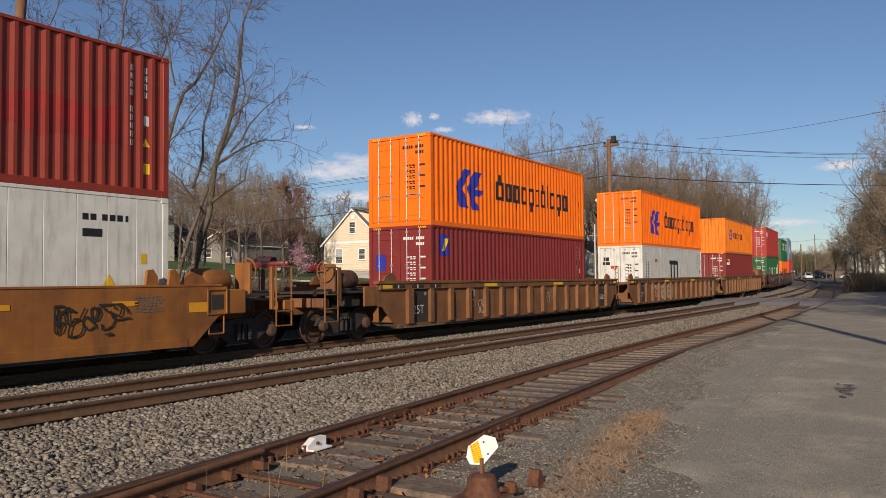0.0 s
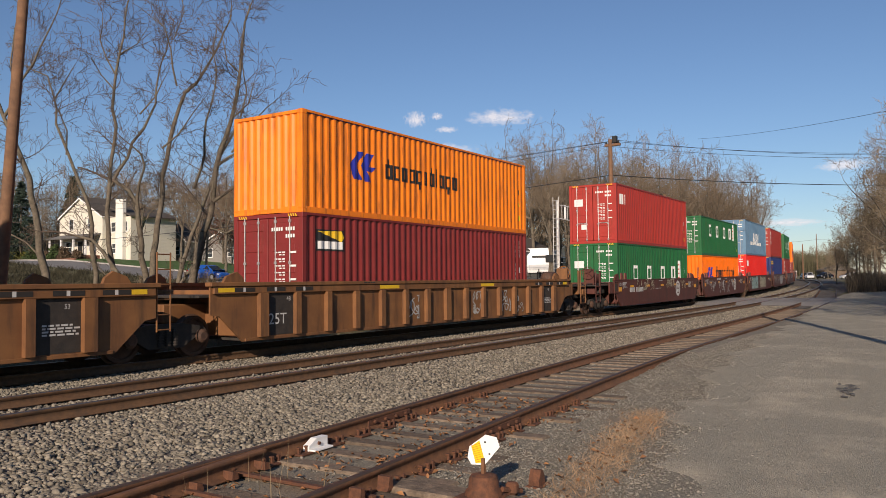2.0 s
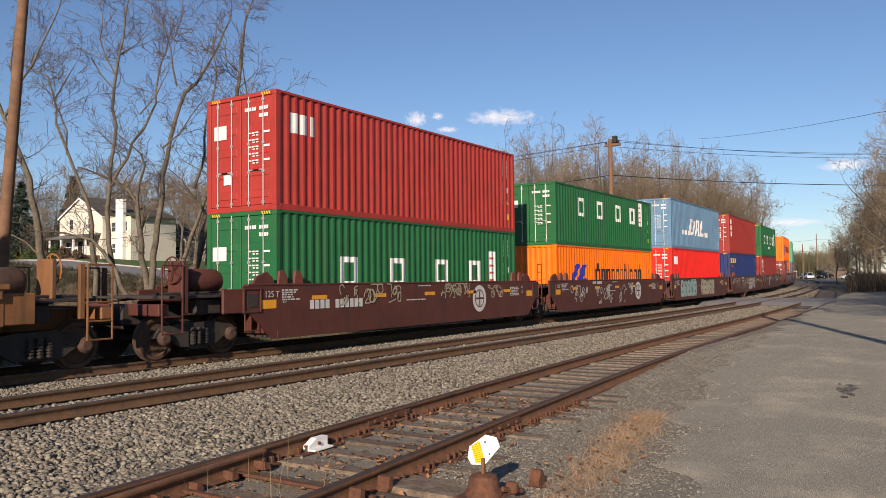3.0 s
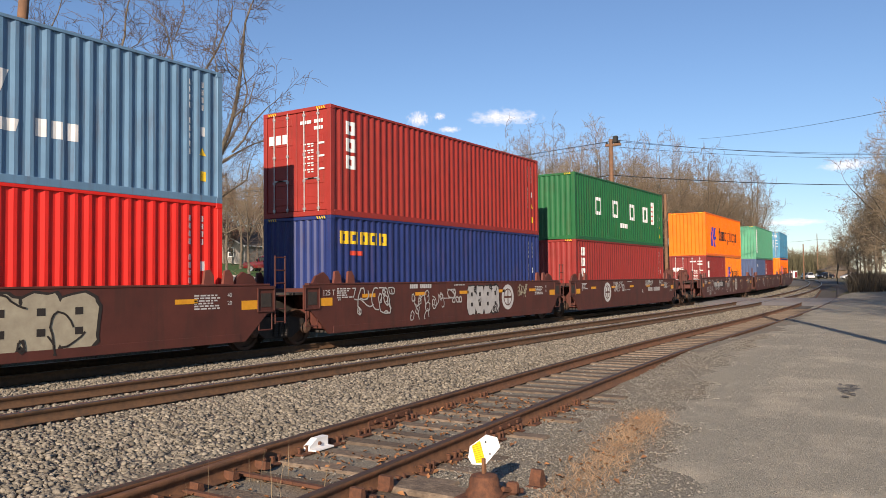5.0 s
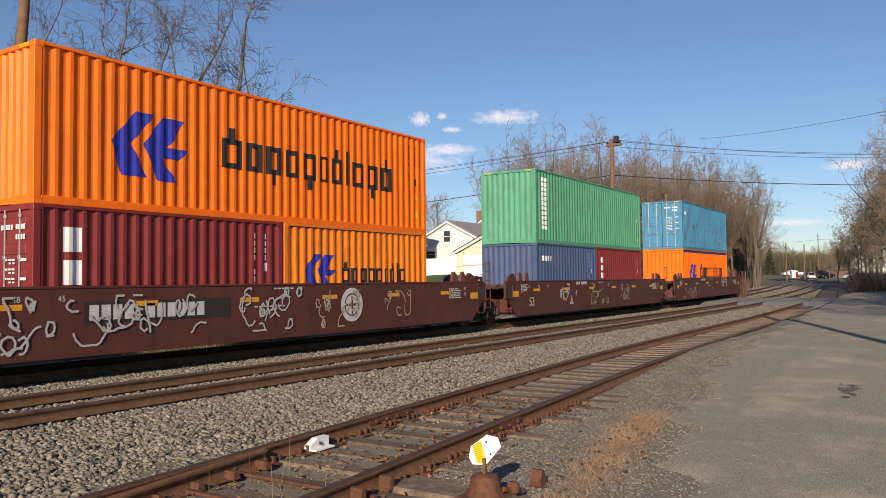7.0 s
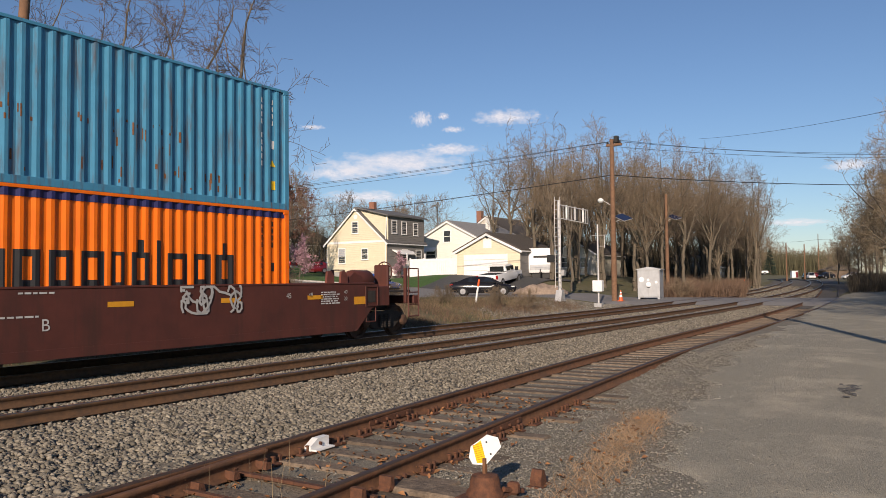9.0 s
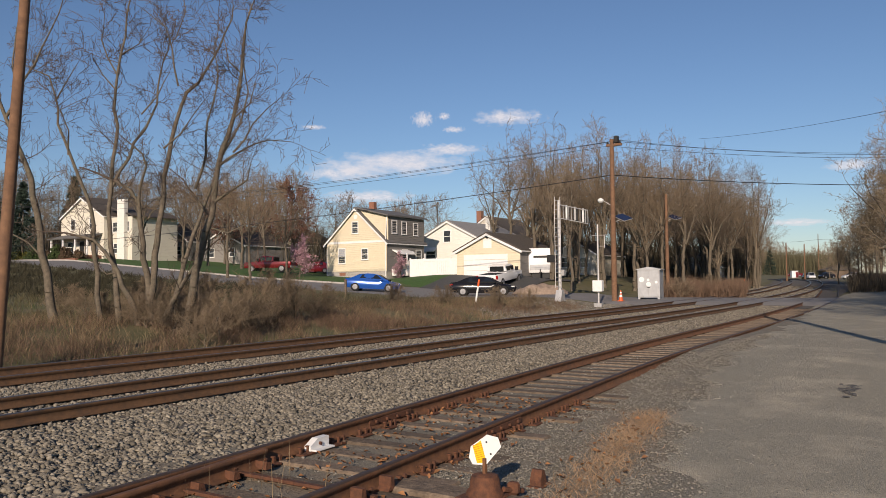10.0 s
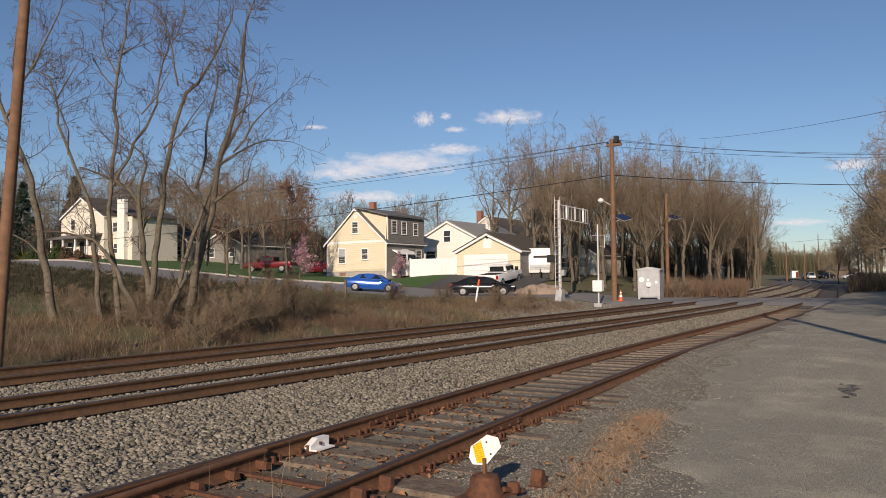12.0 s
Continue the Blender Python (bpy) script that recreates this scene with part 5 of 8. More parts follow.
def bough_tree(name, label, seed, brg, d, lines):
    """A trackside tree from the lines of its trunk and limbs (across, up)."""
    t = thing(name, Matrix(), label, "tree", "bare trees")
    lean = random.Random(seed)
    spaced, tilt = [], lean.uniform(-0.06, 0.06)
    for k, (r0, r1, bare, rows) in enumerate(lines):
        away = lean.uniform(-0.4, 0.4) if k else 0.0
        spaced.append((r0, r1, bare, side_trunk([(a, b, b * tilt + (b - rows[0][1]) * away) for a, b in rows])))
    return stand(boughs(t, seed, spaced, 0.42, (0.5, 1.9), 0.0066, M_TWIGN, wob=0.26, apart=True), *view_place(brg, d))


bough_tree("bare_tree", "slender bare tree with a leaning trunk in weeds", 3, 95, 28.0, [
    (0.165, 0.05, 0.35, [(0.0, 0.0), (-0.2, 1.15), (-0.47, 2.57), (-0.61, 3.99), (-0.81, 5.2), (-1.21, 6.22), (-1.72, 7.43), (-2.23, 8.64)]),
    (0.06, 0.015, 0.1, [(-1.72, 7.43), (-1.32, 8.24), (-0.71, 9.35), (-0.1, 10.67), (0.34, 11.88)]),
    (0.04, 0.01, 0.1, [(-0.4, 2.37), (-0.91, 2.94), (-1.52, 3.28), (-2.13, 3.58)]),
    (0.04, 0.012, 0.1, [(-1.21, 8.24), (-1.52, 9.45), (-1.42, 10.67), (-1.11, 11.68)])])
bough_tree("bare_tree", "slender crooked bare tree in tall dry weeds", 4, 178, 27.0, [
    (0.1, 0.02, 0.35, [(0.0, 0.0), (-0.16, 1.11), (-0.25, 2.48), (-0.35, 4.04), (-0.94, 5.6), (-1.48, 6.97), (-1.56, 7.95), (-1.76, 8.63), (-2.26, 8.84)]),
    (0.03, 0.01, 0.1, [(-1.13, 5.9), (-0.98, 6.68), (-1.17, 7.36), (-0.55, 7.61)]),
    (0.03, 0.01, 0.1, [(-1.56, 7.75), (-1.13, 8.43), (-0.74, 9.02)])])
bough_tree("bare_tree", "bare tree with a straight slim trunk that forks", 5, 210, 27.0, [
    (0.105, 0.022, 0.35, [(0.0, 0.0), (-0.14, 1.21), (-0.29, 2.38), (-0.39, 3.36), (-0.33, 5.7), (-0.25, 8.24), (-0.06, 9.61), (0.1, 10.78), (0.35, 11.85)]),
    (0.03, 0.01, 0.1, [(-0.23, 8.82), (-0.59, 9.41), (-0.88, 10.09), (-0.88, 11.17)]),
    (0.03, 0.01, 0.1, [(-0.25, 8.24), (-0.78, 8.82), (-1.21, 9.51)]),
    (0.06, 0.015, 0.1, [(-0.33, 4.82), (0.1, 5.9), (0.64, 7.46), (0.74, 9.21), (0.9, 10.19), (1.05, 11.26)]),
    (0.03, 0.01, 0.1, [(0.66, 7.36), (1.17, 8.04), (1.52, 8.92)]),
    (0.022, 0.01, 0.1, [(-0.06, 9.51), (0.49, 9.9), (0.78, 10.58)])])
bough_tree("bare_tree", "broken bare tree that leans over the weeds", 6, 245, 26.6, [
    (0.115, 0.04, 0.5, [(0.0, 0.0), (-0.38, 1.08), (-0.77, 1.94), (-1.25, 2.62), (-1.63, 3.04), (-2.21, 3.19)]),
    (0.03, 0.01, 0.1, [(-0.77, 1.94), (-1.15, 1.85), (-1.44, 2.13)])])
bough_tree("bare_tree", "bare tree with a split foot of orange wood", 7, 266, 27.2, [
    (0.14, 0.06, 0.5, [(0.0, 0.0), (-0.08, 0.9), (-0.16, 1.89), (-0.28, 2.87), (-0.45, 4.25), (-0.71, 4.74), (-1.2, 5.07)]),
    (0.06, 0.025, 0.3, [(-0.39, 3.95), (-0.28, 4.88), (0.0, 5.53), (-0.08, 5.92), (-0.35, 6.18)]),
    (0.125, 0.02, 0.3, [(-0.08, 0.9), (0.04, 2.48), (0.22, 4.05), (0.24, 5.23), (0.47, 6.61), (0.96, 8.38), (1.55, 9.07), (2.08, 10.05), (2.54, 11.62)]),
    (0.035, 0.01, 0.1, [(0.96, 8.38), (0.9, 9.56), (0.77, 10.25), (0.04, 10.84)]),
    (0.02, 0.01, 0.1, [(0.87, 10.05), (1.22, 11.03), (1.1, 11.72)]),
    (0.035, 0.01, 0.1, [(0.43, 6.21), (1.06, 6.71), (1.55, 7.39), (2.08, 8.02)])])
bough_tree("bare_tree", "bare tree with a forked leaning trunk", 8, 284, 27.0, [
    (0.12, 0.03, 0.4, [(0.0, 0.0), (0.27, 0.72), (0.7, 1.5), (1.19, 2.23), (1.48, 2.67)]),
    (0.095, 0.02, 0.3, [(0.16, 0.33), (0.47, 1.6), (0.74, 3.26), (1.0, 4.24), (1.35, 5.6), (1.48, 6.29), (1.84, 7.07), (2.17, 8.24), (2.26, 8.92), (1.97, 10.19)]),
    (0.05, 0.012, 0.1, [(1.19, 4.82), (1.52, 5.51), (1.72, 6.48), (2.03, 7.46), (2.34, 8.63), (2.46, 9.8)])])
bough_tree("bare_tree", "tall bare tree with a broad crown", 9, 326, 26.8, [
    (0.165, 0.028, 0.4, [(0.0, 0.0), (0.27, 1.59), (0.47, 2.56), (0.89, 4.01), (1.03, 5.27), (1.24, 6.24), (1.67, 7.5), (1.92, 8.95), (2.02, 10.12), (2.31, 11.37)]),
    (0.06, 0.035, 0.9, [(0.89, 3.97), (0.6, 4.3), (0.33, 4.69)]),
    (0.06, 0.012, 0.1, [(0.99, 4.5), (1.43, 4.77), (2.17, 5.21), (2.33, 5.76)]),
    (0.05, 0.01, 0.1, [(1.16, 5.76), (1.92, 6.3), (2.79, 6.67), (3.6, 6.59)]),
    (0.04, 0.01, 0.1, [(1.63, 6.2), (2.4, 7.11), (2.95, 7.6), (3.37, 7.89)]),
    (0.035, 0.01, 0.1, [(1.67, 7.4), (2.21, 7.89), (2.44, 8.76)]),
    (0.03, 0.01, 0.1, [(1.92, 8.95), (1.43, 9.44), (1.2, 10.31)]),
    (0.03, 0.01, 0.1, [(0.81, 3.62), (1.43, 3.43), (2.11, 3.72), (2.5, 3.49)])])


def vase_tree(seed, height, reach, count, twig, label):
    """A woodland tree whose trunk divides into rising limbs with a rounded head of twigs."""
    rng = random.Random(seed)
    t = thing("woodland_tree", Matrix(), label, "tree", "bare trees")
    fork = height * rng.uniform(0.16, 0.48)
    lines = [(0.24, 0.16, 0.75, [(0, 0, 0), (rng.uniform(-0.2, 0.2), rng.uniform(-0.2, 0.2), fork * 0.5), (rng.uniform(-0.3, 0.3), rng.uniform(-0.3, 0.3), fork)])]
    foot = lines[0][3][-1]
    for k in range(count):
        a = 6.283 * (k + rng.uniform(-0.3, 0.3)) / count
        out = reach * (rng.uniform(0.75, 1.1) if k else 0.15)
        top = height * (1.0 - 0.28 * (out / reach) ** 2) * rng.uniform(0.92, 1.0)
        c, q = math.cos(a), math.sin(a)
        start = (foot[0], foot[1], fork * rng.uniform(0.75, 1.0))
        lines.append((0.12, 0.022, 0.25, [start, (c * out * 0.42, q * out * 0.42, fork + (top - fork) * 0.38), (c * out * 0.78, q * out * 0.78, fork + (top - fork) * 0.72), (c * out, q * out, top)]))
    return boughs(t, seed, lines, 0.7, (1.3, 3.5), 0.0135, twig, wob=0.17)


wood_kinds = [vase_tree(20 + i, 16.5 + 0.7 * (i % 4), (3.9, 2.3, 4.5, 3.1, 4.2, 1.9, 3.5, 2.7)[i], (6, 4, 6, 5, 5, 3, 6, 4)[i], M_TWIG if i % 2 else M_TWIG2, "leafless brown woodland tree") for i in range(8)]
far_kinds = [tree("woodland_tree", 50 + i, [(0, 0, 0), (0.2, 0.1, 5), (0.1, 0.3, 10), (0.3, 0.2, 15)], 0.22, "leafless brown woodland tree in the distance", depth=2, limb=0.36, kids=(2, 3), first=0.2,
                  limbs=22, up=0.6, rmin=0.017, twig=M_TWIG2) for i in range(2)]
rng = random.Random(77)


spots = []
for i in range(74):
    brg = rng.uniform(945, 1340)
    d = rng.uniform(72, 112) + max(0, brg - 1200) * 0.12
    spots.append((brg, d, rng.uniform(0.68, 0.88)))
spots += [(905, 84, 0.84), (872, 96, 0.8), (935, 84, 0.88), (1010, 66, 0.68), (975, 76, 0.8), (1060, 78, 0.84), (1120, 76, 0.82), (1200, 84, 0.82), (1262, 92, 0.84), (1318, 100, 0.74), (1330, 104, 0.66),
          (735, 118, 0.72), (770, 120, 0.74), (620, 125, 0.75), (700, 130, 0.7), (590, 118, 0.66)]
spots += [(brg, rng.uniform(118, 150), rng.uniform(0.75, 1.0)) for brg in range(-30, 560, 26)]
spots += [(brg, d, s) for brg, d, s in ((1500, 112, 0.5), (1527, 100, 0.6), (1549, 84, 0.68), (1582, 72, 0.95), (1606, 62, 0.95), (1612, 85, 1.05), (1480, 112, 0.42), (1515, 111, 0.62), (1556, 110, 0.78), (1538, 112, 0.7), (1588, 95, 0.95), (1465, 175, 0.5))]
spots += [(brg, rng.uniform(260, 340), rng.uniform(0.55, 0.9)) for brg in range(1335, 1490, 9)]
for j, (brg, d, s) in enumerate(spots):
    x, y = view_place(brg, d)
    put(far_kinds[j % 2] if d > 113 else wood_kinds[j % 8], x, y, rng.uniform(0, 360), s)
for k, ob in enumerate(far_kinds):
    stand(ob, *view_place(650 + 60 * k, 135), 0, 0.7)
for k, ob in enumerate(wood_kinds):
    x, y = view_place(990 + 45 * k, 90 + 3 * k)
    stand(ob, x, y, 40 * k, 0.8)

# unseen trees beside the lot, added for the shadows they cast over it
for x, y, t_, s_ in ((16, -6.5, 10, 0.85), (22, -5.6, 91, 0.85), (28, -5.2, 202, 0.9), (34, -5.0, 303, 0.85), (40, -5.5, 154, 0.9), (25, -8.5, 31, 0.95)):
    put(wood_kinds[int(t_) % 5], x, y, t_, s_)

# red-brown and blossoming trees, conifers
def leafy(name, seed, h, r, label, material, n, leaf, trunk_r=0.12):
    """A tree with many small leaf or petal flakes over bare twigs."""
    ob = tree(name, seed, [(0, 0, 0), (0.1, 0, h * 0.4), (0, 0.1, h * 0.9)], trunk_r, label, depth=2, limb=0.42, kids=(2, 3), first=0.2, limbs=14, up=0.5, rmin=0.01)
    crown = [c for c in ob.children if c.name.startswith("crown")][0]
    co = np.array([v.co for v in crown.data.vertices])
    rs = np.random.RandomState(seed)
    c = co[rs.randint(0, len(co), n)] + rs.normal(0, 0.12, (n, 3))
    a = rs.normal(0, 1, (n, 3)); a /= np.linalg.norm(a, axis=1)[:, None]
    b = np.cross(a, rs.normal(0, 1, (n, 3))); b /= np.linalg.norm(b, axis=1)[:, None]
    s = leaf * rs.uniform(0.6, 1.3, (n, 1))
    V = np.stack([c - a * s, c + b * s * 0.6, c + a * s, c - b * s * 0.6], 1).reshape(-1, 3)
    lv = big("leaves", V, np.arange(4 * n).reshape(n, 4), material, ob)
    tagged(lv, kind="stuff")
    return ob


M_PINK = mat("pink_blossom", (0.50, 0.30, 0.36), (0.36, 0.20, 0.25), scale=3, rough=0.9, bump=0, island=0.25)
M_RUST = mat("rusty_buds", (0.20, 0.09, 0.06), (0.13, 0.06, 0.045), scale=3, rough=0.9, bump=0, island=0.3)
M_NEEDLE = mat("blue_green_needles", (0.030, 0.050, 0.035), (0.018, 0.032, 0.022), scale=3, rough=0.9, bump=0, island=0.3)
pk = leafy("blossom_tree", 41, 3.8, 2, "small tree in pale pink blossom", M_PINK, 2600, 0.09, 0.07)
stand(pk, *view_place(528, 84))
rd = leafy("budding_tree", 42, 12, 4, "tall tree with reddish brown buds", M_RUST, 5200, 0.12, 0.2)
stand(rd, *view_place(515, 104))
put(rd, *view_place(395, 112), 80, 0.9)
put(rd, *view_place(470, 125), 200, 0.85)
pk2 = put(pk, *view_place(707, 86), 120, 0.72)


def conifer(h, seed, label):
    t = thing("conifer", Matrix(), label, "tree", "conifers")
    rs = np.random.RandomState(seed)
    part("trunk", Shape().tube((0, 0, 0), (0, 0, h * 0.95), 0.16, 0.02, 8), M_BARK, t)
    V = []
    for k in range(260):
        z = h * (0.06 + 0.92 * (k / 260) ** 0.9)
        reach = (1 - z / h) * h * 0.27 + 0.12
        a = rs.uniform(0, 6.283)
        d = np.array([math.cos(a), math.sin(a), -0.18])
        for q in range(16):
            c = np.array([0, 0, z]) + d * reach * rs.uniform(0.25, 1.05) + rs.normal(0, 0.07, 3)
            u = d * 0.22 + rs.normal(0, 0.09, 3)
            w = np.cross(u, rs.normal(0, 1, 3)); w = w / np.linalg.norm(w) * 0.06
            V += [c - u, c + w, c + u, c - w]
    V = np.array(V)
    lv = big("needles", V, np.arange(len(V)).reshape(-1, 4), M_NEEDLE, t)
    tagged(lv, kind="stuff")
    return t


cf = conifer(9.5, 3, "dark blue-green spruce behind a house")
stand(cf, *view_place(36, 114), 0, 1.25)
put(cf, *view_place(128, 140), 50, 1.7)
put(cf, *view_place(-10, 118), 140, 1.1)
put(cf, *view_place(1360, 240), 20, 0.9)
put(cf, *view_place(1378, 290), 90, 0.85)
put(cf, *view_place(1432, 300), 140, 0.9)
tan = leafy("budding_tree", 44, 12, 4, "roadside tree with tan buds on dense twigs", mat("tan_buds", (0.22, 0.175, 0.11), (0.14, 0.11, 0.07), scale=3, rough=0.9, bump=0, island=0.35), 15000, 0.055, 0.18)
stand(tan, *view_place(1556, 92), 0, 0.8)
for brg, d, t_, s_ in ((1522, 104, 60, 0.62), (1500, 116, 160, 0.55), (1582, 74, 200, 0.85), (1540, 118, 240, 0.85), (1618, 58, 20, 1.02), (1602, 88, 100, 1.05), (1478, 150, 300, 0.6), (1570, 104, 330, 1.0)):
    put(tan, *view_place(brg, d), t_, s_)
# unseen trees farther along the lot, added to shade the approach to the crossing
for x, y, t_, s_ in ((45, -4.0, 10, 0.8), (50, -5.0, 120, 0.95), (54.5, -3.6, 230, 0.85), (59, -5.0, 300, 0.95), (64, -4.2, 45, 0.9), (69, -6.0, 90, 1.0)):
    put(tan, x, y, t_, s_)
for brg, d, t_, s_ in ((345, 70, 20, 0.62), (400, 82, 60, 0.7), (440, 76, 110, 0.66), (505, 82, 160, 0.6), (465, 96, 210, 0.75), (425, 100, 250, 0.8), (365, 104, 290, 0.8), (320, 98, 330, 0.75), (250, 104, 80, 0.75), (200, 125, 130, 0.9)):
    put(wood_kinds[int(t_) % 5], *view_place(brg, d), t_, s_)

# leafless shrubs in front of the trees
shrub = tree("shrub", 61, [(0, 0, 0), (0.1, 0.05, 0.5), (0.15, 0.0, 1.1)], 0.03, "tangled leafless shrub in the weeds", depth=3, limb=0.9, kids=(1, 2), first=0.02, limbs=16, up=0.5, rmin=0.004, category="shrub", twig=M_TWIG2)
stand(shrub, *view_place(425, 27.5), 0, 1.0, 0.05)
for brg, d, t_, s_ in ((385, 26, 40, 1.1), (455, 29, 90, 1.3), (520, 31, 160, 1.2), (360, 24.5, 210, 0.8), (560, 33, 260, 1.0), (300, 28, 300, 0.9), (230, 29, 20, 0.8), (490, 40, 70, 1.4), (880, 45, 130, 0.9), (930, 46, 200, 0.9), (780, 44, 250, 0.8), (690, 42, 320, 0.9), (1200, 62, 15, 1.2), (1260, 70, 85, 1.3), (150, 28.5, 60, 0.8), (195, 27.5, 110, 0.7), (255, 26.2, 190, 0.8), (305, 25.8, 240, 0.9), (335, 27.2, 10, 1.0), (275, 29.5, 130, 1.1), (345, 30, 330, 1.2), (110, 31, 280, 0.9)):
    put(shrub, *view_place(brg, d), t_, s_, 0.05)

# ---------------------------------------------------------------- weeds and brush
def blades(name, n, place, hmin, hmax, width, material, seed, label, lean=0.35, patchy=0.0, foot=-0.05):
    """Thin upright stalks over a part of the ground."""
    rs = np.random.RandomState(seed)
    xy = place(rs, n)
    n = len(xy)
    if patchy:
        den = np.sin(xy[:, 0] * 0.9 + 1.3 * seed) + np.sin(xy[:, 1] * 1.3 + 0.7 * seed + xy[:, 0] * 0.4) + np.sin(xy[:, 0] * 2.3 - xy[:, 1] * 1.7)
        xy = xy[den > rs.uniform(-1.6, patchy, n)]
        n = len(xy)
    z = ground_z(xy[:, 0], xy[:, 1]) + foot
    h = rs.uniform(hmin, hmax, n)
    a = rs.uniform(0, 6.283, n)
    w = width * rs.uniform(0.6, 1.3, n)
    le = rs.normal(0, lean, (n, 2)) * h[:, None]
    b = np.stack([xy[:, 0], xy[:, 1], z], 1)
    s = np.stack([np.cos(a) * w, np.sin(a) * w, 0 * a], 1)
    mid = b + np.stack([le[:, 0] * 0.35, le[:, 1] * 0.35, h * 0.55], 1)
    tip = b + np.stack([le[:, 0], le[:, 1], h], 1)
    V = np.stack([b - s, b + s, mid + s * 0.7, mid - s * 0.7, tip], 1).reshape(-1, 3)
    k = np.arange(n)[:, None] * 5
    F = np.concatenate([k + np.array([[0, 1, 2]]), k + np.array([[0, 2, 3]]), k + np.array([[3, 2, 4]])])
    return tagged(big(name, V, F, material), label, "weeds", "", "stuff")


M_DRY = mat("dry_stalks", (0.27, 0.20, 0.115), (0.165, 0.12, 0.07), scale=2, rough=0.9, bump=0, island=0.35)
M_RED = mat("red_brown_stalks", (0.165, 0.105, 0.07), (0.105, 0.067, 0.045), scale=2, rough=0.9, bump=0, island=0.35)
M_GRASS = mat("spring_grass", (0.085, 0.115, 0.03), (0.055, 0.078, 0.022), scale=2, rough=0.9, bump=0, island=0.35)
blades("dry_grass", 60000, lambda r, n: np.stack([r.uniform(2, 46, n), 18.7 + r.gamma(2.0, 3.2, n)], 1), 0.08, 0.42, 0.006, M_DRY, 1, "dry straw-coloured grass beside the railway", 0.6, 2.2)
blades("green_grass", 34000, lambda r, n: np.stack([r.uniform(2, 46, n), r.uniform(18.6, 46, n)], 1), 0.06, 0.22, 0.009, M_GRASS, 2, "short spring grass among the weeds", 0.4, 1.4)
blades("brush", 42000, lambda r, n: np.stack([r.uniform(14, 47, n), 19.2 + r.gamma(1.8, 2.2, n)], 1), 0.1, 0.6, 0.005, M_RED, 3, "red-brown brush and dead stalks", 0.6, 2.4)
blades("woodland_brush", 36000, lambda r, n: (lambda brg, d: np.stack([d * (0.84 + (brg - 784) / 1383 * 0.543), d * (0.543 - (brg - 784) / 1383 * 0.84)], 1))(r.uniform(1165, 1315, n), r.uniform(62, 105, n)), 0.5, 1.7, 0.013, M_RED, 4, "red-brown thicket at the foot of the wood", 0.35)
blades("roadside_brush", 16000, lambda r, n: (lambda brg, d: np.stack([d * (0.84 + (brg - 784) / 1383 * 0.543), d * (0.543 - (brg - 784) / 1383 * 0.84)], 1))(r.uniform(1500, 1680, n), r.uniform(66, 120, n)), 0.4, 2.0, 0.02, mat("dark_thicket", (0.075, 0.06, 0.042), (0.045, 0.038, 0.028), scale=2, rough=0.95, bump=0, island=0.35), 5, "dark brush under the roadside trees", 0.3)
# Both weed tones are lowered to stand in for tree shade over the field.
blades("meadow", 56000, lambda r, n: np.stack([r.uniform(4, 48, n), r.uniform(23, 50, n)], 1), 0.12, 0.48, 0.011, mat("olive_weeds", (0.105, 0.088, 0.046), (0.062, 0.054, 0.028), scale=2, rough=0.9, bump=0, island=0.4), 9, "olive brown weeds between the railway and the street", 0.5, 1.5)
blades("rough_field", 90000, lambda r, n: np.stack([r.uniform(14, 48, n), r.uniform(44, 100, n)], 1), 0.15, 0.6, 0.026, mat("shade_toned_weeds", (0.052, 0.046, 0.025), (0.028, 0.026, 0.014), scale=2, rough=0.95, bump=0, island=0.45), 11, "rough grass sloping to the street, darkened for tree shade", 0.55, 1.2)
blades("trackside_brush", 46000, lambda r, n: np.stack([r.uniform(7, 30, n), 18.9 + r.gamma(1.9, 1.9, n)], 1), 0.08, 0.46, 0.0045, M_RED, 12, "matted brown stalks along the ballast", 0.9, 2.0)


def leafy_shrub(x, y, r, h, colour, dark, label, seed):
    """Rounded garden shrub: stems and a crown of small leaves with gaps."""
    rs = np.random.RandomState(seed)
    ob = thing("garden_shrub", Matrix(), label, "shrub")
    n = 1500
    d = rs.normal(0, 1, (n, 3))
    d /= np.linalg.norm(d, axis=1)[:, None]
    d[:, 2] = np.abs(d[:, 2])
    bump = 0.8 + 0.13 * np.sin(d[:, 0] * 5 + seed) + 0.12 * np.sin(d[:, 1] * 7 + 2 * seed) + 0.1 * np.sin(d[:, 2] * 9)
    c = d * (bump * rs.uniform(0.55, 1.05, n) ** 0.5)[:, None] * np.array([r, r, h]) + np.array([0, 0, 0.08])
    u, v = rs.normal(0, 0.075, (n, 3)), rs.normal(0, 0.075, (n, 3))
    V = np.stack([c - u, c + v, c + u, c - v], 1).reshape(-1, 3)
    F = np.arange(4 * n).reshape(-1, 4)
    me = bpy.data.meshes.new("crown")
    me.from_pydata(V.tolist(), [], F.tolist())
    me.materials.append(mat("leaf_" + str(seed), colour, dark, scale=2, rough=0.8, bump=0, island=0.45))
    crown = new("crown", me)
    crown.parent = ob
    for i in range(4):
        q = i * 1.6 + seed
        part("stem", Shape().tube((0.05 * math.cos(q), 0.05 * math.sin(q), -0.15), (0.45 * r * math.cos(q), 0.45 * r * math.sin(q), h * 0.75), 0.025), M_BARK, ob)
    return stand(ob, x, y, 0, 1.0, 0.0)


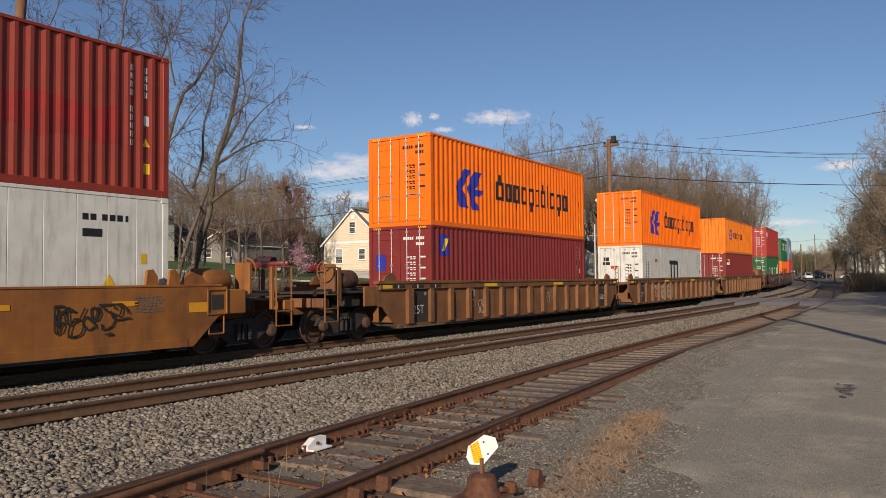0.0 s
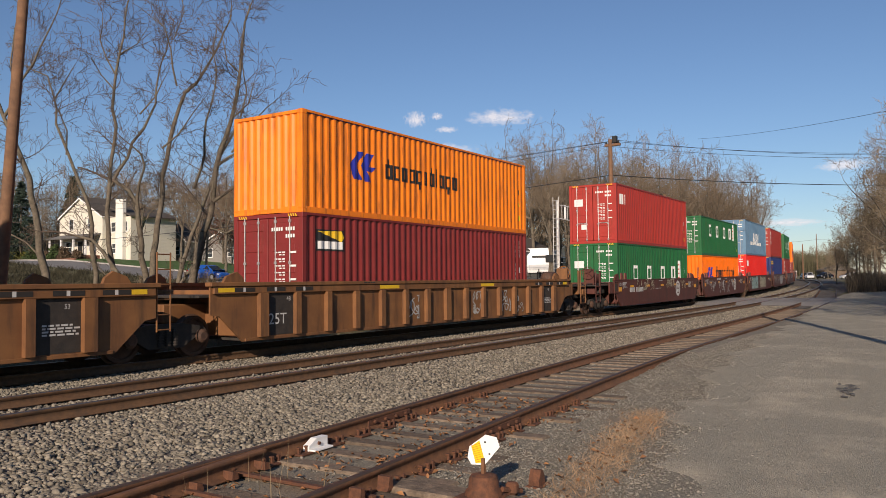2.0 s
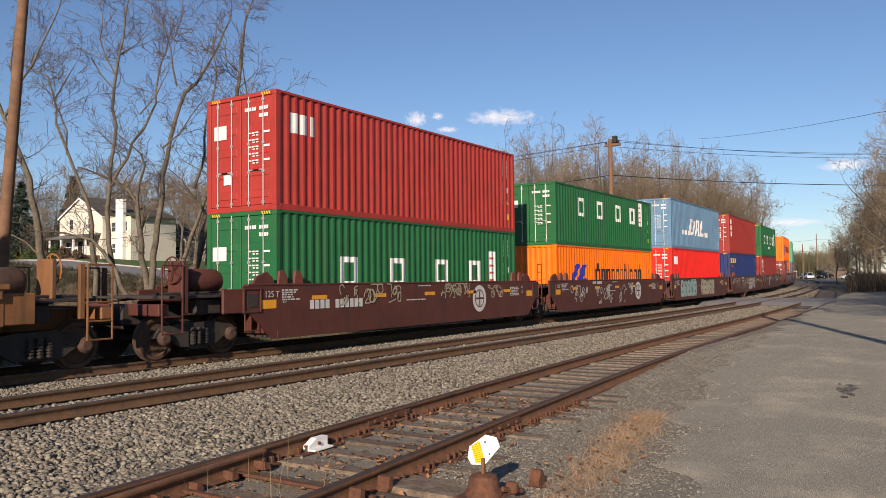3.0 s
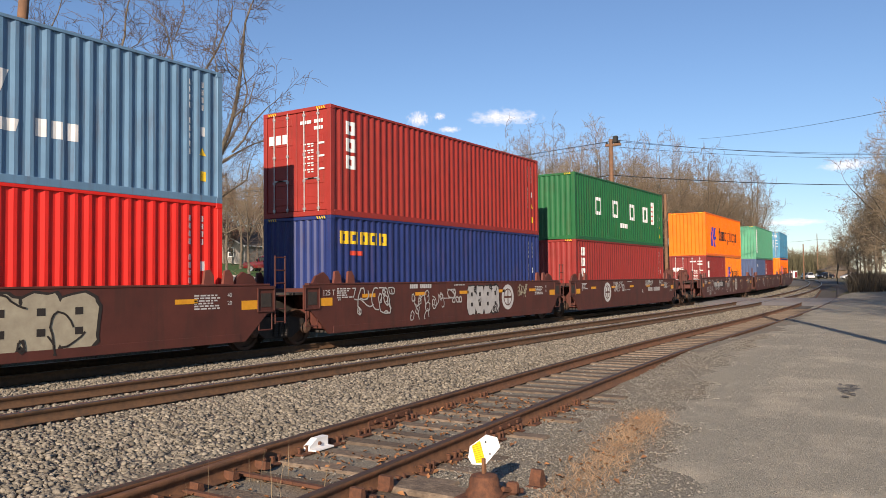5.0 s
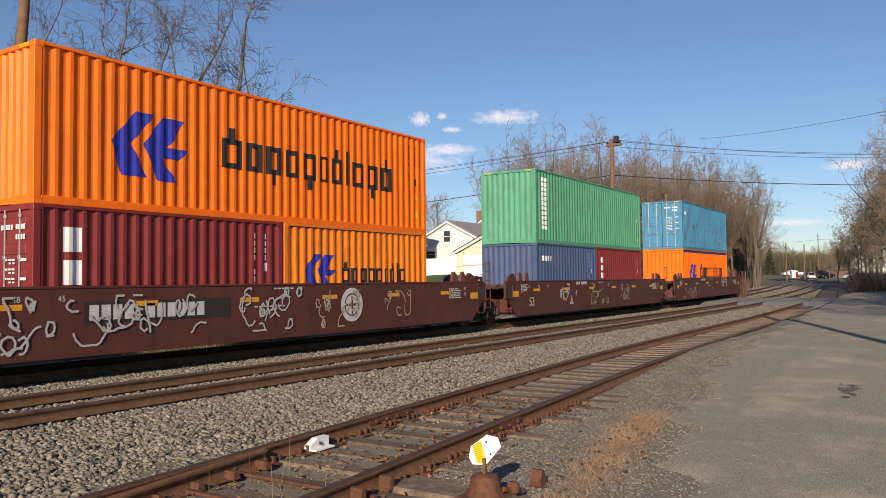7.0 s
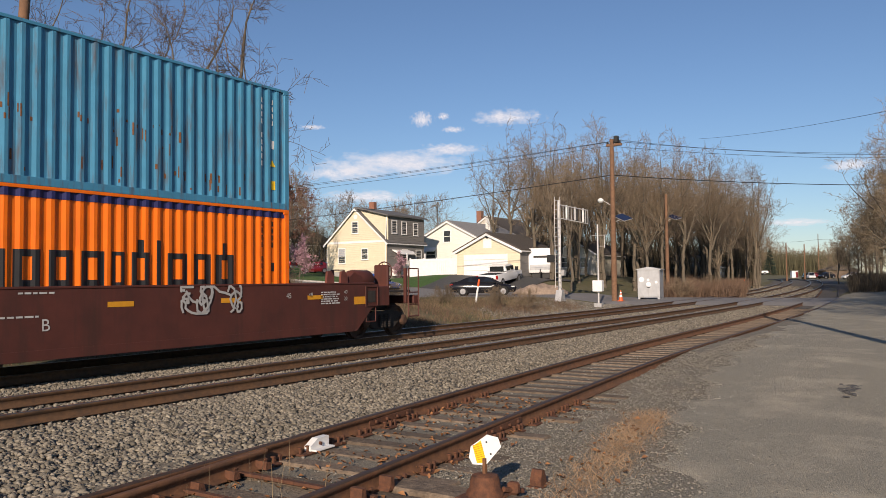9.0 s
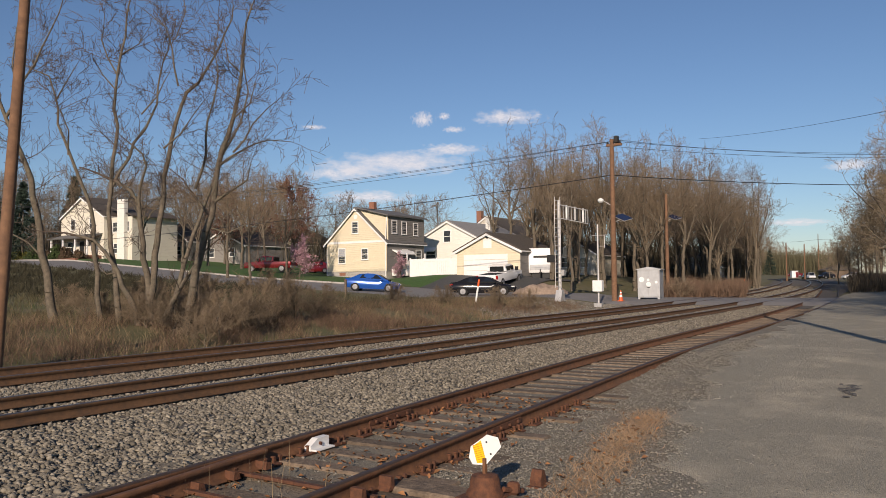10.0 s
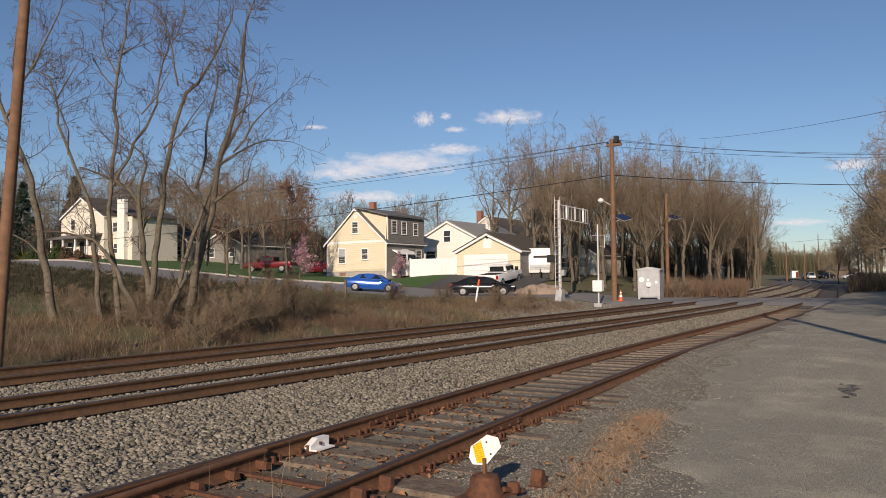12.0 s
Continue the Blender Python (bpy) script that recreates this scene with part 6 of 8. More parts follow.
for i, (x, y, r, h, k) in enumerate(((62.6, 110.6, 1.5, 1.7, 0), (62.9, 113.4, 1.6, 1.5, 1), (62.4, 107.6, 0.9, 1.1, 2), (62.5, 105.4, 1.3, 1.9, 0), (62.3, 102.6, 1.2, 1.6, 2), (62.6, 100.0, 1.0, 1.2, 2), (63.0, 116.5, 1.5, 1.3, 1))):
    leafy_shrub(x, y, r, h, *(((0.06, 0.09, 0.025), (0.03, 0.05, 0.014), "rounded green shrub before the porch house"), ((0.17, 0.16, 0.035), (0.09, 0.095, 0.02), "yellow-green hedge shrub beside the lawn"), ((0.13, 0.085, 0.05), (0.07, 0.05, 0.03), "brown leafless-looking shrub before the porch house"))[k], 30 + i)
blades("thicket", 34000, lambda r, n: (lambda brg, d: np.stack([d * (0.84 + (brg - 784) / 1383 * 0.543), d * (0.543 - (brg - 784) / 1383 * 0.84)], 1))(np.where(r.uniform(0, 1, n) < 0.62, r.uniform(960, 1335, n), r.uniform(-60, 575, n)), r.uniform(118, 158, n)), 2.0, 8.5, 0.035, mat("wood_depth", (0.10, 0.082, 0.052), (0.06, 0.052, 0.034), scale=1, rough=0.95, bump=0, island=0.35), 14, "brown saplings deep in the wood", 0.14)
blades("far_woods", 26000, lambda r, n: (lambda brg, d: np.stack([d * (0.84 + (brg - 784) / 1383 * 0.543), d * (0.543 - (brg - 784) / 1383 * 0.84)], 1))(r.uniform(1325, 1500, n), r.uniform(262, 330, n)), 3.0, 9.5, 0.05, mat("far_thicket", (0.12, 0.105, 0.06), (0.075, 0.075, 0.042), scale=1, rough=0.95, bump=0, island=0.3), 8, "brown and green woods far down the line", 0.12)
blades("dead_grass", 3600, lambda r, n: (lambda t: np.stack([5.4 + t * 4.6 + r.normal(0, 0.22, n), 2.55 + t * 0.75 + r.normal(0, 0.13, n)], 1))(r.uniform(0, 1, n) ** 0.8), 0.03, 0.09, 0.003, mat("straw", (0.42, 0.28, 0.165), (0.29, 0.19, 0.115), scale=2, rough=0.9, bump=0, island=0.3), 6, "dead straw on the gravel shoulder", 1.6, 0.0, 0.008)
blades("tall_stalks", 16, lambda r, n: np.stack([r.uniform(3.9, 5.2, n), r.uniform(4.3, 5.6, n)], 1), 0.25, 0.55, 0.0035, M_DRY, 7, "a few tall dry stalks between the rails", 0.2)

# ---------------------------------------------------------------- poles, wires, signal
M_POLE = mat("creosoted_pole", (0.215, 0.118, 0.066), (0.135, 0.075, 0.046), scale=5, rough=0.9, bump=0.4, stain=(0.10, 0.06, 0.04), sscale=0.8, samt=0.7)
M_WIRE = mat("black_cable", (0.02, 0.02, 0.022), scale=3, rough=0.6, bump=0)
M_ALU = mat("aluminium", (0.56, 0.55, 0.53), (0.44, 0.43, 0.42), scale=6, rough=0.5, metal=0.5, bump=0.05)
M_GLASSP = mat("solar_cells", (0.02, 0.03, 0.07), scale=6, rough=0.15, bump=0)
M_WHITE = mat("white_paint", (0.78, 0.78, 0.76), (0.68, 0.68, 0.66), scale=4, rough=0.6, bump=0.05)
M_BLK = mat("black_paint", (0.02, 0.02, 0.02), scale=4, rough=0.6, bump=0.05)
M_GREYBOX = mat("grey_cabinet_paint", (0.42, 0.43, 0.44), (0.34, 0.35, 0.36), scale=3, rough=0.55, metal=0.2, bump=0.05, stain=(0.5, 0.5, 0.5), sscale=1.2, samt=0.4)
M_ORANGE = mat("orange_plastic", (0.75, 0.12, 0.02), (0.62, 0.09, 0.02), scale=5, rough=0.5, bump=0.05)


def utility_pole(x, y, h, r, label, lean=(0, 0), solar=None, lamp=None):
    z = float(ground_z(x, y)) - 0.2
    p = thing("utility_pole", pose(x, y, z), label, "utility pole", "utility poles")
    part("shaft", Shape().tube((0, 0, 0), (lean[0], lean[1], h), r, r * 0.68, 14), M_POLE, p, smooth=40)
    if solar:
        q = part("solar_panel", Shape().box(-0.34, 0.34, -0.62, 0.62, -0.02, 0.02, 0.005, pose(0.25, -0.66, solar + 0.3, 0, 0, -40) @ pose(0, 0, 0, 20, -15, 0)), M_GLASSP, p, "tilted dark solar panel")
        part("panel_frame", Shape().box(-0.37, 0.37, -0.65, 0.65, -0.05, -0.022, 0, pose(0.25, -0.66, solar + 0.3, 0, 0, -40) @ pose(0, 0, 0, 20, -15, 0)), M_ALU, q)
        part("panel_arm", Shape().tube((0, 0, solar - 0.1), (0.22, -0.6, solar + 0.22), 0.03), M_ALU, q)
    if lamp:
        part("lamp_arm", Shape().tube((0, 0.05, lamp - 0.5), (-0.25, 0.75, lamp), 0.025), M_ALU, p)
        part("lamp_head", Shape().lathe([(0.05, 0.1), (0.2, 0.0), (0.22, -0.1), (0.12, -0.22)], pose(-0.25, 0.8, lamp), 14), M_WHITE, p)
    return p


up = utility_pole(52.75, 19.87, 11.75, 0.21, "tall brown wooden utility pole with a solar panel", solar=5.9, lamp=7.5)
part("crossarm", Shape().box(-0.1, 0.1, -0.75, 0.4, 11.25, 11.42, 0.01), M_POLE, up)
for yy in (-0.6, -0.1, 0.3):
    part("insulator", Shape().lathe([(0.05, 0), (0.09, 0.05), (0.05, 0.12), (0.07, 0.18)], pose(0, yy, 11.42), 10), M_BLK, up)
part("pole_box", Shape().box(-0.18, 0.18, -0.5, -0.2, 11.45, 11.95, 0.03), M_BLK, up)
utility_pole(71.7, 21.86, 9.6, 0.19, "brown wooden pole with a tilted solar panel", solar=7.2)
utility_pole(9.75, 18.95, 12.0, 0.155, "leaning brown wooden pole beside the tracks", lean=(0.42, -0.75))
utility_pole(9.6, -3.0, 11.6, 0.2, "wooden utility pole beside the lot")
utility_pole(72.0, -1.5, 11.2, 0.2, "wooden utility pole among roadside trees")
for brg, d, h in ((1389, 150, 7.5), (1421, 170, 8.0), (1446, 260, 14.5)):
    x, y = view_place(brg, d)
    utility_pole(x, y, h, 0.16, "distant wooden pole beside the line")


def cable(a, b, sag, r=0.012):
    s = Shape()
    n = 14
    pts = []
    for i in range(n + 1):
        t = i / n
        pts.append((a[0] + (b[0] - a[0]) * t, a[1] + (b[1] - a[1]) * t, a[2] + (b[2] - a[2]) * t - sag * 4 * t * (1 - t)))
    s.pipe(pts, r, 5)
    ob = part("overhead_cable", s, M_WIRE)
    return tagged(ob, "thin black overhead cable between poles", "cable", "overhead cables")


zt = float(ground_z(52.75, 19.87)) - 0.2
far_l, far_r = (50, 110), (72, -1.5)
for dz, y0_, zl, zr, sg, rr in ((11.62, -0.6, 11.8, 11.0, 1.5, 0.014), (11.62, -0.1, 11.9, 11.15, 1.4, 0.014), (11.3, 0.3, 10.6, 10.7, 1.2, 0.014), (9.2, 0.0, 6.3, 8.55, 0.9, 0.028)):
    cable((52.75, 19.87 + y0_, zt + dz), (far_l[0], far_l[1], zl), sg, rr)
    cable((52.75, 19.87 + y0_, zt + dz), (far_r[0], far_r[1], zr), sg * 0.35, rr)
cable((*view_place(1240, 80), 15.9), (*view_place(1800, 34), 9.9), 0.4, 0.012)
cable((*view_place(1446, 260), 14.0), (*view_place(1340, 240), 12.5), 0.5, 0.03)
cable((*view_place(1446, 260), 14.0), (*view_place(1560, 200), 12.0), 0.5, 0.03)

# signal mast with a bracket arm of heads that face up the line
sx, sy = view_place(988, 52)
sz = float(ground_z(sx, sy))
sig = thing("signal_mast", pose(sx, sy, sz, 0, 0, 0), "silver railway signal mast with a ladder and a bracket arm", "signal")
part("base", Shape().prism([(-0.4, 0.0), (0.4, 0.0), (0.4, 0.06), (0.14, 0.75), (-0.14, 0.75), (-0.4, 0.06)], -0.22, 0.22), M_ALU, sig)
part("mast", Shape().tube((0, 0, 0.3), (0, 0, 6.75), 0.12, 0.11, 12), M_ALU, sig, smooth=40)
la = Shape()
for sg in (-1, 1):
    la.tube((-0.25, 0.2 * sg, 0.9), (-0.25, 0.2 * sg, 6.95), 0.022, n=6)
for k in range(20):
    la.tube((-0.25, -0.2, 1.0 + 0.3 * k), (-0.25, 0.2, 1.0 + 0.3 * k), 0.016, n=5)
part("ladder", la, M_ALU, sig)
ar = Shape()
for dz in (5.55, 6.45):
    for xx in (-0.2, 0.2):
        ar.tube((xx, 0, dz), (xx + 1.5, -1.35, dz - 0.35), 0.03, n=6)
for k in range(6):
    t = k / 5
    for xx in (-0.2, 0.2):
        ar.tube((xx + 1.5 * t, -1.35 * t, 5.55 - 0.35 * t), (xx + 1.5 * t, -1.35 * t, 6.5 - 0.35 * t), 0.02, n=5)
part("bracket_arm", ar, M_ALU, sig)
for k in range(3):
    hd = part("signal_head", Shape().box(-0.08, 0.08, -0.055, 0.055, -0.46, 0.46, 0.03, pose(0.4 + 0.45 * k, -0.38 - 0.4 * k, 5.95 - 0.1 * k)), M_WHITE, sig)
    part("backboard", Shape().box(0.085, 0.10, -0.19, 0.19, -0.5, 0.36, 0.006, pose(0.4 + 0.45 * k, -0.38 - 0.4 * k, 5.95 - 0.1 * k)), M_BLK, hd)
    for q in (-0.28, 0.0, 0.28):
        part("lens_hood", Shape().tube((0.5 + 0.45 * k, -0.38 - 0.4 * k, 5.95 - 0.1 * k + q), (0.72 + 0.45 * k, -0.38 - 0.4 * k, 5.95 - 0.1 * k + q), 0.09, n=10), M_BLK, hd)
part("junction_box", Shape().box(-0.15, 0.15, -0.35, -0.12, 1.7, 2.1, 0.02), M_ALU, sig)
lo = part("lower_head", Shape().box(-0.1, 0.14, 0.25, 0.9, 2.6, 3.1, 0.04), M_BLK, sig)

px_, py_ = view_place(1056, 50)
mast = thing("equipment_post", pose(px_, py_, float(ground_z(px_, py_))), "slim silver post with a white equipment box", "post")
part("pole", Shape().tube((0, 0, 0), (0, 0, 5.3), 0.07, 0.055, 10), M_ALU, mast, smooth=40)
part("base", Shape().box(-0.2, 0.2, -0.25, 0.25, 0, 0.28, 0.02), M_ALU, mast)
part("box", Shape().box(-0.28, 0.1, -0.32, 0.32, 1.0, 1.72, 0.03), M_WHITE, mast)
part("bracket", Shape().tube((0, -0.65, 4.6), (0, 0.4, 4.6), 0.02).tube((0, -0.45, 3.8), (0, -0.45, 4.6), 0.02).tube((0, 0, 3.9), (0, -0.5, 3.9), 0.018), M_ALU, mast)

cxx_, cyy_ = view_place(1148, 58)
cab = thing("equipment_cabinet", pose(cxx_, cyy_, float(street_z(cxx_, cyy_)) - 0.02, 0, 0, 8), "grey metal railway equipment cabinet with pale patches", "cabinet")
part("body", Shape().box(-0.8, 0.8, -0.8, 0.8, 0.12, 2.15, 0.02), M_GREYBOX, cab)
part("roof", Shape().prism([(-0.9, 2.15), (0.9, 2.15), (0.9, 2.2), (0, 2.38), (-0.9, 2.2)], -0.86, 0.86, pose(0, 0, 0, 0, 0, 90)), M_GREYBOX, cab)
for sg in (-1, 1):
    part("foot", Shape().box(-0.8, 0.8, sg * 0.7 - 0.08, sg * 0.7 + 0.08, 0, 0.13, 0.01), M_GREYBOX, cab)
    part("door", Shape().box(-0.825, -0.802, min(0.02 * sg, 0.74 * sg), max(0.02 * sg, 0.74 * sg), 0.2, 2.05, 0.006), M_GREYBOX, cab)
for yy, zz, ww, hh in ((0.5, 1.45, 0.2, 0.3), (0.0, 1.1, 0.18, 0.2), (-0.55, 1.25, 0.1, 0.28), (0.02, 1.42, 0.1, 0.08)):
    part("patch", Shape().lathe([(ww, 0), (ww * 0.98, 0.004)], pose(-0.826, yy, zz, 0, -90, 0), 12), M_WHITE, cab)
part("hasp", Shape().box(-0.85, -0.825, -0.1, 0.1, 0.85, 0.9), M_BLK, cab)

kx, ky = view_place(1095, 54)
cone = thing("traffic_cone", pose(kx, ky, float(street_z(kx, ky)) - 0.01), "orange traffic cone with white bands", "traffic cone")
part("base", Shape().box(-0.2, 0.2, -0.2, 0.2, 0, 0.04, 0.01), M_ORANGE, cone)
part("body", Shape().lathe([(0.15, 0.04), (0.03, 0.75)], Matrix(), 14), M_ORANGE, cone, smooth=40)
part("band", Shape().lathe([(0.113, 0.28), (0.085, 0.45)], Matrix(), 14), M_WHITE, cone)
part("band", Shape().lathe([(0.07, 0.54), (0.053, 0.64)], Matrix(), 14), M_WHITE, cone)

for brg, d, hh, lean in ((838, 48, 1.55, 9), (1312, 92, 1.4, 4)):
    ox, oy = view_place(brg, d)
    mk = thing("marker_post", pose(ox, oy, float(ground_z(ox, oy)) - 0.1, 0, lean * 0.3, 0) @ pose(0, 0, 0, lean, 0, 0), "leaning white marker post with an orange top", "marker post", "marker posts")
    part("post", Shape().tube((0, 0, 0), (0, 0, hh * 0.72), 0.06, n=10), M_WHITE, mk)
    part("top", Shape().lathe([(0.065, 0), (0.065, hh * 0.26), (0.04, hh * 0.29)], pose(0, 0, hh * 0.72), 10), M_ORANGE, mk)
gx, gy = view_place(609, 60)
gp = thing("wooden_post", pose(gx, gy, float(ground_z(gx, gy)) - 0.1), "weathered wooden guide post in the grass", "post")
part("post", Shape().box(-0.07, 0.07, -0.07, 0.07, 0, 1.3, 0.015), m_tie, gp)
# ---------------------------------------------------------------- houses
def siding(name, c):
    """Lapped boards: thin shadow lines every 20 cm."""
    m = mat(name, c, tuple(v * 0.93 for v in c), scale=1.5, rough=0.7, bump=0.0)
    nt = m.node_tree
    nd, ln = nt.nodes, nt.links.new
    tc = [n for n in nd if n.type == "TEX_COORD"][0]
    wv = nd.new("ShaderNodeTexWave")
    wv.wave_type, wv.bands_direction, wv.wave_profile = "BANDS", "Z", "SAW"
    wv.inputs["Scale"].default_value, wv.inputs["Distortion"].default_value = 1.5, 0.0
    ln(tc.outputs["Object"], wv.inputs["Vector"])
    bp = nd.new("ShaderNodeBump")
    bp.inputs["Strength"].default_value, bp.inputs["Distance"].default_value = 1.0, 0.035
    ln(wv.outputs["Fac"], bp.inputs["Height"])
    ln(bp.outputs[0], nd["Principled BSDF"].inputs["Normal"])
    return m


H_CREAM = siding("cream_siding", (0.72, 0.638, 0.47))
# Much darker than the cream; also on the cream buildings' right side walls.
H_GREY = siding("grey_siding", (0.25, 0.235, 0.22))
H_WHITE = siding("white_siding", (0.80, 0.78, 0.72))
H_PALE = siding("pale_siding", (0.70, 0.66, 0.56))
H_SHINGLE = mat("grey_shingles", (0.15, 0.145, 0.14), (0.10, 0.097, 0.095), scale=9, rough=0.9, bump=0.3, stain=(0.20, 0.19, 0.17), sscale=0.8, samt=0.5)
H_DSHING = mat("brown_shingles", (0.10, 0.085, 0.07), (0.065, 0.055, 0.048), scale=9, rough=0.9, bump=0.3)
H_BRICK = mat("chimney_brick", (0.30, 0.14, 0.09), (0.20, 0.09, 0.06), scale=12, rough=0.9, bump=0.3)
H_CONC = mat("concrete", (0.42, 0.40, 0.36), (0.32, 0.30, 0.28), scale=5, rough=0.9, bump=0.2, stain=(0.25, 0.23, 0.2), sscale=0.7, samt=0.6)
H_TRIM = mat("white_trim", (0.80, 0.79, 0.76), (0.72, 0.71, 0.69), scale=3, rough=0.5, bump=0.02)
G_PANE = mat("window_pane", (0.05, 0.06, 0.07), (0.03, 0.035, 0.04), scale=2, rough=0.05, bump=0, spec=0.8)
G_BLIND = mat("drawn_blind", (0.36, 0.38, 0.40), (0.30, 0.31, 0.33), scale=2, rough=0.3, bump=0)


def window(parent, x, y, z, w, h, axis, out, blind=False, arch=False):
    """A sash window. axis: 'y' on a wall that faces -x, 'x' on one that faces -y; out: its outward side."""
    m = pose(x, y, z) if axis == "y" else pose(x, y, z, 0, 0, 90)
    s = Shape()
    for a, b, c, d in ((-w / 2 - 0.09, w / 2 + 0.09, h, h + 0.09), (-w / 2 - 0.09, w / 2 + 0.09, -0.09, 0), (-w / 2 - 0.09, -w / 2, 0, h), (w / 2, w / 2 + 0.09, 0, h)):
        s.box(-0.05, 0.02, a, b, c, d, 0)
    fr = part("window_frame", s, H_TRIM, parent, at=m)
    for k in range(2):
        part("pane", Shape().box(-0.012, 0.02, -w / 2, w / 2, k * h / 2 + 0.02, (k + 1) * h / 2 - 0.02), G_BLIND if (blind and k == 1) else G_PANE, fr)
    part("sash_bar", Shape().box(-0.03, 0.02, -w / 2, w / 2, h / 2 - 0.03, h / 2 + 0.03), H_TRIM, fr)
    part("sill", Shape().box(-0.10, 0.0, -w / 2 - 0.12, w / 2 + 0.12, -0.13, -0.09), H_TRIM, fr)


def gable_house(name, x, y0, y1, depth, base, eave, ridge, wall, roof, label, category="house", foot=0.0, over=0.3):
    """A house whose gable faces the tracks' start (-x). Places inside it are from (x, middle, base)."""
    ym, w = (y0 + y1) / 2, (y1 - y0)
    h = thing(name, pose(x, ym, base), label, category, "houses along the street")
    part("wall", Shape().prism([(-w / 2, foot), (w / 2, foot), (w / 2, eave), (0, ridge), (-w / 2, eave)], 0, -depth, pose(0, 0, 0, 0, 0, 90)), wall, h)
    part("foundation", Shape().box(0.03, depth, -w / 2 + 0.03, w / 2 - 0.03, -1.2, foot + 0.01), H_CONC, h)
    k = (ridge - eave) / (w / 2)
    for sg in (-1, 1):
        a = [(0, ridge + 0.02), (sg * (w / 2 + over), eave - k * over + 0.02), (sg * (w / 2 + over), eave - k * over + 0.16), (0, ridge + 0.18)]
        ro = part("roof", Shape().prism(a, over, -depth - over, pose(0, 0, 0, 0, 0, 90)), roof, h)
        b = [(0, ridge - 0.2), (sg * (w / 2 + over), eave - k * over - 0.2), (sg * (w / 2 + over), eave - k * over + 0.03), (0, ridge + 0.03)]
        part("rake_board", Shape().prism(b, over + 0.03, over - 0.02, pose(0, 0, 0, 0, 0, 90)), H_TRIM, ro)
        part("gutter", Shape().box(-over, depth + over, sg * (w / 2 + over) - 0.06, sg * (w / 2 + over) + 0.06, eave - k * over - 0.08, eave - k * over + 0.04, 0.02), H_TRIM, ro)
    return h


def clapboards(parent, material, y0, y1, z0, eave, ridge=0.0, m=None, lap=0.2):
    """Lapped boards on a wall that faces -x (or as turned by m), cut to the gable above the eave."""
    mid, half = (y0 + y1) / 2, (y1 - y0) / 2
    z = z0
    while z < max(eave, ridge) - 0.25:
        zt_ = z + lap + 0.012
        ends = [half if q <= eave else half * max(0.0, (ridge - q) / (ridge - eave)) for q in (z, zt_)]
        if min(ends) < 0.1:
            break
        s = Shape().add([(dx, mid + sg * e, q) for e, q, dx in ((ends[0], z, -0.034), (ends[1], zt_, -0.006)) for sg in (-1, 1)] + [(0.0, mid - ends[0], z), (0.0, mid + ends[0], z)], [(0, 1, 3, 2), (0, 4, 5, 1)])
        part("clapboard", s, material, parent, at=m)
        z += lap


# cream house with a grey dormer side
YB = 1.98
yh = gable_house("house", 70.0, 52.95, 61.75, 7.4, YB, 4.1, 8.0, H_CREAM, H_SHINGLE, "cream clapboard house with a grey dormer", foot=0.75)
window(yh, -0.02, -1.3, 2.15, 0.85, 1.15, "y", -1)
window(yh, -0.02, 2.1, 1.75, 0.95, 1.65, "y", -1, True)
window(yh, -0.02, 0.1, 5.2, 0.8, 1.25, "y", -1)
part("band_board", Shape().box(-0.05, 0.0, -4.4, 4.4, 4.0, 4.25), H_TRIM, yh)
clapboards(yh, H_CREAM, -4.36, 4.36, 0.78, 4.1, 8.0)
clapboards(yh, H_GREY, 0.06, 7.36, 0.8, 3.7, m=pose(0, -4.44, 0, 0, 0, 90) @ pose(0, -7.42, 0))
part("gable_vent", Shape().lathe([(0.28, 0), (0.28, 0.05), (0.2, 0.06)], pose(-0.03, 0, 7.05, 0, -90, 0), 14), H_TRIM, yh)
part("cellar_window", Shape().box(-0.0, 0.06, 1.6, 2.5, 0.3, 0.65), H_BRICK, yh)
dm = part("dormer", Shape().prism([(0.3, 3.8), (7.4, 3.8), (7.4, 6.95), (0.3, 6.95)], -4.45, -1.0), H_GREY, yh, "grey clapboard dormer")
clapboards(dm, H_GREY, 0.02, 7.08, 3.9, 7.1, m=pose(0, -4.452, 0, 0, 0, 90) @ pose(0, -7.4, 0))
part("dormer_roof", Shape().prism([(0, 8.05), (-4.75, 6.92), (-4.75, 7.08), (0, 8.21)], 0.25, -7.7, pose(0, 0, 0, 0, 0, 90)), H_SHINGLE, dm)
part("dormer_face", Shape().prism([(-4.44, 4.2), (-4.44, 6.92), (0.0, 7.97)], -0.24, -0.296, pose(0, 0, 0, 0, 0, 90)), H_CREAM, dm)
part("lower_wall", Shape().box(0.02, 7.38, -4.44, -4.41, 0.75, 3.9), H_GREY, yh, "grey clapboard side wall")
for xx, zz in ((1.4, 5.1), (3.3, 5.05), (5.6, 5.0)):
    window(yh, xx, -4.46, zz, 0.85, 1.35, "x", -1)
for xx in (3.4, 6.2):
    window(yh, xx, -4.45, 1.7, 1.0, 1.5, "x", -1)
part("awning", Shape().prism([(-0.9, 2.6), (0, 3.1), (0, 3.2), (-0.75, 3.0), (-1.0, 2.66)], -1.0, -4.2, pose(0, -4.45, 0, 0, 0, 90)), H_TRIM, yh, "curved white door awning")
part("chimney", Shape().box(3.6, 4.2, 0.2, 0.9, 6.9, 9.1, 0.02), H_BRICK, yh)
part("downpipe", Shape().tube((-0.06, -4.3, 0.2), (-0.06, -4.3, 4.0), 0.05, n=8).tube((-0.06, -4.3, 4.0), (0.2, -4.3, 6.9), 0.05, n=8), H_TRIM, yh)
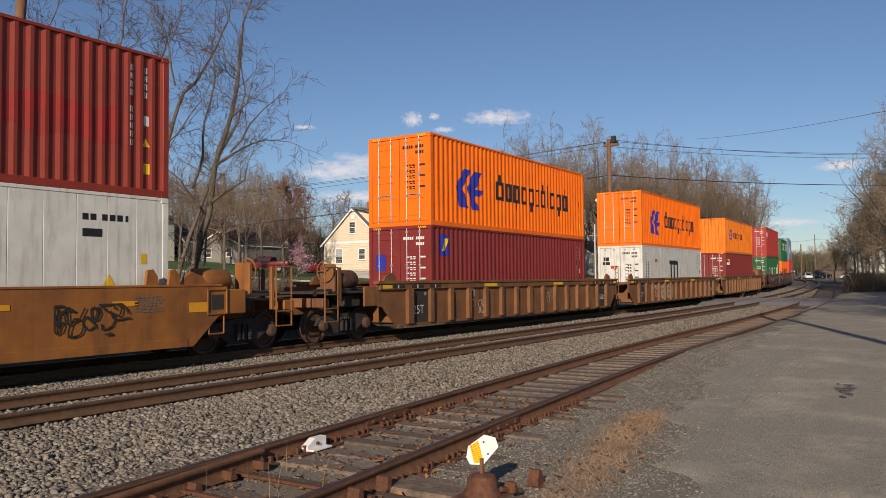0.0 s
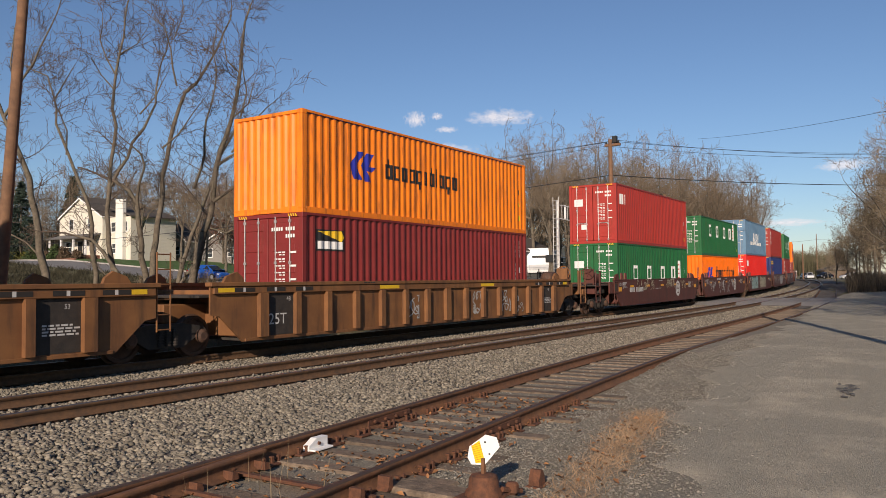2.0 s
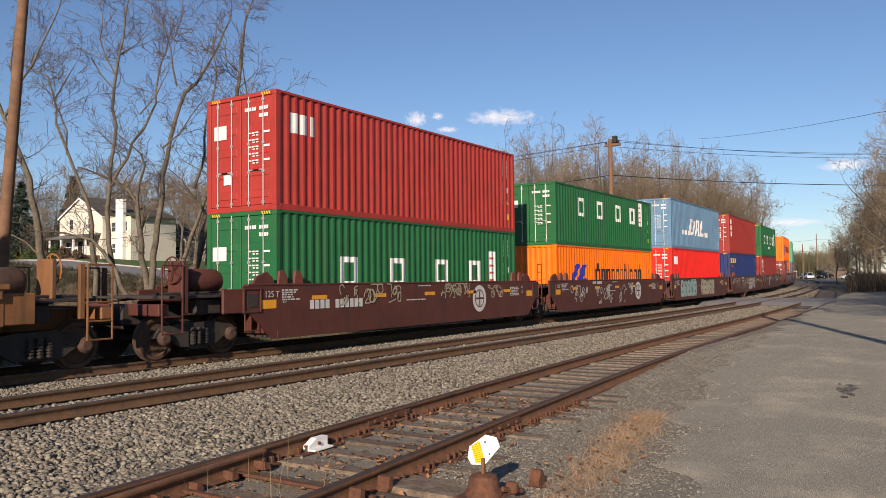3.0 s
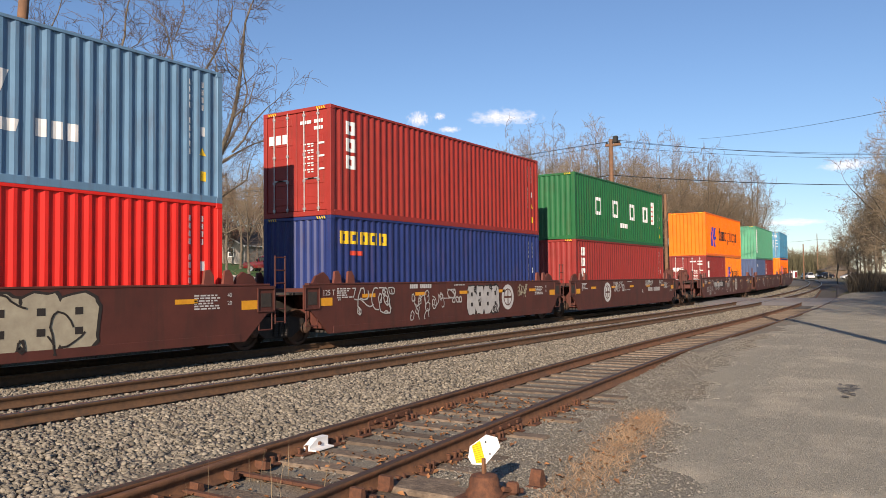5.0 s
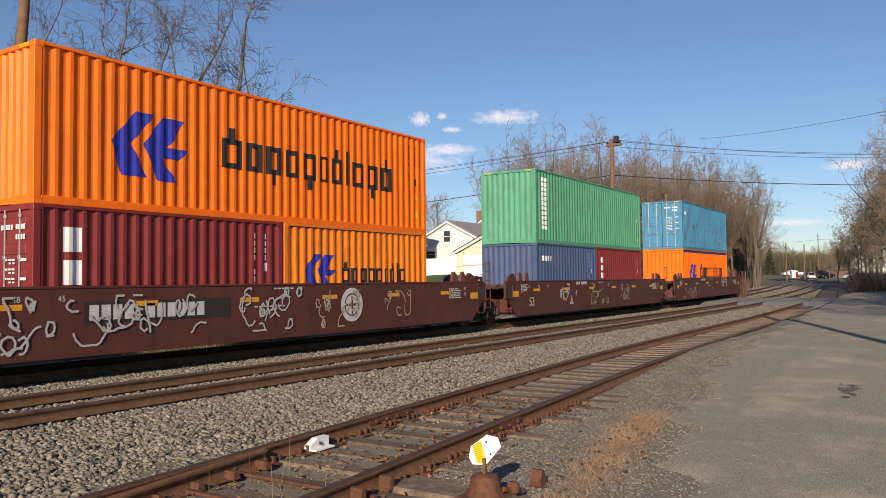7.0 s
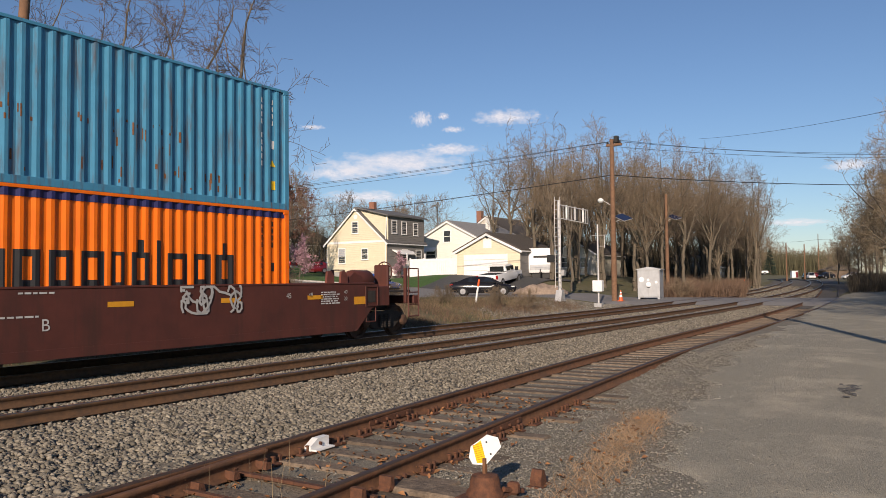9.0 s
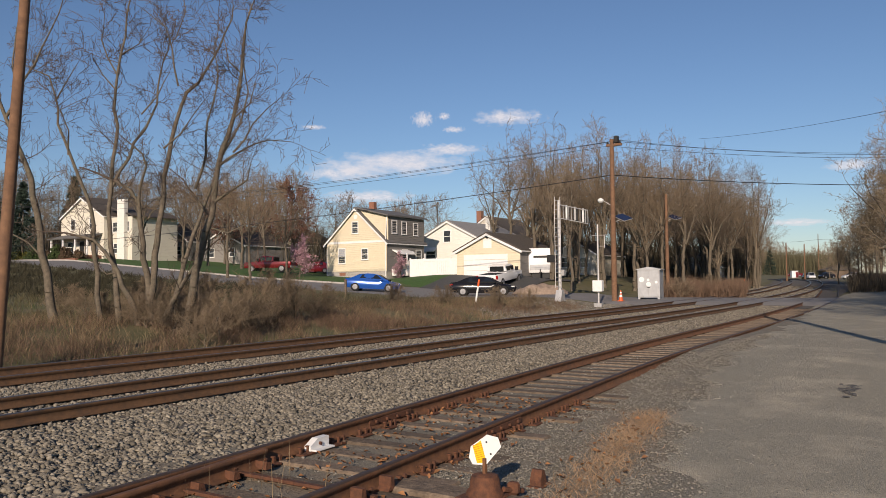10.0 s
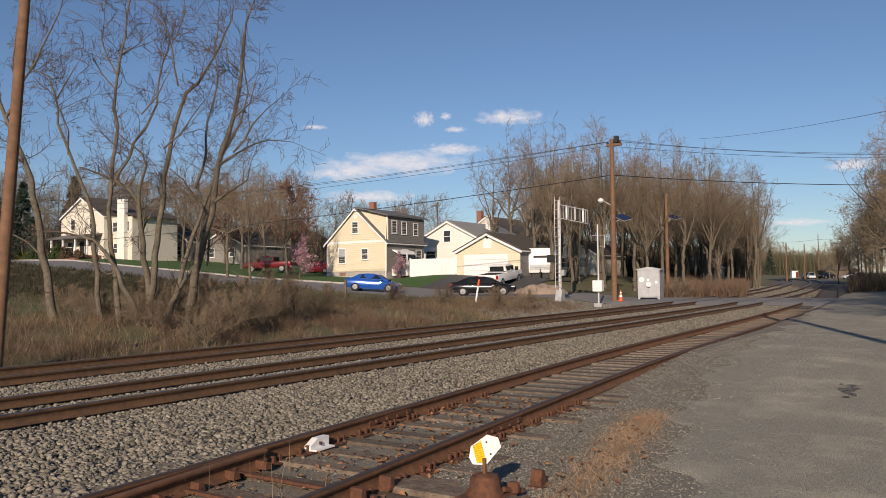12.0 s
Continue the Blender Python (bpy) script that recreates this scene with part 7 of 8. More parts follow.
part("downpipe", Shape().tube((-0.06, 4.34, 0.1), (-0.06, 4.34, 3.5), 0.05, n=8), H_TRIM, yh)
po = part("porch", Shape().box(0.9, 4.6, -6.6, -4.46, 0.2, 0.95, 0.02), H_TRIM, yh, "small white porch")
ra = Shape()
for k in range(16):
    ra.box(0.9 + 0.24 * k, 0.94 + 0.24 * k, -6.6, -6.56, 0.95, 1.85)
ra.box(0.85, 4.65, -6.62, -6.54, 1.82, 1.9)
part("railing", ra, H_TRIM, po)
for xx in (0.95, 4.5):
    part("porch_post", Shape().box(xx - 0.06, xx + 0.06, -6.62, -6.5, 0.95, 2.75), H_TRIM, po)

# white house behind and a cream one beyond it
wh = gable_house("house", 83.5, 48.4, 58.4, 13, 3.6, 3.0, 5.5, H_WHITE, mat("pale_shingles", (0.30, 0.295, 0.285), (0.21, 0.205, 0.2), scale=9, rough=0.9, bump=0.3), "white house with a grey shingle roof")
window(wh, -0.02, 0.1, 2.9, 0.95, 1.4, "y", -1)
for yy in (2.6, -2.9):
    window(wh, -0.02, yy, 0.9, 1.3, 0.9, "y", -1)
    part("awning", Shape().prism([(-0.7, 0.0), (0, 0.5), (0, 0.56), (-0.72, 0.06)], -0.9, 0.9, pose(-0.02, yy, 1.7)), H_TRIM, wh)
part("chimney", Shape().box(7.0, 7.7, -2.2, -1.5, 4.2, 6.6, 0.02), H_WHITE, wh)
bh = gable_house("house", 97.0, 51.2, 59.8, 10, 4.0, 3.8, 6.6, H_PALE, H_DSHING, "cream house half hidden behind a garage roof")
window(bh, -0.02, 0, 4.0, 0.9, 1.3, "y", -1)
part("chimney", Shape().box(2, 2.8, 2.0, 2.8, 5.0, 7.8, 0.02), H_BRICK, bh)

# garage with a wide white door
gz = float(ground_z(64.6, 37)) + 0.02
ga = gable_house("garage", 64.6, 33.4, 40.3, 7.5, gz, 2.45, 4.05, H_CREAM, H_DSHING, "cream garage with a wide white door", "garage")
gd = Shape()
for k in range(4):
    gd.box(-0.05, 0.02, -2.15, 2.65, 0.04 + 0.52 * k, 0.53 + 0.52 * k, 0.012)
part("garage_door", gd, H_TRIM, ga, "white panelled overhead door")
clapboards(ga, H_CREAM, -3.42, -2.2, 0.05, 2.15)
clapboards(ga, H_CREAM, 2.7, 3.42, 0.05, 2.15)
clapboards(ga, H_CREAM, -3.42, 3.42, 2.2, 2.45, 4.05)
part("loft_door", Shape().box(-0.05, 0.0, -0.45, 0.45, 2.7, 3.6, 0.01), H_TRIM, ga)
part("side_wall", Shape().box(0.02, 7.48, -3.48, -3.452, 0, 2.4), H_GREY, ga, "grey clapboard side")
part("gable_lamp", Shape().lathe([(0.16, 0), (0.16, 0.08), (0.05, 0.1)], pose(-0.02, 0, 3.75, 0, -90, 0), 10), M_BLK, ga)

# white vinyl fence
fz = lambda y: float(ground_z(66.5, y)) + 0.02
fe = thing("fence", pose(66.5, 43, fz(43)), "white vinyl privacy fence with a gate", "fence")
for k in range(5):
    yk = -2.4 + 1.65 * k
    part("post", Shape().box(-0.07, 0.07, yk - 0.07, yk + 0.07, -0.6, 1.8, 0.015), H_TRIM, fe)
    if k < 4:
        for q in range(6):
            ya = yk + 0.09 + q * 0.25
            part("board", Shape().box(-0.02, 0.02, ya, ya + 0.235, -0.5, 1.42), H_TRIM, fe)
        part("rail", Shape().box(-0.035, 0.035, yk + 0.07, yk + 1.58, 1.42, 1.7, 0.01), H_TRIM, fe)

# two-storey white house up the street
zb = float(ground_z(67, 104)) - 0.1
lh = gable_house("house", 66.0, 99.5, 110.0, 9.5, zb, 6.2, 9.0, H_PALE, H_DSHING, "two-storey cream house with a porch")
for yy in (2.2, -2.4):
    window(lh, -0.02, yy, 4.5, 0.95, 1.4, "y", -1)
part("porch_roof", Shape().prism([(-2.3, 2.95), (0.0, 3.6), (0.0, 3.75), (-2.4, 3.08)], -4.9, 4.9), H_SHINGLE, lh)
part("porch_floor", Shape().box(-2.2, 0, -4.7, 4.7, -0.5, 0.6), H_BRICK, lh)
for yy in (-4.4, -1.5, 1.5, 4.4):
    part("porch_post", Shape().box(-2.1, -1.9, yy - 0.1, yy + 0.1, 0.6, 3.0), H_TRIM, lh)
part("front_door", Shape().box(-0.06, 0, -0.5, 0.5, 0.6, 2.7), M_BLK, lh)
for yy in (2.8, -2.9):
    window(lh, -0.02, yy, 1.3, 1.3, 1.3, "y", -1)
wing = part("wing", Shape().box(1.0, 8.5, -10.2, -5.26, -1.0, 5.9), H_PALE, lh, "white clapboard wing")
part("wing_roof", Shape().prism([(-4.5, 7.6), (-10.9, 5.8), (-10.9, 5.95), (-4.5, 7.78)], -0.6, -9.0, pose(0, 0, 0, 0, 0, 90)), H_DSHING, wing)
for yy, zz in ((-6.4, 3.9), (-9.0, 3.9), (-6.6, 0.9)):
    window(lh, 0.98, yy, zz, 1.0, 1.3, "y", -1)
part("chimney", Shape().box(0.4, 1.0, -9.2, -7.6, -1.0, 8.3, 0.03), H_WHITE, lh, "pale painted chimney")
part("garden_wall", Shape().box(-6.0, -5.6, -8, 6, -1.6, 0.0, 0.03), H_BRICK, lh)

# houses half hidden behind the trees
# The low second house gets grey siding to stand in for tree shade.
for brg, d, w_, h1, h2, wall, lab in ((300, 118, 8, 3.0, 5.6, H_GREY, "grey house half hidden behind bare trees"), (390, 116, 10, 2.6, 4.8, H_GREY, "low house behind bare trees, toned grey for their shade"),
                                     (10, 130, 6, 2.6, 4.2, H_GREY, "small grey shed behind a hedge"), (490, 128, 9, 3.0, 5.4, H_PALE, "pale house behind a blossoming tree"), (1232, 120, 7, 2.6, 4.4, H_WHITE, "small white house seen between tree trunks"),
                                     (1015, 100, 6, 2.6, 4.4, H_PALE, "pale house seen between tree trunks")):
    x, y = view_place(brg, d)
    hh = gable_house("house", x, y - w_ / 2, y + w_ / 2, 9, float(ground_z(x, y)) - 0.1, h1, h2, wall, H_DSHING, lab)
    window(hh, -0.02, w_ * 0.22, 1.0, 1.0, 1.2, "y", -1)
    window(hh, -0.02, -w_ * 0.22, 1.0, 1.0, 1.2, "y", -1)

x, y = view_place(1480, 205)
fb = thing("low_building", pose(x, y, float(ground_z(x, y)) - 0.1, 0, 0, 25), "low brown building with a dark roof beside the road", "building")
part("wall", Shape().box(-3, 3, -4, 4, 0, 2.2), mat("brown_boards", (0.16, 0.115, 0.08), (0.11, 0.08, 0.06), scale=4, rough=0.9, bump=0.1), fb)
part("roof", Shape().prism([(-4.4, 2.1), (4.4, 2.1), (0, 3.5)], -3.4, 3.4, pose(0, 0, 0, 0, 0, 90)), H_DSHING, fb)

# earth mound beside the drive
mx_, my_ = view_place(955, 61.5)
mr = np.random.RandomState(12)
u_, v_ = np.meshgrid(np.linspace(-1, 1, 21), np.linspace(-1, 1, 21), indexing="ij")
mh = np.clip(1 - u_ ** 2 - v_ ** 2, 0, 1) ** 0.8 * 0.85 * (1 + 0.18 * np.sin(u_ * 7 + 1) * np.sin(v_ * 6)) + mr.normal(0, 0.02, u_.shape)
mi_ = np.arange(441).reshape(21, 21)
XM, YM = mx_ + 0.54 * 2.4 * u_ + 0.84 * 1.2 * v_, my_ - 0.84 * 2.4 * u_ + 0.54 * 1.2 * v_
mo = big("earth_mound", np.stack([XM, YM, ground_z(XM, YM) - 0.06 + mh], -1).reshape(-1, 3), np.stack([mi_[:-1, :-1], mi_[1:, :-1], mi_[1:, 1:], mi_[:-1, 1:]], -1).reshape(-1, 4), mat("pinkish_earth", (0.33, 0.25, 0.19), (0.22, 0.165, 0.125), scale=6, rough=0.95, bump=0.6, bscale=25))
mo.data.shade_smooth()
flat(mo, "low mound of pale earth beside the drive", "mound")

# kerb of the street
kb = thing("kerb", Matrix(), "pale concrete kerb along the street", "kerb", "", "structure")
for k in range(30):
    ya = 43.5 + 2.4 * k
    z0_, z1_ = float(ground_z(58.8, ya)), float(ground_z(58.8, ya + 2.4))
    s = Shape()
    s.add([(xx, yy, zz + dz) for xx in (58.6, 58.85) for yy, zz in ((ya + 0.02, z0_), (ya + 2.38, z1_)) for dz in (-0.3, 0.17)],
          [(0, 1, 3, 2), (4, 6, 7, 5), (0, 4, 5, 1), (2, 3, 7, 6), (1, 5, 7, 3), (0, 2, 6, 4)])
    part("kerb_stone", s, H_CONC, kb)

# ---------------------------------------------------------------- vehicles
V_BLUE = mat("blue_car_paint", (0.012, 0.085, 0.36), (0.010, 0.075, 0.33), scale=2, rough=0.22, metal=0.2, bump=0, coat=0.5)
V_BLACK = mat("black_car_paint", (0.012, 0.012, 0.014), (0.01, 0.01, 0.012), scale=2, rough=0.12, metal=0.0, bump=0, spec=0.4)
V_WHITE = mat("white_car_paint", (0.76, 0.76, 0.76), (0.72, 0.72, 0.72), scale=2, rough=0.35, bump=0, coat=0.6)
V_RED = mat("red_car_paint", (0.16, 0.010, 0.014), (0.14, 0.009, 0.012), scale=2, rough=0.3, metal=0.3, bump=0, coat=0.8)
V_GLASS = mat("car_glass", (0.015, 0.018, 0.02), (0.012, 0.014, 0.016), scale=2, rough=0.04, bump=0, spec=0.8)
V_TYRE = mat("tyre_rubber", (0.02, 0.02, 0.02), (0.014, 0.014, 0.014), scale=20, rough=0.9, bump=0.1)
V_RIM = mat("alloy_rim", (0.30, 0.30, 0.31), (0.16, 0.16, 0.17), scale=14, rough=0.5, metal=0.3, bump=0)
V_TAIL = mat("tail_lamp", (0.35, 0.01, 0.01), scale=4, rough=0.2, bump=0)
V_LAMP = mat("head_lamp", (0.75, 0.75, 0.74), scale=4, rough=0.15, bump=0)


def loft(stations):
    """Body through stations (x, half width, z bottom, z shoulder, z top, half width at the top)."""
    s = Shape()
    rings = []
    for x, w, zb, zs, zt, wt in stations:
        rings.append([(x, -w * 0.94, zb), (x, -w, zb + 0.18), (x, -w, zs), (x, -wt, zt), (x, wt, zt), (x, w, zs), (x, w, zb + 0.18), (x, w * 0.94, zb)])
    n = 8
    vs = [p for r in rings for p in r]
    fs = [(k * n + i, k * n + (i + 1) % n, (k + 1) * n + (i + 1) % n, (k + 1) * n + i) for k in range(len(rings) - 1) for i in range(n)]
    fs += [tuple(range(n))[::-1], tuple(range((len(rings) - 1) * n, len(rings) * n))]
    return s.add(vs, fs)


def wheels(car, xs, y, r, spokes=5):
    for x in xs:
        for sg in (-1, 1):
            w = part("wheel", Shape().lathe([(r * 0.62, -0.1), (r * 0.93, -0.1), (r, -0.06), (r, 0.06), (r * 0.93, 0.1), (r * 0.62, 0.1)], pose(x, sg * y, r, 90, 0, 0), 22), V_TYRE, car, smooth=40)
            rim = Shape().lathe([(0.05, -0.104), (r * 0.2, -0.112), (r * 0.62, -0.106), (r * 0.66, -0.1), (r * 0.66, 0.1), (r * 0.62, 0.106), (r * 0.2, 0.112), (0.05, 0.104)], pose(x, sg * y, r, 90, 0, 0), 18)
            part("rim", rim, V_RIM, w)


def sedan(name, paint_, L, label, height=1.45, w=0.9):
    c = thing(name, Matrix(), label, "car", "cars on the street")
    k = L / 4.6
    st = [(-2.3 * k, w * 0.80, 0.42, 0.72, 0.86, w * 0.72), (-2.2 * k, w * 0.93, 0.28, 0.78, 1.0, w * 0.78), (-1.6 * k, w, 0.22, 0.82, 1.02, w * 0.84), (-0.9 * k, w, 0.2, 0.82, 0.96, w * 0.9), (0.6 * k, w, 0.2, 0.80, 0.93, w * 0.9),
          (1.0 * k, w, 0.22, 0.78, 0.92, w * 0.86), (1.7 * k, w * 0.98, 0.24, 0.70, 0.84, w * 0.8), (2.15 * k, w * 0.9, 0.28, 0.60, 0.72, w * 0.72), (2.3 * k, w * 0.72, 0.38, 0.54, 0.62, w * 0.62)]
    body = part("body", loft(st), paint_, c, smooth=38)
    gh = [(-1.95 * k, w * 0.78, 0.86, 0.93, 0.98, w * 0.72), (-1.0 * k, w * 0.86, 0.86, 0.97, height - 0.06, w * 0.64), (-0.4 * k, w * 0.87, 0.86, 0.97, height, w * 0.66), (0.1 * k, w * 0.87, 0.86, 0.96, height - 0.005, w * 0.66), (0.45 * k, w * 0.87, 0.86, 0.95, height - 0.08, w * 0.66), (1.35 * k, w * 0.84, 0.82, 0.88, 0.91, w * 0.76)]
    part("cabin", loft(gh), paint_, c, smooth=45)
    zt_ = height - 0.10
    for sg in (-1, 1):
        yb, yt = sg * (w * 0.855 + 0.012), sg * (w * 0.675 + 0.016)
        for pts in (((-1.05, 0.99), (-0.2, 0.99), (-0.2, zt_ + 0.02), (-0.85, zt_)), ((-0.12, 0.99), (0.92, 0.97), (0.38, zt_), (-0.12, zt_ + 0.02))):
            vs = [(x_ * k, yb + (yt - yb) * (z_ - 0.98) / (zt_ - 0.98), z_) for x_, z_ in pts]
            part("side_window", Shape().add(vs + [(x_, y_ - sg * 0.03, z_) for x_, y_, z_ in vs], [(0, 1, 2, 3), (7, 6, 5, 4), (0, 4, 5, 1), (1, 5, 6, 2), (2, 6, 7, 3), (3, 7, 4, 0)]), V_GLASS, c)
    for x0_, z0_, x1_, z1_ in ((1.28, 0.935, 0.5, height - 0.08), (-1.80, 1.01, -1.05, height - 0.07)):
        dx_ = 0.012 if x0_ > 0 else -0.012
        vs = [(x0_ * k + dx_, -w * 0.70, z0_ + 0.012), (x0_ * k + dx_, w * 0.70, z0_ + 0.012), (x1_ * k + dx_, w * 0.60, z1_ + 0.012), (x1_ * k + dx_, -w * 0.60, z1_ + 0.012)]
        part("windscreen" if x0_ > 0 else "rear_window", Shape().add(vs + [(a_, b_, c_ - 0.03) for a_, b_, c_ in vs], [(0, 1, 2, 3), (7, 6, 5, 4), (0, 4, 5, 1), (1, 5, 6, 2), (2, 6, 7, 3), (3, 7, 4, 0)]), V_GLASS, c)
    for sg in (-1, 1):
        part("mirror", Shape().box(0.72 * k, 0.9 * k, *sorted((sg * (w + 0.02), sg * (w + 0.18))), 0.92, 1.06, 0.03), paint_, c)
        part("headlight", Shape().box(1.95 * k, 2.2 * k, *sorted((sg * w * 0.55, sg * w * 0.9)), 0.6, 0.71, 0.02), V_LAMP, c)
        part("tail_light", Shape().box(-2.29 * k, -2.05 * k, *sorted((sg * w * 0.5, sg * w * 0.92)), 0.72, 0.88, 0.02), V_TAIL, c)
        part("door_handle", Shape().box(-0.55 * k, -0.35 * k, *sorted((sg * w, sg * (w + 0.02))), 0.79, 0.82), paint_, c)
        part("wheel_arch", Shape().lathe([(0.37, 0), (0.37, 0.02)], pose(1.42 * k, sg * (w - 0.004), 0.34, 90 * sg, 0, 0), 18), V_TYRE, c)
        part("wheel_arch", Shape().lathe([(0.37, 0), (0.37, 0.02)], pose(-1.36 * k, sg * (w - 0.004), 0.34, 90 * sg, 0, 0), 18), V_TYRE, c)
    wheels(c, (1.42 * k, -1.36 * k), w - 0.07, 0.325)
    return c


def on_street(ob, x, y, turn):
    ob.matrix_basis = pose(x, y, float(street_z(x, y)) + 0.002, 0, 0, turn)
    return ob


blue_car = sedan("car", V_BLUE, 4.57, "blue sedan that rolls up to the crossing")
black_car = on_street(sedan("car", V_BLACK, 4.95, "black sedan waiting at the crossing", 1.43, 0.95), 51.0, 29.5, -64)


def pickup(paint_, label, m):
    c = thing("pickup_truck", m, label, "pickup truck", "parked vehicles")
    part("body", loft([(-2.95, 0.98, 0.55, 1.0, 1.18, 0.97), (-2.9, 1.0, 0.5, 1.05, 1.2, 0.98), (0.0, 1.0, 0.5, 1.05, 1.2, 0.98), (1.3, 1.0, 0.5, 1.05, 1.22, 0.96), (1.35, 1.0, 0.5, 1.05, 1.24, 0.94), (2.8, 0.98, 0.5, 1.0, 1.17, 0.9), (2.95, 0.92, 0.55, 0.95, 1.08, 0.85)]), paint_, c, smooth=35)
    part("cab", loft([(-0.75, 0.93, 1.15, 1.25, 1.82, 0.76), (0.4, 0.94, 1.15, 1.25, 1.92, 0.78), (0.8, 0.93, 1.15, 1.25, 1.86, 0.76), (1.5, 0.92, 1.15, 1.2, 1.24, 0.86)]), paint_, c, smooth=35)
    part("rear_window", Shape().box(-0.80, -0.72, -0.66, 0.66, 1.34, 1.76, 0.02), V_GLASS, c)
    part("windscreen", Shape().box(-0.02, 0.02, -0.7, 0.7, 0, 0.75, 0.01, pose(1.42, 0, 1.26, 0, -48, 0)), V_GLASS, c)
    for sg in (-1, 1):
        for a, b in ((-0.6, 0.15), (0.25, 0.95)):
            part("side_window", Shape().box(a, b, *sorted((sg * 0.80, sg * 0.91)), 1.32, 1.74, 0.02), V_GLASS, c)
        part("tail_light", Shape().box(-2.99, -2.9, *sorted((sg * 0.82, sg * 1.0)), 0.8, 1.15, 0.02), V_TAIL, c)
        part("mirror", Shape().box(1.0, 1.15, *sorted((sg * 1.0, sg * 1.3)), 1.25, 1.6, 0.03), V_TYRE, c)
    part("load_bed", Shape().box(-2.85, -0.8, -0.8, 0.8, 1.12, 1.215), V_TYRE, c)
    part("bumper", Shape().box(-3.08, -2.9, -0.95, 0.95, 0.5, 0.72, 0.03), M_ALU, c)
    part("number_plate", Shape().box(-3.09, -3.075, -0.16, 0.16, 0.54, 0.68), M_YEL, c)
    wheels(c, (1.95, -1.85), 0.92, 0.42)
    return c


pickup(V_WHITE, "white pickup truck parked on a driveway", pose(61.2, 33.6, float(ground_z(61.2, 33.6)) + 0.02, 0, -5.5, 6))
x, y = view_place(476, 92)
pickup(V_RED, "dark red pickup truck parked by a house", pose(x, y, float(ground_z(x, y)) + 0.03, 0, 0, 110))
x, y = view_place(563, 98)
sd_ = sedan("car", V_RED, 4.4, "dark red car parked beside a house")
sd_.matrix_basis = pose(x, y, float(ground_z(x, y)) + 0.03, 0, 0, 100)

tx, ty = view_place(958, 75)
ct = thing("camper_trailer", pose(tx, ty, float(ground_z(tx, ty)), 0, 0, 20), "white camper trailer parked beside the garage", "trailer")
part("body", loft([(-1.6, 1.15, 0.75, 2.3, 2.6, 1.05), (-1.5, 1.2, 0.55, 2.5, 2.85, 1.1), (3.5, 1.2, 0.55, 2.5, 2.85, 1.1), (3.8, 1.15, 0.8, 2.3, 2.6, 1.05)]), V_WHITE, ct, smooth=30)
part("lower_panel", Shape().box(-1.62, 3.4, -1.215, -1.19, 0.6, 1.25), M_GREYBOX, ct)
part("end_panel", Shape().box(-1.64, -1.6, -1.05, 1.05, 0.8, 1.3, 0.01), M_GREYBOX, ct)
part("end_stripe", Shape().box(-1.66, -1.6, -0.7, 0.7, 1.95, 2.15, 0.01), M_BLK, ct)
part("hitch", Shape().prism([(-2.6, 0.5), (-1.5, 0.5), (-1.5, 0.62), (-2.6, 0.58)], -0.08, 0.08), M_BLK, ct)
part("jack", Shape().tube((-2.4, 0, 0), (-2.4, 0, 0.9), 0.05), M_BLK, ct)
part("stabiliser", Shape().box(-1.3, -1.1, -0.9, 0.9, 0.0, 0.58, 0.02), M_BLK, ct)
wheels(ct, (0.6, 1.4), 1.05, 0.36)

# traffic far down the line, and what is parked there
far_red = sedan("car", V_RED, 4.5, "distant red car driving along a cross street")
far_white = pickup(V_WHITE, "distant white pickup truck driving along a cross street", Matrix())
for brg, d, p_, lab, turn in ((1424, 205, V_BLACK, "distant dark car waiting on the road", 200), (1432, 198, V_WHITE, "distant white car waiting on the road", 195), (1459, 190, V_BLACK, "distant dark car parked beside the road", 150), (1506, 170, V_WHITE, "distant pale car parked beside the road", 120), (1243, 118, V_WHITE, "white car parked behind the wood", 30)):
    x, y = view_place(brg, d)
    s_ = sedan("car", p_, 4.6, lab, 1.6)
    s_.matrix_basis = pose(x, y, float(ground_z(x, y)) + 0.0, 0, 0, turn)
x, y = view_place(1402, 208)
sg_ = thing("white_shed", pose(x, y, float(ground_z(x, y)), 0, 0, 25), "small white relay shed beside the line", "shed")
part("body", Shape().box(-0.8, 0.8, -0.8, 0.8, 0, 1.75, 0.03), V_WHITE, sg_)
part("roof", Shape().box(-0.9, 0.9, -0.9, 0.9, 1.75, 1.86, 0.03), M_GREYBOX, sg_)
part("door", Shape().box(-0.84, -0.8, -0.75, -0.15, 0.05, 1.6), V_RED, sg_)

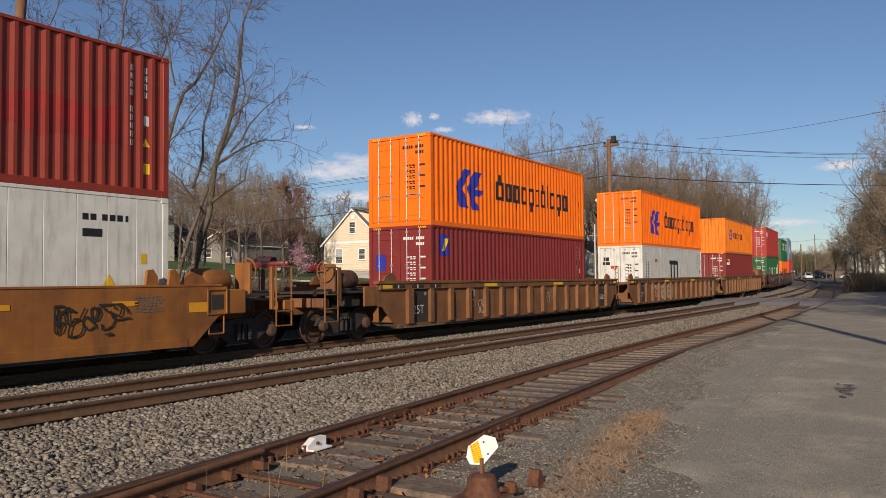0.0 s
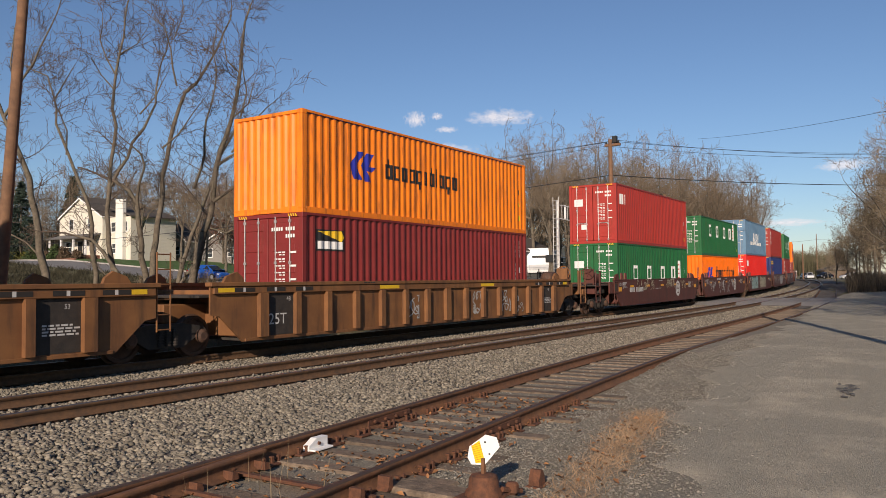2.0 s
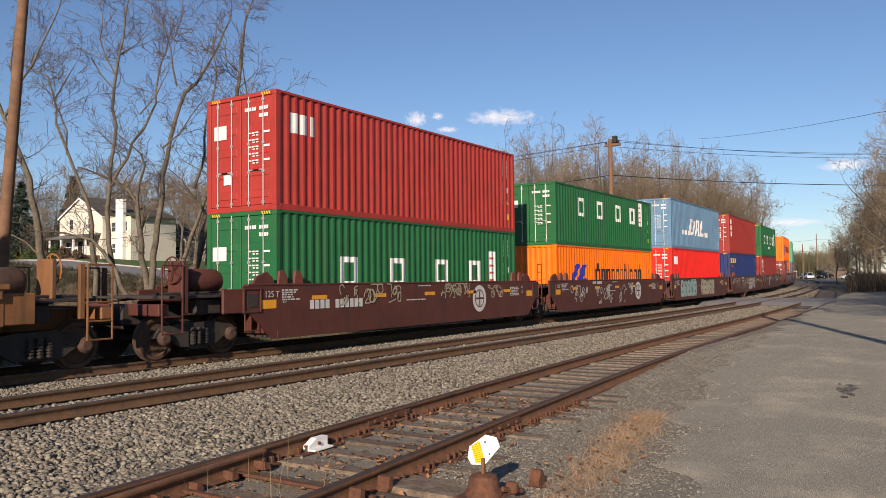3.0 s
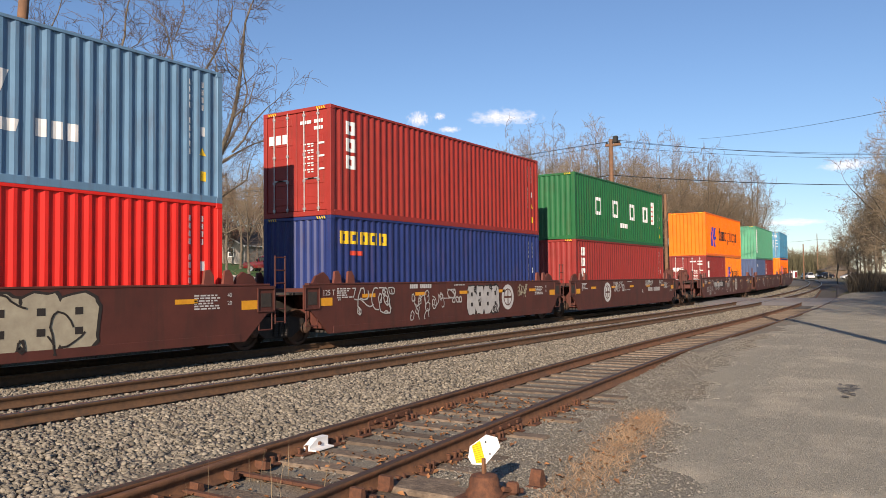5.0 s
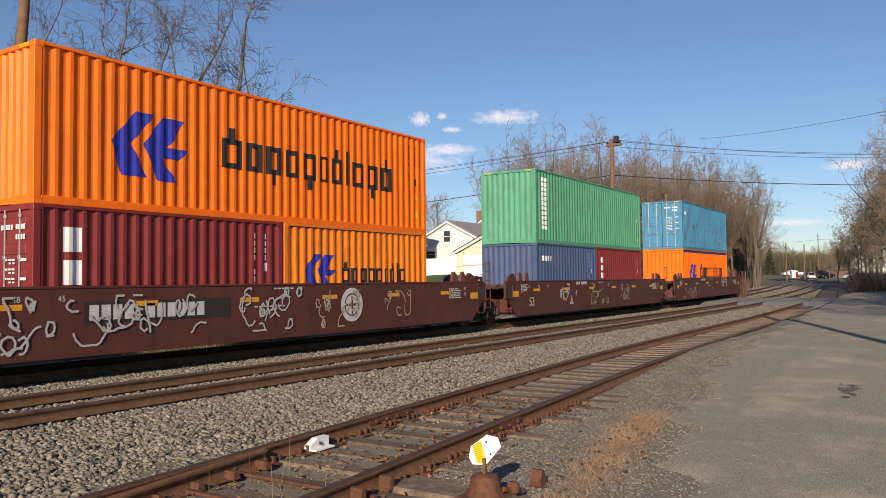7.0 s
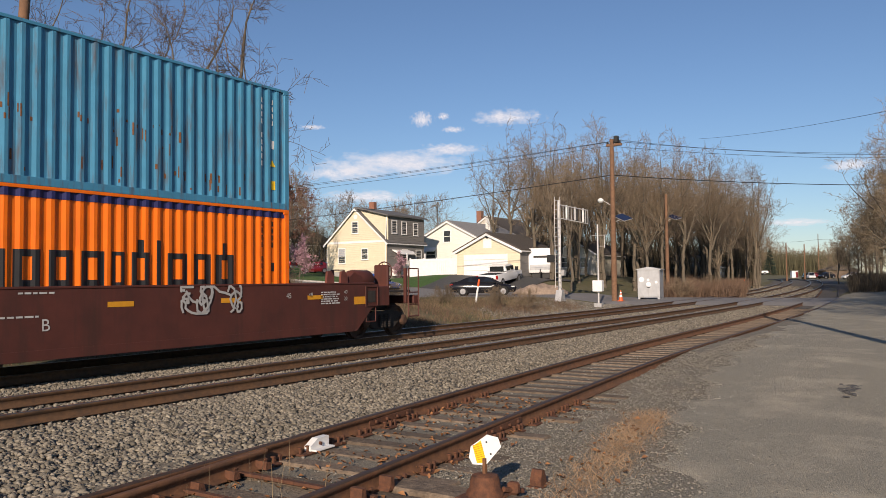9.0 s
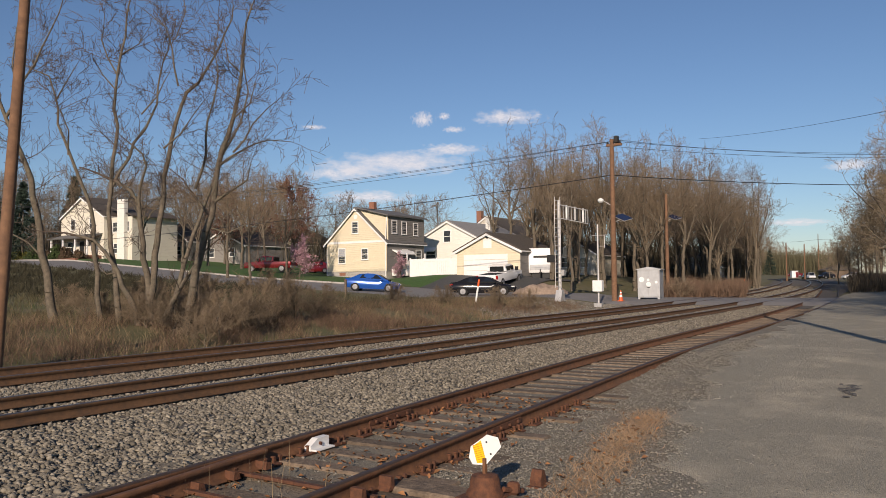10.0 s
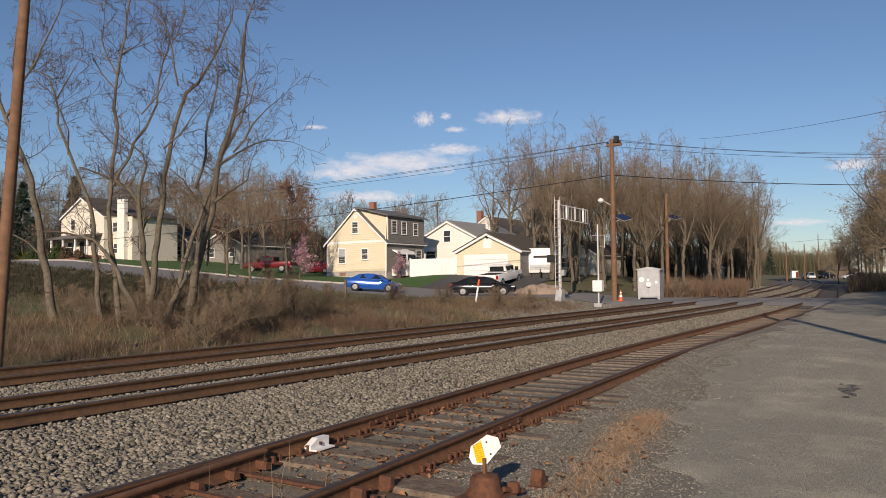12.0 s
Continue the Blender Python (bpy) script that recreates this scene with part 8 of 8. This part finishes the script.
# ---------------------------------------------------------------- clouds
def cloud(brg, py, w, h, seed, d=1500.0, dens=0.5):
    """A far cloud bank: one flat disc, softened by noise, that glows by itself."""
    k, v = (brg + 11 - 784) / 1383, (495 - py) / 1383
    c = Vector((0.84 + k * 0.543, 0.543 - k * 0.84, 0)) * d + Vector((0, 0, v * d + 1.6))
    W, H = w * d / 1383, h * d / 1383
    m = bpy.data.materials.get("cloud_glow")
    if not m:
        m = bpy.data.materials.new("cloud_glow")
        m.use_nodes = True
        nd, ln = m.node_tree.nodes, m.node_tree.links.new
        nd.remove(nd["Principled BSDF"])
        tc = nd.new("ShaderNodeTexCoord")
        ns = nd.new("ShaderNodeTexNoise")
        ns.inputs["Scale"].default_value, ns.inputs["Detail"].default_value, ns.inputs["Roughness"].default_value = 2.6, 7, 0.62
        oi = nd.new("ShaderNodeObjectInfo")
        ad = nd.new("ShaderNodeVectorMath")
        mu = nd.new("ShaderNodeVectorMath")
        mu.operation = "SCALE"
        mu.inputs[3].default_value = 40
        ln(oi.outputs["Location"], mu.inputs[0])
        mp = nd.new("ShaderNodeMapping")
        mp.inputs["Scale"].default_value = (2.2, 1, 1.0)
        ln(tc.outputs["Object"], mp.inputs[0])
        ln(mp.outputs[0], ad.inputs[0])
        cb = nd.new("ShaderNodeCombineXYZ")
        ml = nd.new("ShaderNodeMath")
        ml.operation = "MULTIPLY"
        ml.inputs[1].default_value = 50
        ln(oi.outputs["Random"], ml.inputs[0])
        ln(ml.outputs[0], cb.inputs[0])
        ln(cb.outputs[0], ad.inputs[1])
        ln(ad.outputs[0], ns.inputs["Vector"])
        # soft rim of the bank
        ln_ = nd.new("ShaderNodeVectorMath")
        ln_.operation = "LENGTH"
        ln(tc.outputs["Object"], ln_.inputs[0])
        rim = nd.new("ShaderNodeMapRange")
        rim.inputs[1].default_value, rim.inputs[2].default_value, rim.inputs[3].default_value, rim.inputs[4].default_value = 0.15, 1.0, 0.42, -0.26
        ln(ln_.outputs["Value"], rim.inputs[0])
        sm = nd.new("ShaderNodeMath")
        sm.operation = "ADD"
        ln(ns.outputs["Fac"], sm.inputs[0])
        ln(rim.outputs[0], sm.inputs[1])
        al = nd.new("ShaderNodeMapRange")
        al.inputs[1].default_value, al.inputs[2].default_value, al.inputs[3].default_value, al.inputs[4].default_value = 0.50, 0.98, 0.0, 0.85
        ln(sm.outputs[0], al.inputs[0])
        em = nd.new("ShaderNodeEmission")
        em.inputs["Color"].default_value, em.inputs["Strength"].default_value = (0.82, 0.83, 0.87, 1), 0.86
        tr = nd.new("ShaderNodeBsdfTransparent")
        mx = nd.new("ShaderNodeMixShader")
        ln(al.outputs[0], mx.inputs[0])
        ln(tr.outputs[0], mx.inputs[1])
        ln(em.outputs[0], mx.inputs[2])
        ln(mx.outputs[0], nd["Material Output"].inputs[0])
    s = Shape()
    n = 20
    s.add([(math.cos(6.283 * i / n), 0, math.sin(6.283 * i / n)) for i in range(n)], [tuple(range(n))])
    ob = part("cloud", s, m)
    turn = math.degrees(math.atan2(c.y, c.x)) - 90
    ob.matrix_basis = pose(*c, 0, 0, turn)
    ob.scale = (W / 2, 1, H / 2)
    tagged(ob, "thin white fair-weather cloud", "cloud", "clouds", "structure")
    CLOUDS.append((ob, Vector(c), turn))
    return ob


CLOUDS = []
for i, (brg, py, w, h) in enumerate(((740, 207, 62, 44), (778, 202, 34, 20), (892, 205, 190, 46), (795, 226, 60, 18), (700, 285, 380, 74), (600, 300, 240, 56), (790, 262, 170, 36), (1500, 297, 130, 36), (1400, 398, 190, 22), (545, 219, 70, 14), (640, 345, 260, 40))):
    cloud(brg, py, w, h, i)
# ---------------------------------------------------------------- ties, plates and other ironwork of the tracks
tie_mesh = Shape().box(-0.115, 0.115, -1.3, 1.3, -0.18, 0.0, 0.018).mesh("tie")
rng = random.Random(5)
k = 0
x = -6.0
while x < 46:
    y = c_line(x)
    part("tie", tie_mesh, m_tie, track_c, at=pose(x, y, float(rise(x)) - 0.166 - rng.uniform(0, 0.012), rng.uniform(-1, 1), rng.uniform(-1.2, 1.2), math.degrees(math.atan(C_SLOPE)) + rng.uniform(-2.5, 2.5)))
    x += 0.53 + rng.uniform(-0.05, 0.05)
for tr_, off in ((track_a, DA), (track_b, DB)):
    s = -4.0
    while s < 34:
        part("tie", tie_mesh, m_tie, tr_, at=line_pose(s, off, -0.188 - rng.uniform(0, 0.02)) @ pose(0, 0, 0, 0, 0, rng.uniform(-1.5, 1.5)))
        s += 0.52 + rng.uniform(-0.03, 0.03)
plate_mesh = Shape().box(-0.10, 0.10, -0.17, 0.17, -0.005, 0.016, 0.004).mesh("tie_plate")
spike_mesh = Shape().box(-0.012, 0.012, -0.012, 0.012, -0.02, 0.05).box(-0.018, 0.018, -0.03, 0.014, 0.045, 0.062, 0.004).mesh("spike")
anchor_mesh = Shape().box(-0.02, 0.02, -0.085, 0.085, -0.03, 0.012, 0.006).box(-0.02, 0.02, -0.10, -0.07, -0.02, 0.06, 0.006).mesh("rail_anchor")
x = 2.8
while x < 10.5:
    for sg in (-1, 1):
        y = c_line(x) + sg * 0.7525
        part("tie_plate", plate_mesh, m_iron, track_c, at=pose(x, y, -0.182, 0, 0, 3))
        for dx, dy in ((-0.06, -0.105), (0.06, 0.105), (0.05, -0.105)):
            part("spike", spike_mesh, m_iron, track_c, at=pose(x + dx, y + dy, -0.165, 0, 0, 0 if dy > 0 else 180))
        part("rail_anchor", anchor_mesh, m_iron, track_c, at=pose(x + 0.15, y, -0.165, 0, 0, 3))
    x += 0.53
# joint bars
for xj, sg in ((7.75, 1), (7.9, -1)):
    y = c_line(xj) + sg * 0.7525
    for side in (-1, 1):
        jb = part("joint_bar", Shape().box(-0.46, 0.46, *sorted((side * 0.014, side * 0.034)), -0.13, -0.05, 0.006), m_iron, track_c, "bolted rusty joint bar", at=pose(xj, y, 0, 0, 0, 3))
        for q in range(4):
            part("bolt", Shape().tube((-0.34 + 0.226 * q, side * 0.03, -0.09), (-0.34 + 0.226 * q, side * 0.062, -0.09), 0.019, n=6), m_iron, jb)
# switch rail beside the far rail, its rods and the white painted block
sw = thing("switch_point", Matrix(), "rusty switch rail with rods beside the siding rail", "switch")
sv = [(xx, c_line(xx) + 0.7525 - 0.085 - max(0.0, (5.3 - xx)) * 0.055, -0.012) for xx in np.arange(-3, 5.4, 0.6)]
v_, f_ = rail_mesh(sv)
big("point_rail", v_, f_, m_rail, sw)
for xx in (4.35, 5.0):
    yy = c_line(xx)
    part("switch_rod", Shape().box(xx - 0.03, xx + 0.03, yy - 0.95, yy + 0.75, -0.165, -0.135, 0.006), m_iron, sw)
for q in range(5):
    xx = 3.6 + 0.42 * q
    part("slide_clamp", Shape().prism([(xx - 0.04, -0.165), (xx + 0.04, -0.165), (xx + 0.025, -0.105), (xx - 0.03, -0.09)], c_line(xx) + 0.50, c_line(xx) + 0.68), m_iron, sw)
    part("rail_brace", Shape().prism([(xx - 0.06, -0.165), (xx + 0.06, -0.165), (xx + 0.03, -0.13), (xx + 0.022, -0.05), (xx - 0.022, -0.05), (xx - 0.03, -0.13)], c_line(xx) - 0.7525 - 0.18, c_line(xx) - 0.7525 - 0.06), m_iron, sw)
wx = 6.2
part_w = thing("rail_block", pose(wx, c_line(wx) + 0.655, -0.16, 0, 0, 3), "white painted steel block against the rail", "block")
part("body", Shape().prism([(-0.17, 0.0), (0.13, 0.0), (0.13, 0.115), (-0.05, 0.115), (-0.17, 0.05)], -0.05, 0.03), M_WHITE, part_w)
part("foot", Shape().box(-0.17, 0.13, -0.13, -0.05, 0.0, 0.02, 0.004), M_WHITE, part_w)
part("bolt", Shape().tube((-0.02, -0.07, 0.06), (-0.02, -0.04, 0.06), 0.02, n=6), m_iron, part_w)

# low switch stand with its hexagonal target
stx, sty = 5.45, 3.16
ss_ = thing("switch_stand", pose(stx, sty, -0.2), "rusty low switch stand with a white hexagonal target", "switch stand")
part("bed_timber", Shape().box(-0.16, 0.16, -0.35, 1.2, -0.1, 0.06, 0.02), m_tie, ss_)
part("housing", Shape().lathe([(0.155, 0.06), (0.15, 0.10), (0.125, 0.13), (0.12, 0.19), (0.105, 0.225), (0.05, 0.24)], Matrix(), 22), m_iron, ss_, "rusty cast iron housing", smooth=40)
part("flange", Shape().box(-0.2, 0.2, -0.17, 0.17, 0.055, 0.075, 0.01), m_iron, ss_)
part("lever", Shape().tube((0.05, -0.14, 0.12), (0.26, -0.2, 0.07), 0.022, n=8).box(0.12, 0.2, -0.22, -0.12, 0.06, 0.16, 0.02), m_iron, ss_)
part("spindle", Shape().box(-0.02, 0.02, -0.013, 0.013, 0.23, 0.36, 0.004), m_rail, ss_)
tgt_m = pose(0, 0, 0.42, 0, 0, -52) @ pose(0, 0, 0, 0, -14, 0)
tp = part("target", Shape().prism([(-0.135, -0.02), (-0.10, 0.06), (0.05, 0.115), (0.13, 0.07), (0.135, -0.01), (-0.02, -0.115), (-0.12, -0.08)], -0.003, 0.003), M_WHITE, ss_, "white hexagonal target plate", at=tgt_m)
ys = Shape().prism([(-0.085, -0.08), (-0.01, -0.095), (-0.01, 0.085), (-0.085, 0.058)], -0.0052, -0.0032)
part("yellow_field", ys, mat("reflective_yellow", (0.85, 0.55, 0.0), (0.75, 0.47, 0.0), scale=60, rough=0.4, bump=0.2), tp)
ls = Shape()
for q in range(9):
    ls.box(-0.085, -0.01, -0.0062, -0.0054, -0.075 + 0.017 * q, -0.072 + 0.017 * q)
part("field_lines", ls, M_REDM, tp)
for a, b in ((0.03, 0.06), (0.04, -0.04)):
    part("rivet", Shape().tube((a, -0.006, b), (a, -0.002, b), 0.008, n=8), M_BLK, tp)
stub = thing("iron_stub", pose(6.12, 3.02, -0.2), "rusty iron stub in the gravel", "stub")
part("body", Shape().prism([(-0.06, 0.0), (0.07, 0.0), (0.05, 0.08), (0.015, 0.15), (-0.02, 0.15), (-0.06, 0.07)], -0.05, 0.05), m_iron, stub)
part("foot", Shape().box(-0.1, 0.12, -0.07, 0.07, -0.01, 0.02, 0.006), m_iron, stub)

# patch of broken asphalt
rs = random.Random(9)
pt = thing("asphalt_patch", pose(13.3, 1.3, float(ground_z(13.3, 1.3)) + 0.018), "broken lumps of asphalt round a pothole", "rubble")
for q in range(26):
    a, b = rs.gauss(0, 0.38), rs.gauss(0, 0.09)
    part("lump", Shape().box(-0.05, 0.05, -0.03, 0.03, -0.01, rs.uniform(0.012, 0.03), 0.01, pose(a, b, 0, rs.uniform(-8, 8), 0, rs.uniform(0, 90))), m_drive, pt)

# ---------------------------------------------------------------- stones and leaves
def stones(name, x, y, size, material, seed, label, category, lift=0.0, zf=None, faces20=True):
    """Loose broken stones, each with its own turn and shape."""
    rs = np.random.RandomState(seed)
    n = len(x)
    if faces20:
        g = (1 + 5 ** 0.5) / 2
        base = np.array([(-1, g, 0), (1, g, 0), (-1, -g, 0), (1, -g, 0), (0, -1, g), (0, 1, g), (0, -1, -g), (0, 1, -g), (g, 0, -1), (g, 0, 1), (-g, 0, -1), (-g, 0, 1)]) / 1.9
        tris = np.array([(0, 11, 5), (0, 5, 1), (0, 1, 7), (0, 7, 10), (0, 10, 11), (1, 5, 9), (5, 11, 4), (11, 10, 2), (10, 7, 6), (7, 1, 8), (3, 9, 4), (3, 4, 2), (3, 2, 6), (3, 6, 8), (3, 8, 9), (4, 9, 5), (2, 4, 11), (6, 2, 10), (8, 6, 7), (9, 8, 1)])
    else:
        base = np.array([(1, 0, 0), (-1, 0, 0), (0, 1, 0), (0, -1, 0), (0, 0, 1), (0, 0, -1)], float)
        tris = np.array([(0, 2, 4), (2, 1, 4), (1, 3, 4), (3, 0, 4), (2, 0, 5), (1, 2, 5), (3, 1, 5), (0, 3, 5)])
    k = len(base)
    V = base[None] * (1 + rs.normal(0, 0.27, (n, k, 3))) + rs.normal(0, 0.1, (n, k, 3))
    V = V * (size[:, None, None] * np.stack([rs.uniform(0.8, 1.5, n), rs.uniform(0.6, 1.05, n), rs.uniform(0.45, 0.8, n)], 1)[:, None, :])
    a, b = rs.uniform(0, 6.283, n), rs.normal(0, 0.5, n)
    ca, sa, cb, sb = np.cos(a), np.sin(a), np.cos(b), np.sin(b)
    M = np.zeros((n, 3, 3))
    M[:, 0, 0], M[:, 0, 1], M[:, 0, 2] = ca, -sa * cb, sa * sb
    M[:, 1, 0], M[:, 1, 1], M[:, 1, 2] = sa, ca * cb, -ca * sb
    M[:, 2, 1], M[:, 2, 2] = sb, cb
    V = np.einsum("nij,nkj->nki", M, V)
    z = (zf(x, y) if zf else ground_z(x, y)) + lift + size * rs.uniform(0.0, 0.55, n)
    V = V + np.stack([x, y, z], 1)[:, None, :]
    F = (np.arange(n)[:, None, None] * k + tris[None]).reshape(-1, 3)
    return tagged(big(name, V.reshape(-1, 3), F, material), label, category, "", "stuff")


m_stone = mat("ballast_stone", (0.25, 0.221, 0.172), (0.125, 0.11, 0.086), scale=14, rough=0.92, bump=0.25, bscale=60, island=0.42)
m_stone2 = mat("dusty_small_stone", (0.235, 0.215, 0.18), (0.13, 0.12, 0.10), scale=20, rough=0.92, bump=0.2, island=0.4)
rs = np.random.RandomState(3)


def clear_rails(x, y):
    l = y - bend(x)
    ok = np.ones(len(x), bool)
    for o in (DA, DB):
        for sg in (-0.7525, 0.7525):
            ok &= np.abs(l - o - sg) > 0.085
    return ok & (np.abs(y - c_line(x) - 0.7525) > 0.09)


for j, (xa, xb, ya, yb, n, s0_, s1_, full) in enumerate(((2.2, 10.5, 5.95, 16.9, 40000, 0.019, 0.037, True), (10.5, 26, 6.4, 16.9, 46000, 0.024, 0.046, False), (26, 50, 7.0, 16.9, 26000, 0.026, 0.05, False), (62, 110, 8.0, 17.2, 8000, 0.04, 0.08, False))):
    x, y = rs.uniform(xa, xb, n), rs.uniform(ya, yb, n)
    y = y + bend(x)
    ok = clear_rails(x, y) & (y > c_line(x) + 0.8)
    x, y = x[ok], y[ok]
    stones("ballast_stones", x, y, rs.uniform(s0_, s1_, len(x)), m_stone, 10 + j, "grey and buff crushed stone ballast", "ballast", faces20=full)
x, y = rs.uniform(35, 49.5, 9000), rs.uniform(17.2, 22.6, 9000)
ok = rs.uniform(0, 1, 9000) < np.clip((x - 34) / 6, 0.1, 1) * np.clip((23.4 - y) / 2.5, 0, 1)
stones("gravel_pad", x[ok], y[ok], rs.uniform(0.03, 0.07, ok.sum()), m_stone2, 24, "coarse gravel round the signal mast's foot", "gravel", lift=0.01, faces20=False)
x, y = rs.uniform(2.5, 22, 16000), rs.uniform(-0.6, 1.55, 16000)
y = c_line(x) + y - 0.8
ok = (np.abs(y - c_line(x) + 0.7525) > 0.085) & (np.abs(y - c_line(x) - 0.7525) > 0.085) & (((x / 0.53) % 1 > 0.42) | (rs.uniform(0, 1, len(x)) < 0.08))
stones("crib_stones", x[ok], y[ok], rs.uniform(0.010, 0.026, ok.sum()), m_stone2, 20, "dusty small stones between the siding's ties", "gravel", faces20=False)
x = 3.5 + 20 * rs.uniform(0, 1, 110000) ** 1.7
y = rs.uniform(-0.4, 4.6, 110000)
ok = (y < c_line(x) - 0.88) & (rs.uniform(0, 1, len(x)) < np.where(y > lot_edge(x), 1.0, 0.12 + 0.85 * np.exp((y - lot_edge(x)) / np.where(x < 10, 0.8, 0.5))))
stones("loose_gravel", x[ok], y[ok], 0.0045 + 0.015 * rs.uniform(0, 1, ok.sum()) ** 2.2, m_stone2, 21, "fine loose gravel on the shoulder", "gravel", lift=0.012, faces20=False)

m_leaf = mat("dead_leaf", (0.30, 0.14, 0.055), (0.20, 0.09, 0.04), scale=6, rough=0.85, bump=0.2, island=0.4)


def leaves(n, place, seed, label):
    r = np.random.RandomState(seed)
    xy = place(r, n)
    n = len(xy)
    z = ground_z(xy[:, 0], xy[:, 1]) + 0.03 + r.uniform(0, 0.025, n)
    a = r.uniform(0, 6.283, n)
    L = r.uniform(0.018, 0.042, n)
    u = np.stack([np.cos(a), np.sin(a), r.normal(0, 0.35, n)], 1) * L[:, None]
    w = np.stack([-np.sin(a), np.cos(a), r.normal(0, 0.35, n)], 1) * L[:, None] * 0.55
    c = np.stack([xy[:, 0], xy[:, 1], z], 1)
    up_ = np.array([[0, 0, 0.012]])
    V = np.stack([c - u, c - w * 1.0 + up_, c - up_ * 0.4, c + w + up_, c + u], 1).reshape(-1, 3)
    k = np.arange(n)[:, None] * 5
    F = np.concatenate([k + np.array([[0, 1, 2]]), k + np.array([[1, 4, 2]]), k + np.array([[2, 4, 3]]), k + np.array([[0, 2, 3]])])
    return tagged(big("dead_leaves", V, F, m_leaf), label, "leaves", "", "stuff")


leaves(900, lambda r, n: (lambda x: np.stack([x, c_line(x) + np.where(r.uniform(0, 1, n) < 0.5, r.normal(-0.7, 0.22, n), r.uniform(-0.9, 0.7, n))], 1))(r.uniform(3.2, 10.5, n) ** 1.0), 31, "curled brown oak leaves caught between the rails")
leaves(90, lambda r, n: (lambda t: np.stack([5.2 + t * 4.8 + r.normal(0, 0.3, n), 2.55 + t * 0.8 + r.normal(0, 0.2, n)], 1))(r.uniform(0, 1, n)), 32, "dead leaves on the gravel shoulder")


# ---------------------------------------------------------------- what moves
def motions():
    """The train runs through; every unit and every container on it follows the line."""
    times = [0.5 * i for i in range(25)]
    for k, car in enumerate(CARS):
        walk(car, [(t, line_pose(CENTRE[k] - SPEED * t, DA)) for t in times])
        for box, dx, z in LOADS[k]:
            walk(box, [(t, line_pose(CENTRE[k] - SPEED * t, DA) @ pose(dx, 0, z)) for t in times])
    # the wheels turn
    for ws, x in WHEELS:
        walk(ws, [(0.2 * i, pose(x, 0, 0.44, 0, -80 * i, 0)) for i in range(61)])
    # the blue car rolls up the street and stops
    rolls = [(0, 79.0), (0.6, 73.0), (1.2, 67.2), (2.0, 59.8), (2.8, 54.3), (4.0, 48.3), (5.0, 44.6), (6.0, 42.0), (7.0, 40.5), (8.0, 40.0), (9.0, 40.0), (12, 40.0)]
    rows = []
    for t, y in rolls:
        near, x = float(1 - step(40, 50, y)), 51.0
        rows.append((t, pose(x, y, float(street_z(x, y)) + 0.002, 0, math.degrees(math.atan(float(street_z(x, y - 2) - street_z(x, y + 2)) / 4)) * -1, -90 + 28 * near)))
    walk(blue_car, rows)
    # traffic on the far cross street
    for ob, t0, brg0, rate in ((far_white, 7.0, 1399, 31), (far_red, 10.0, 1402, 35)):
        rows = []
        for t in (0, 3, 6, 9, 12):
            x, y = view_place(brg0 - rate * (t - t0), 236)
            rows.append((t, pose(x, y, float(ground_z(x, y)), 0, 0, 122.9)))
        walk(ob, rows)
    # the clouds drift
    for ob, c, turn in CLOUDS:
        drift = Vector((0.543, -0.84, 0)) * 17
        walk(ob, [(0, pose(*(c - drift), 0, 0, turn)), (12, pose(*c, 0, 0, turn))])


motions()
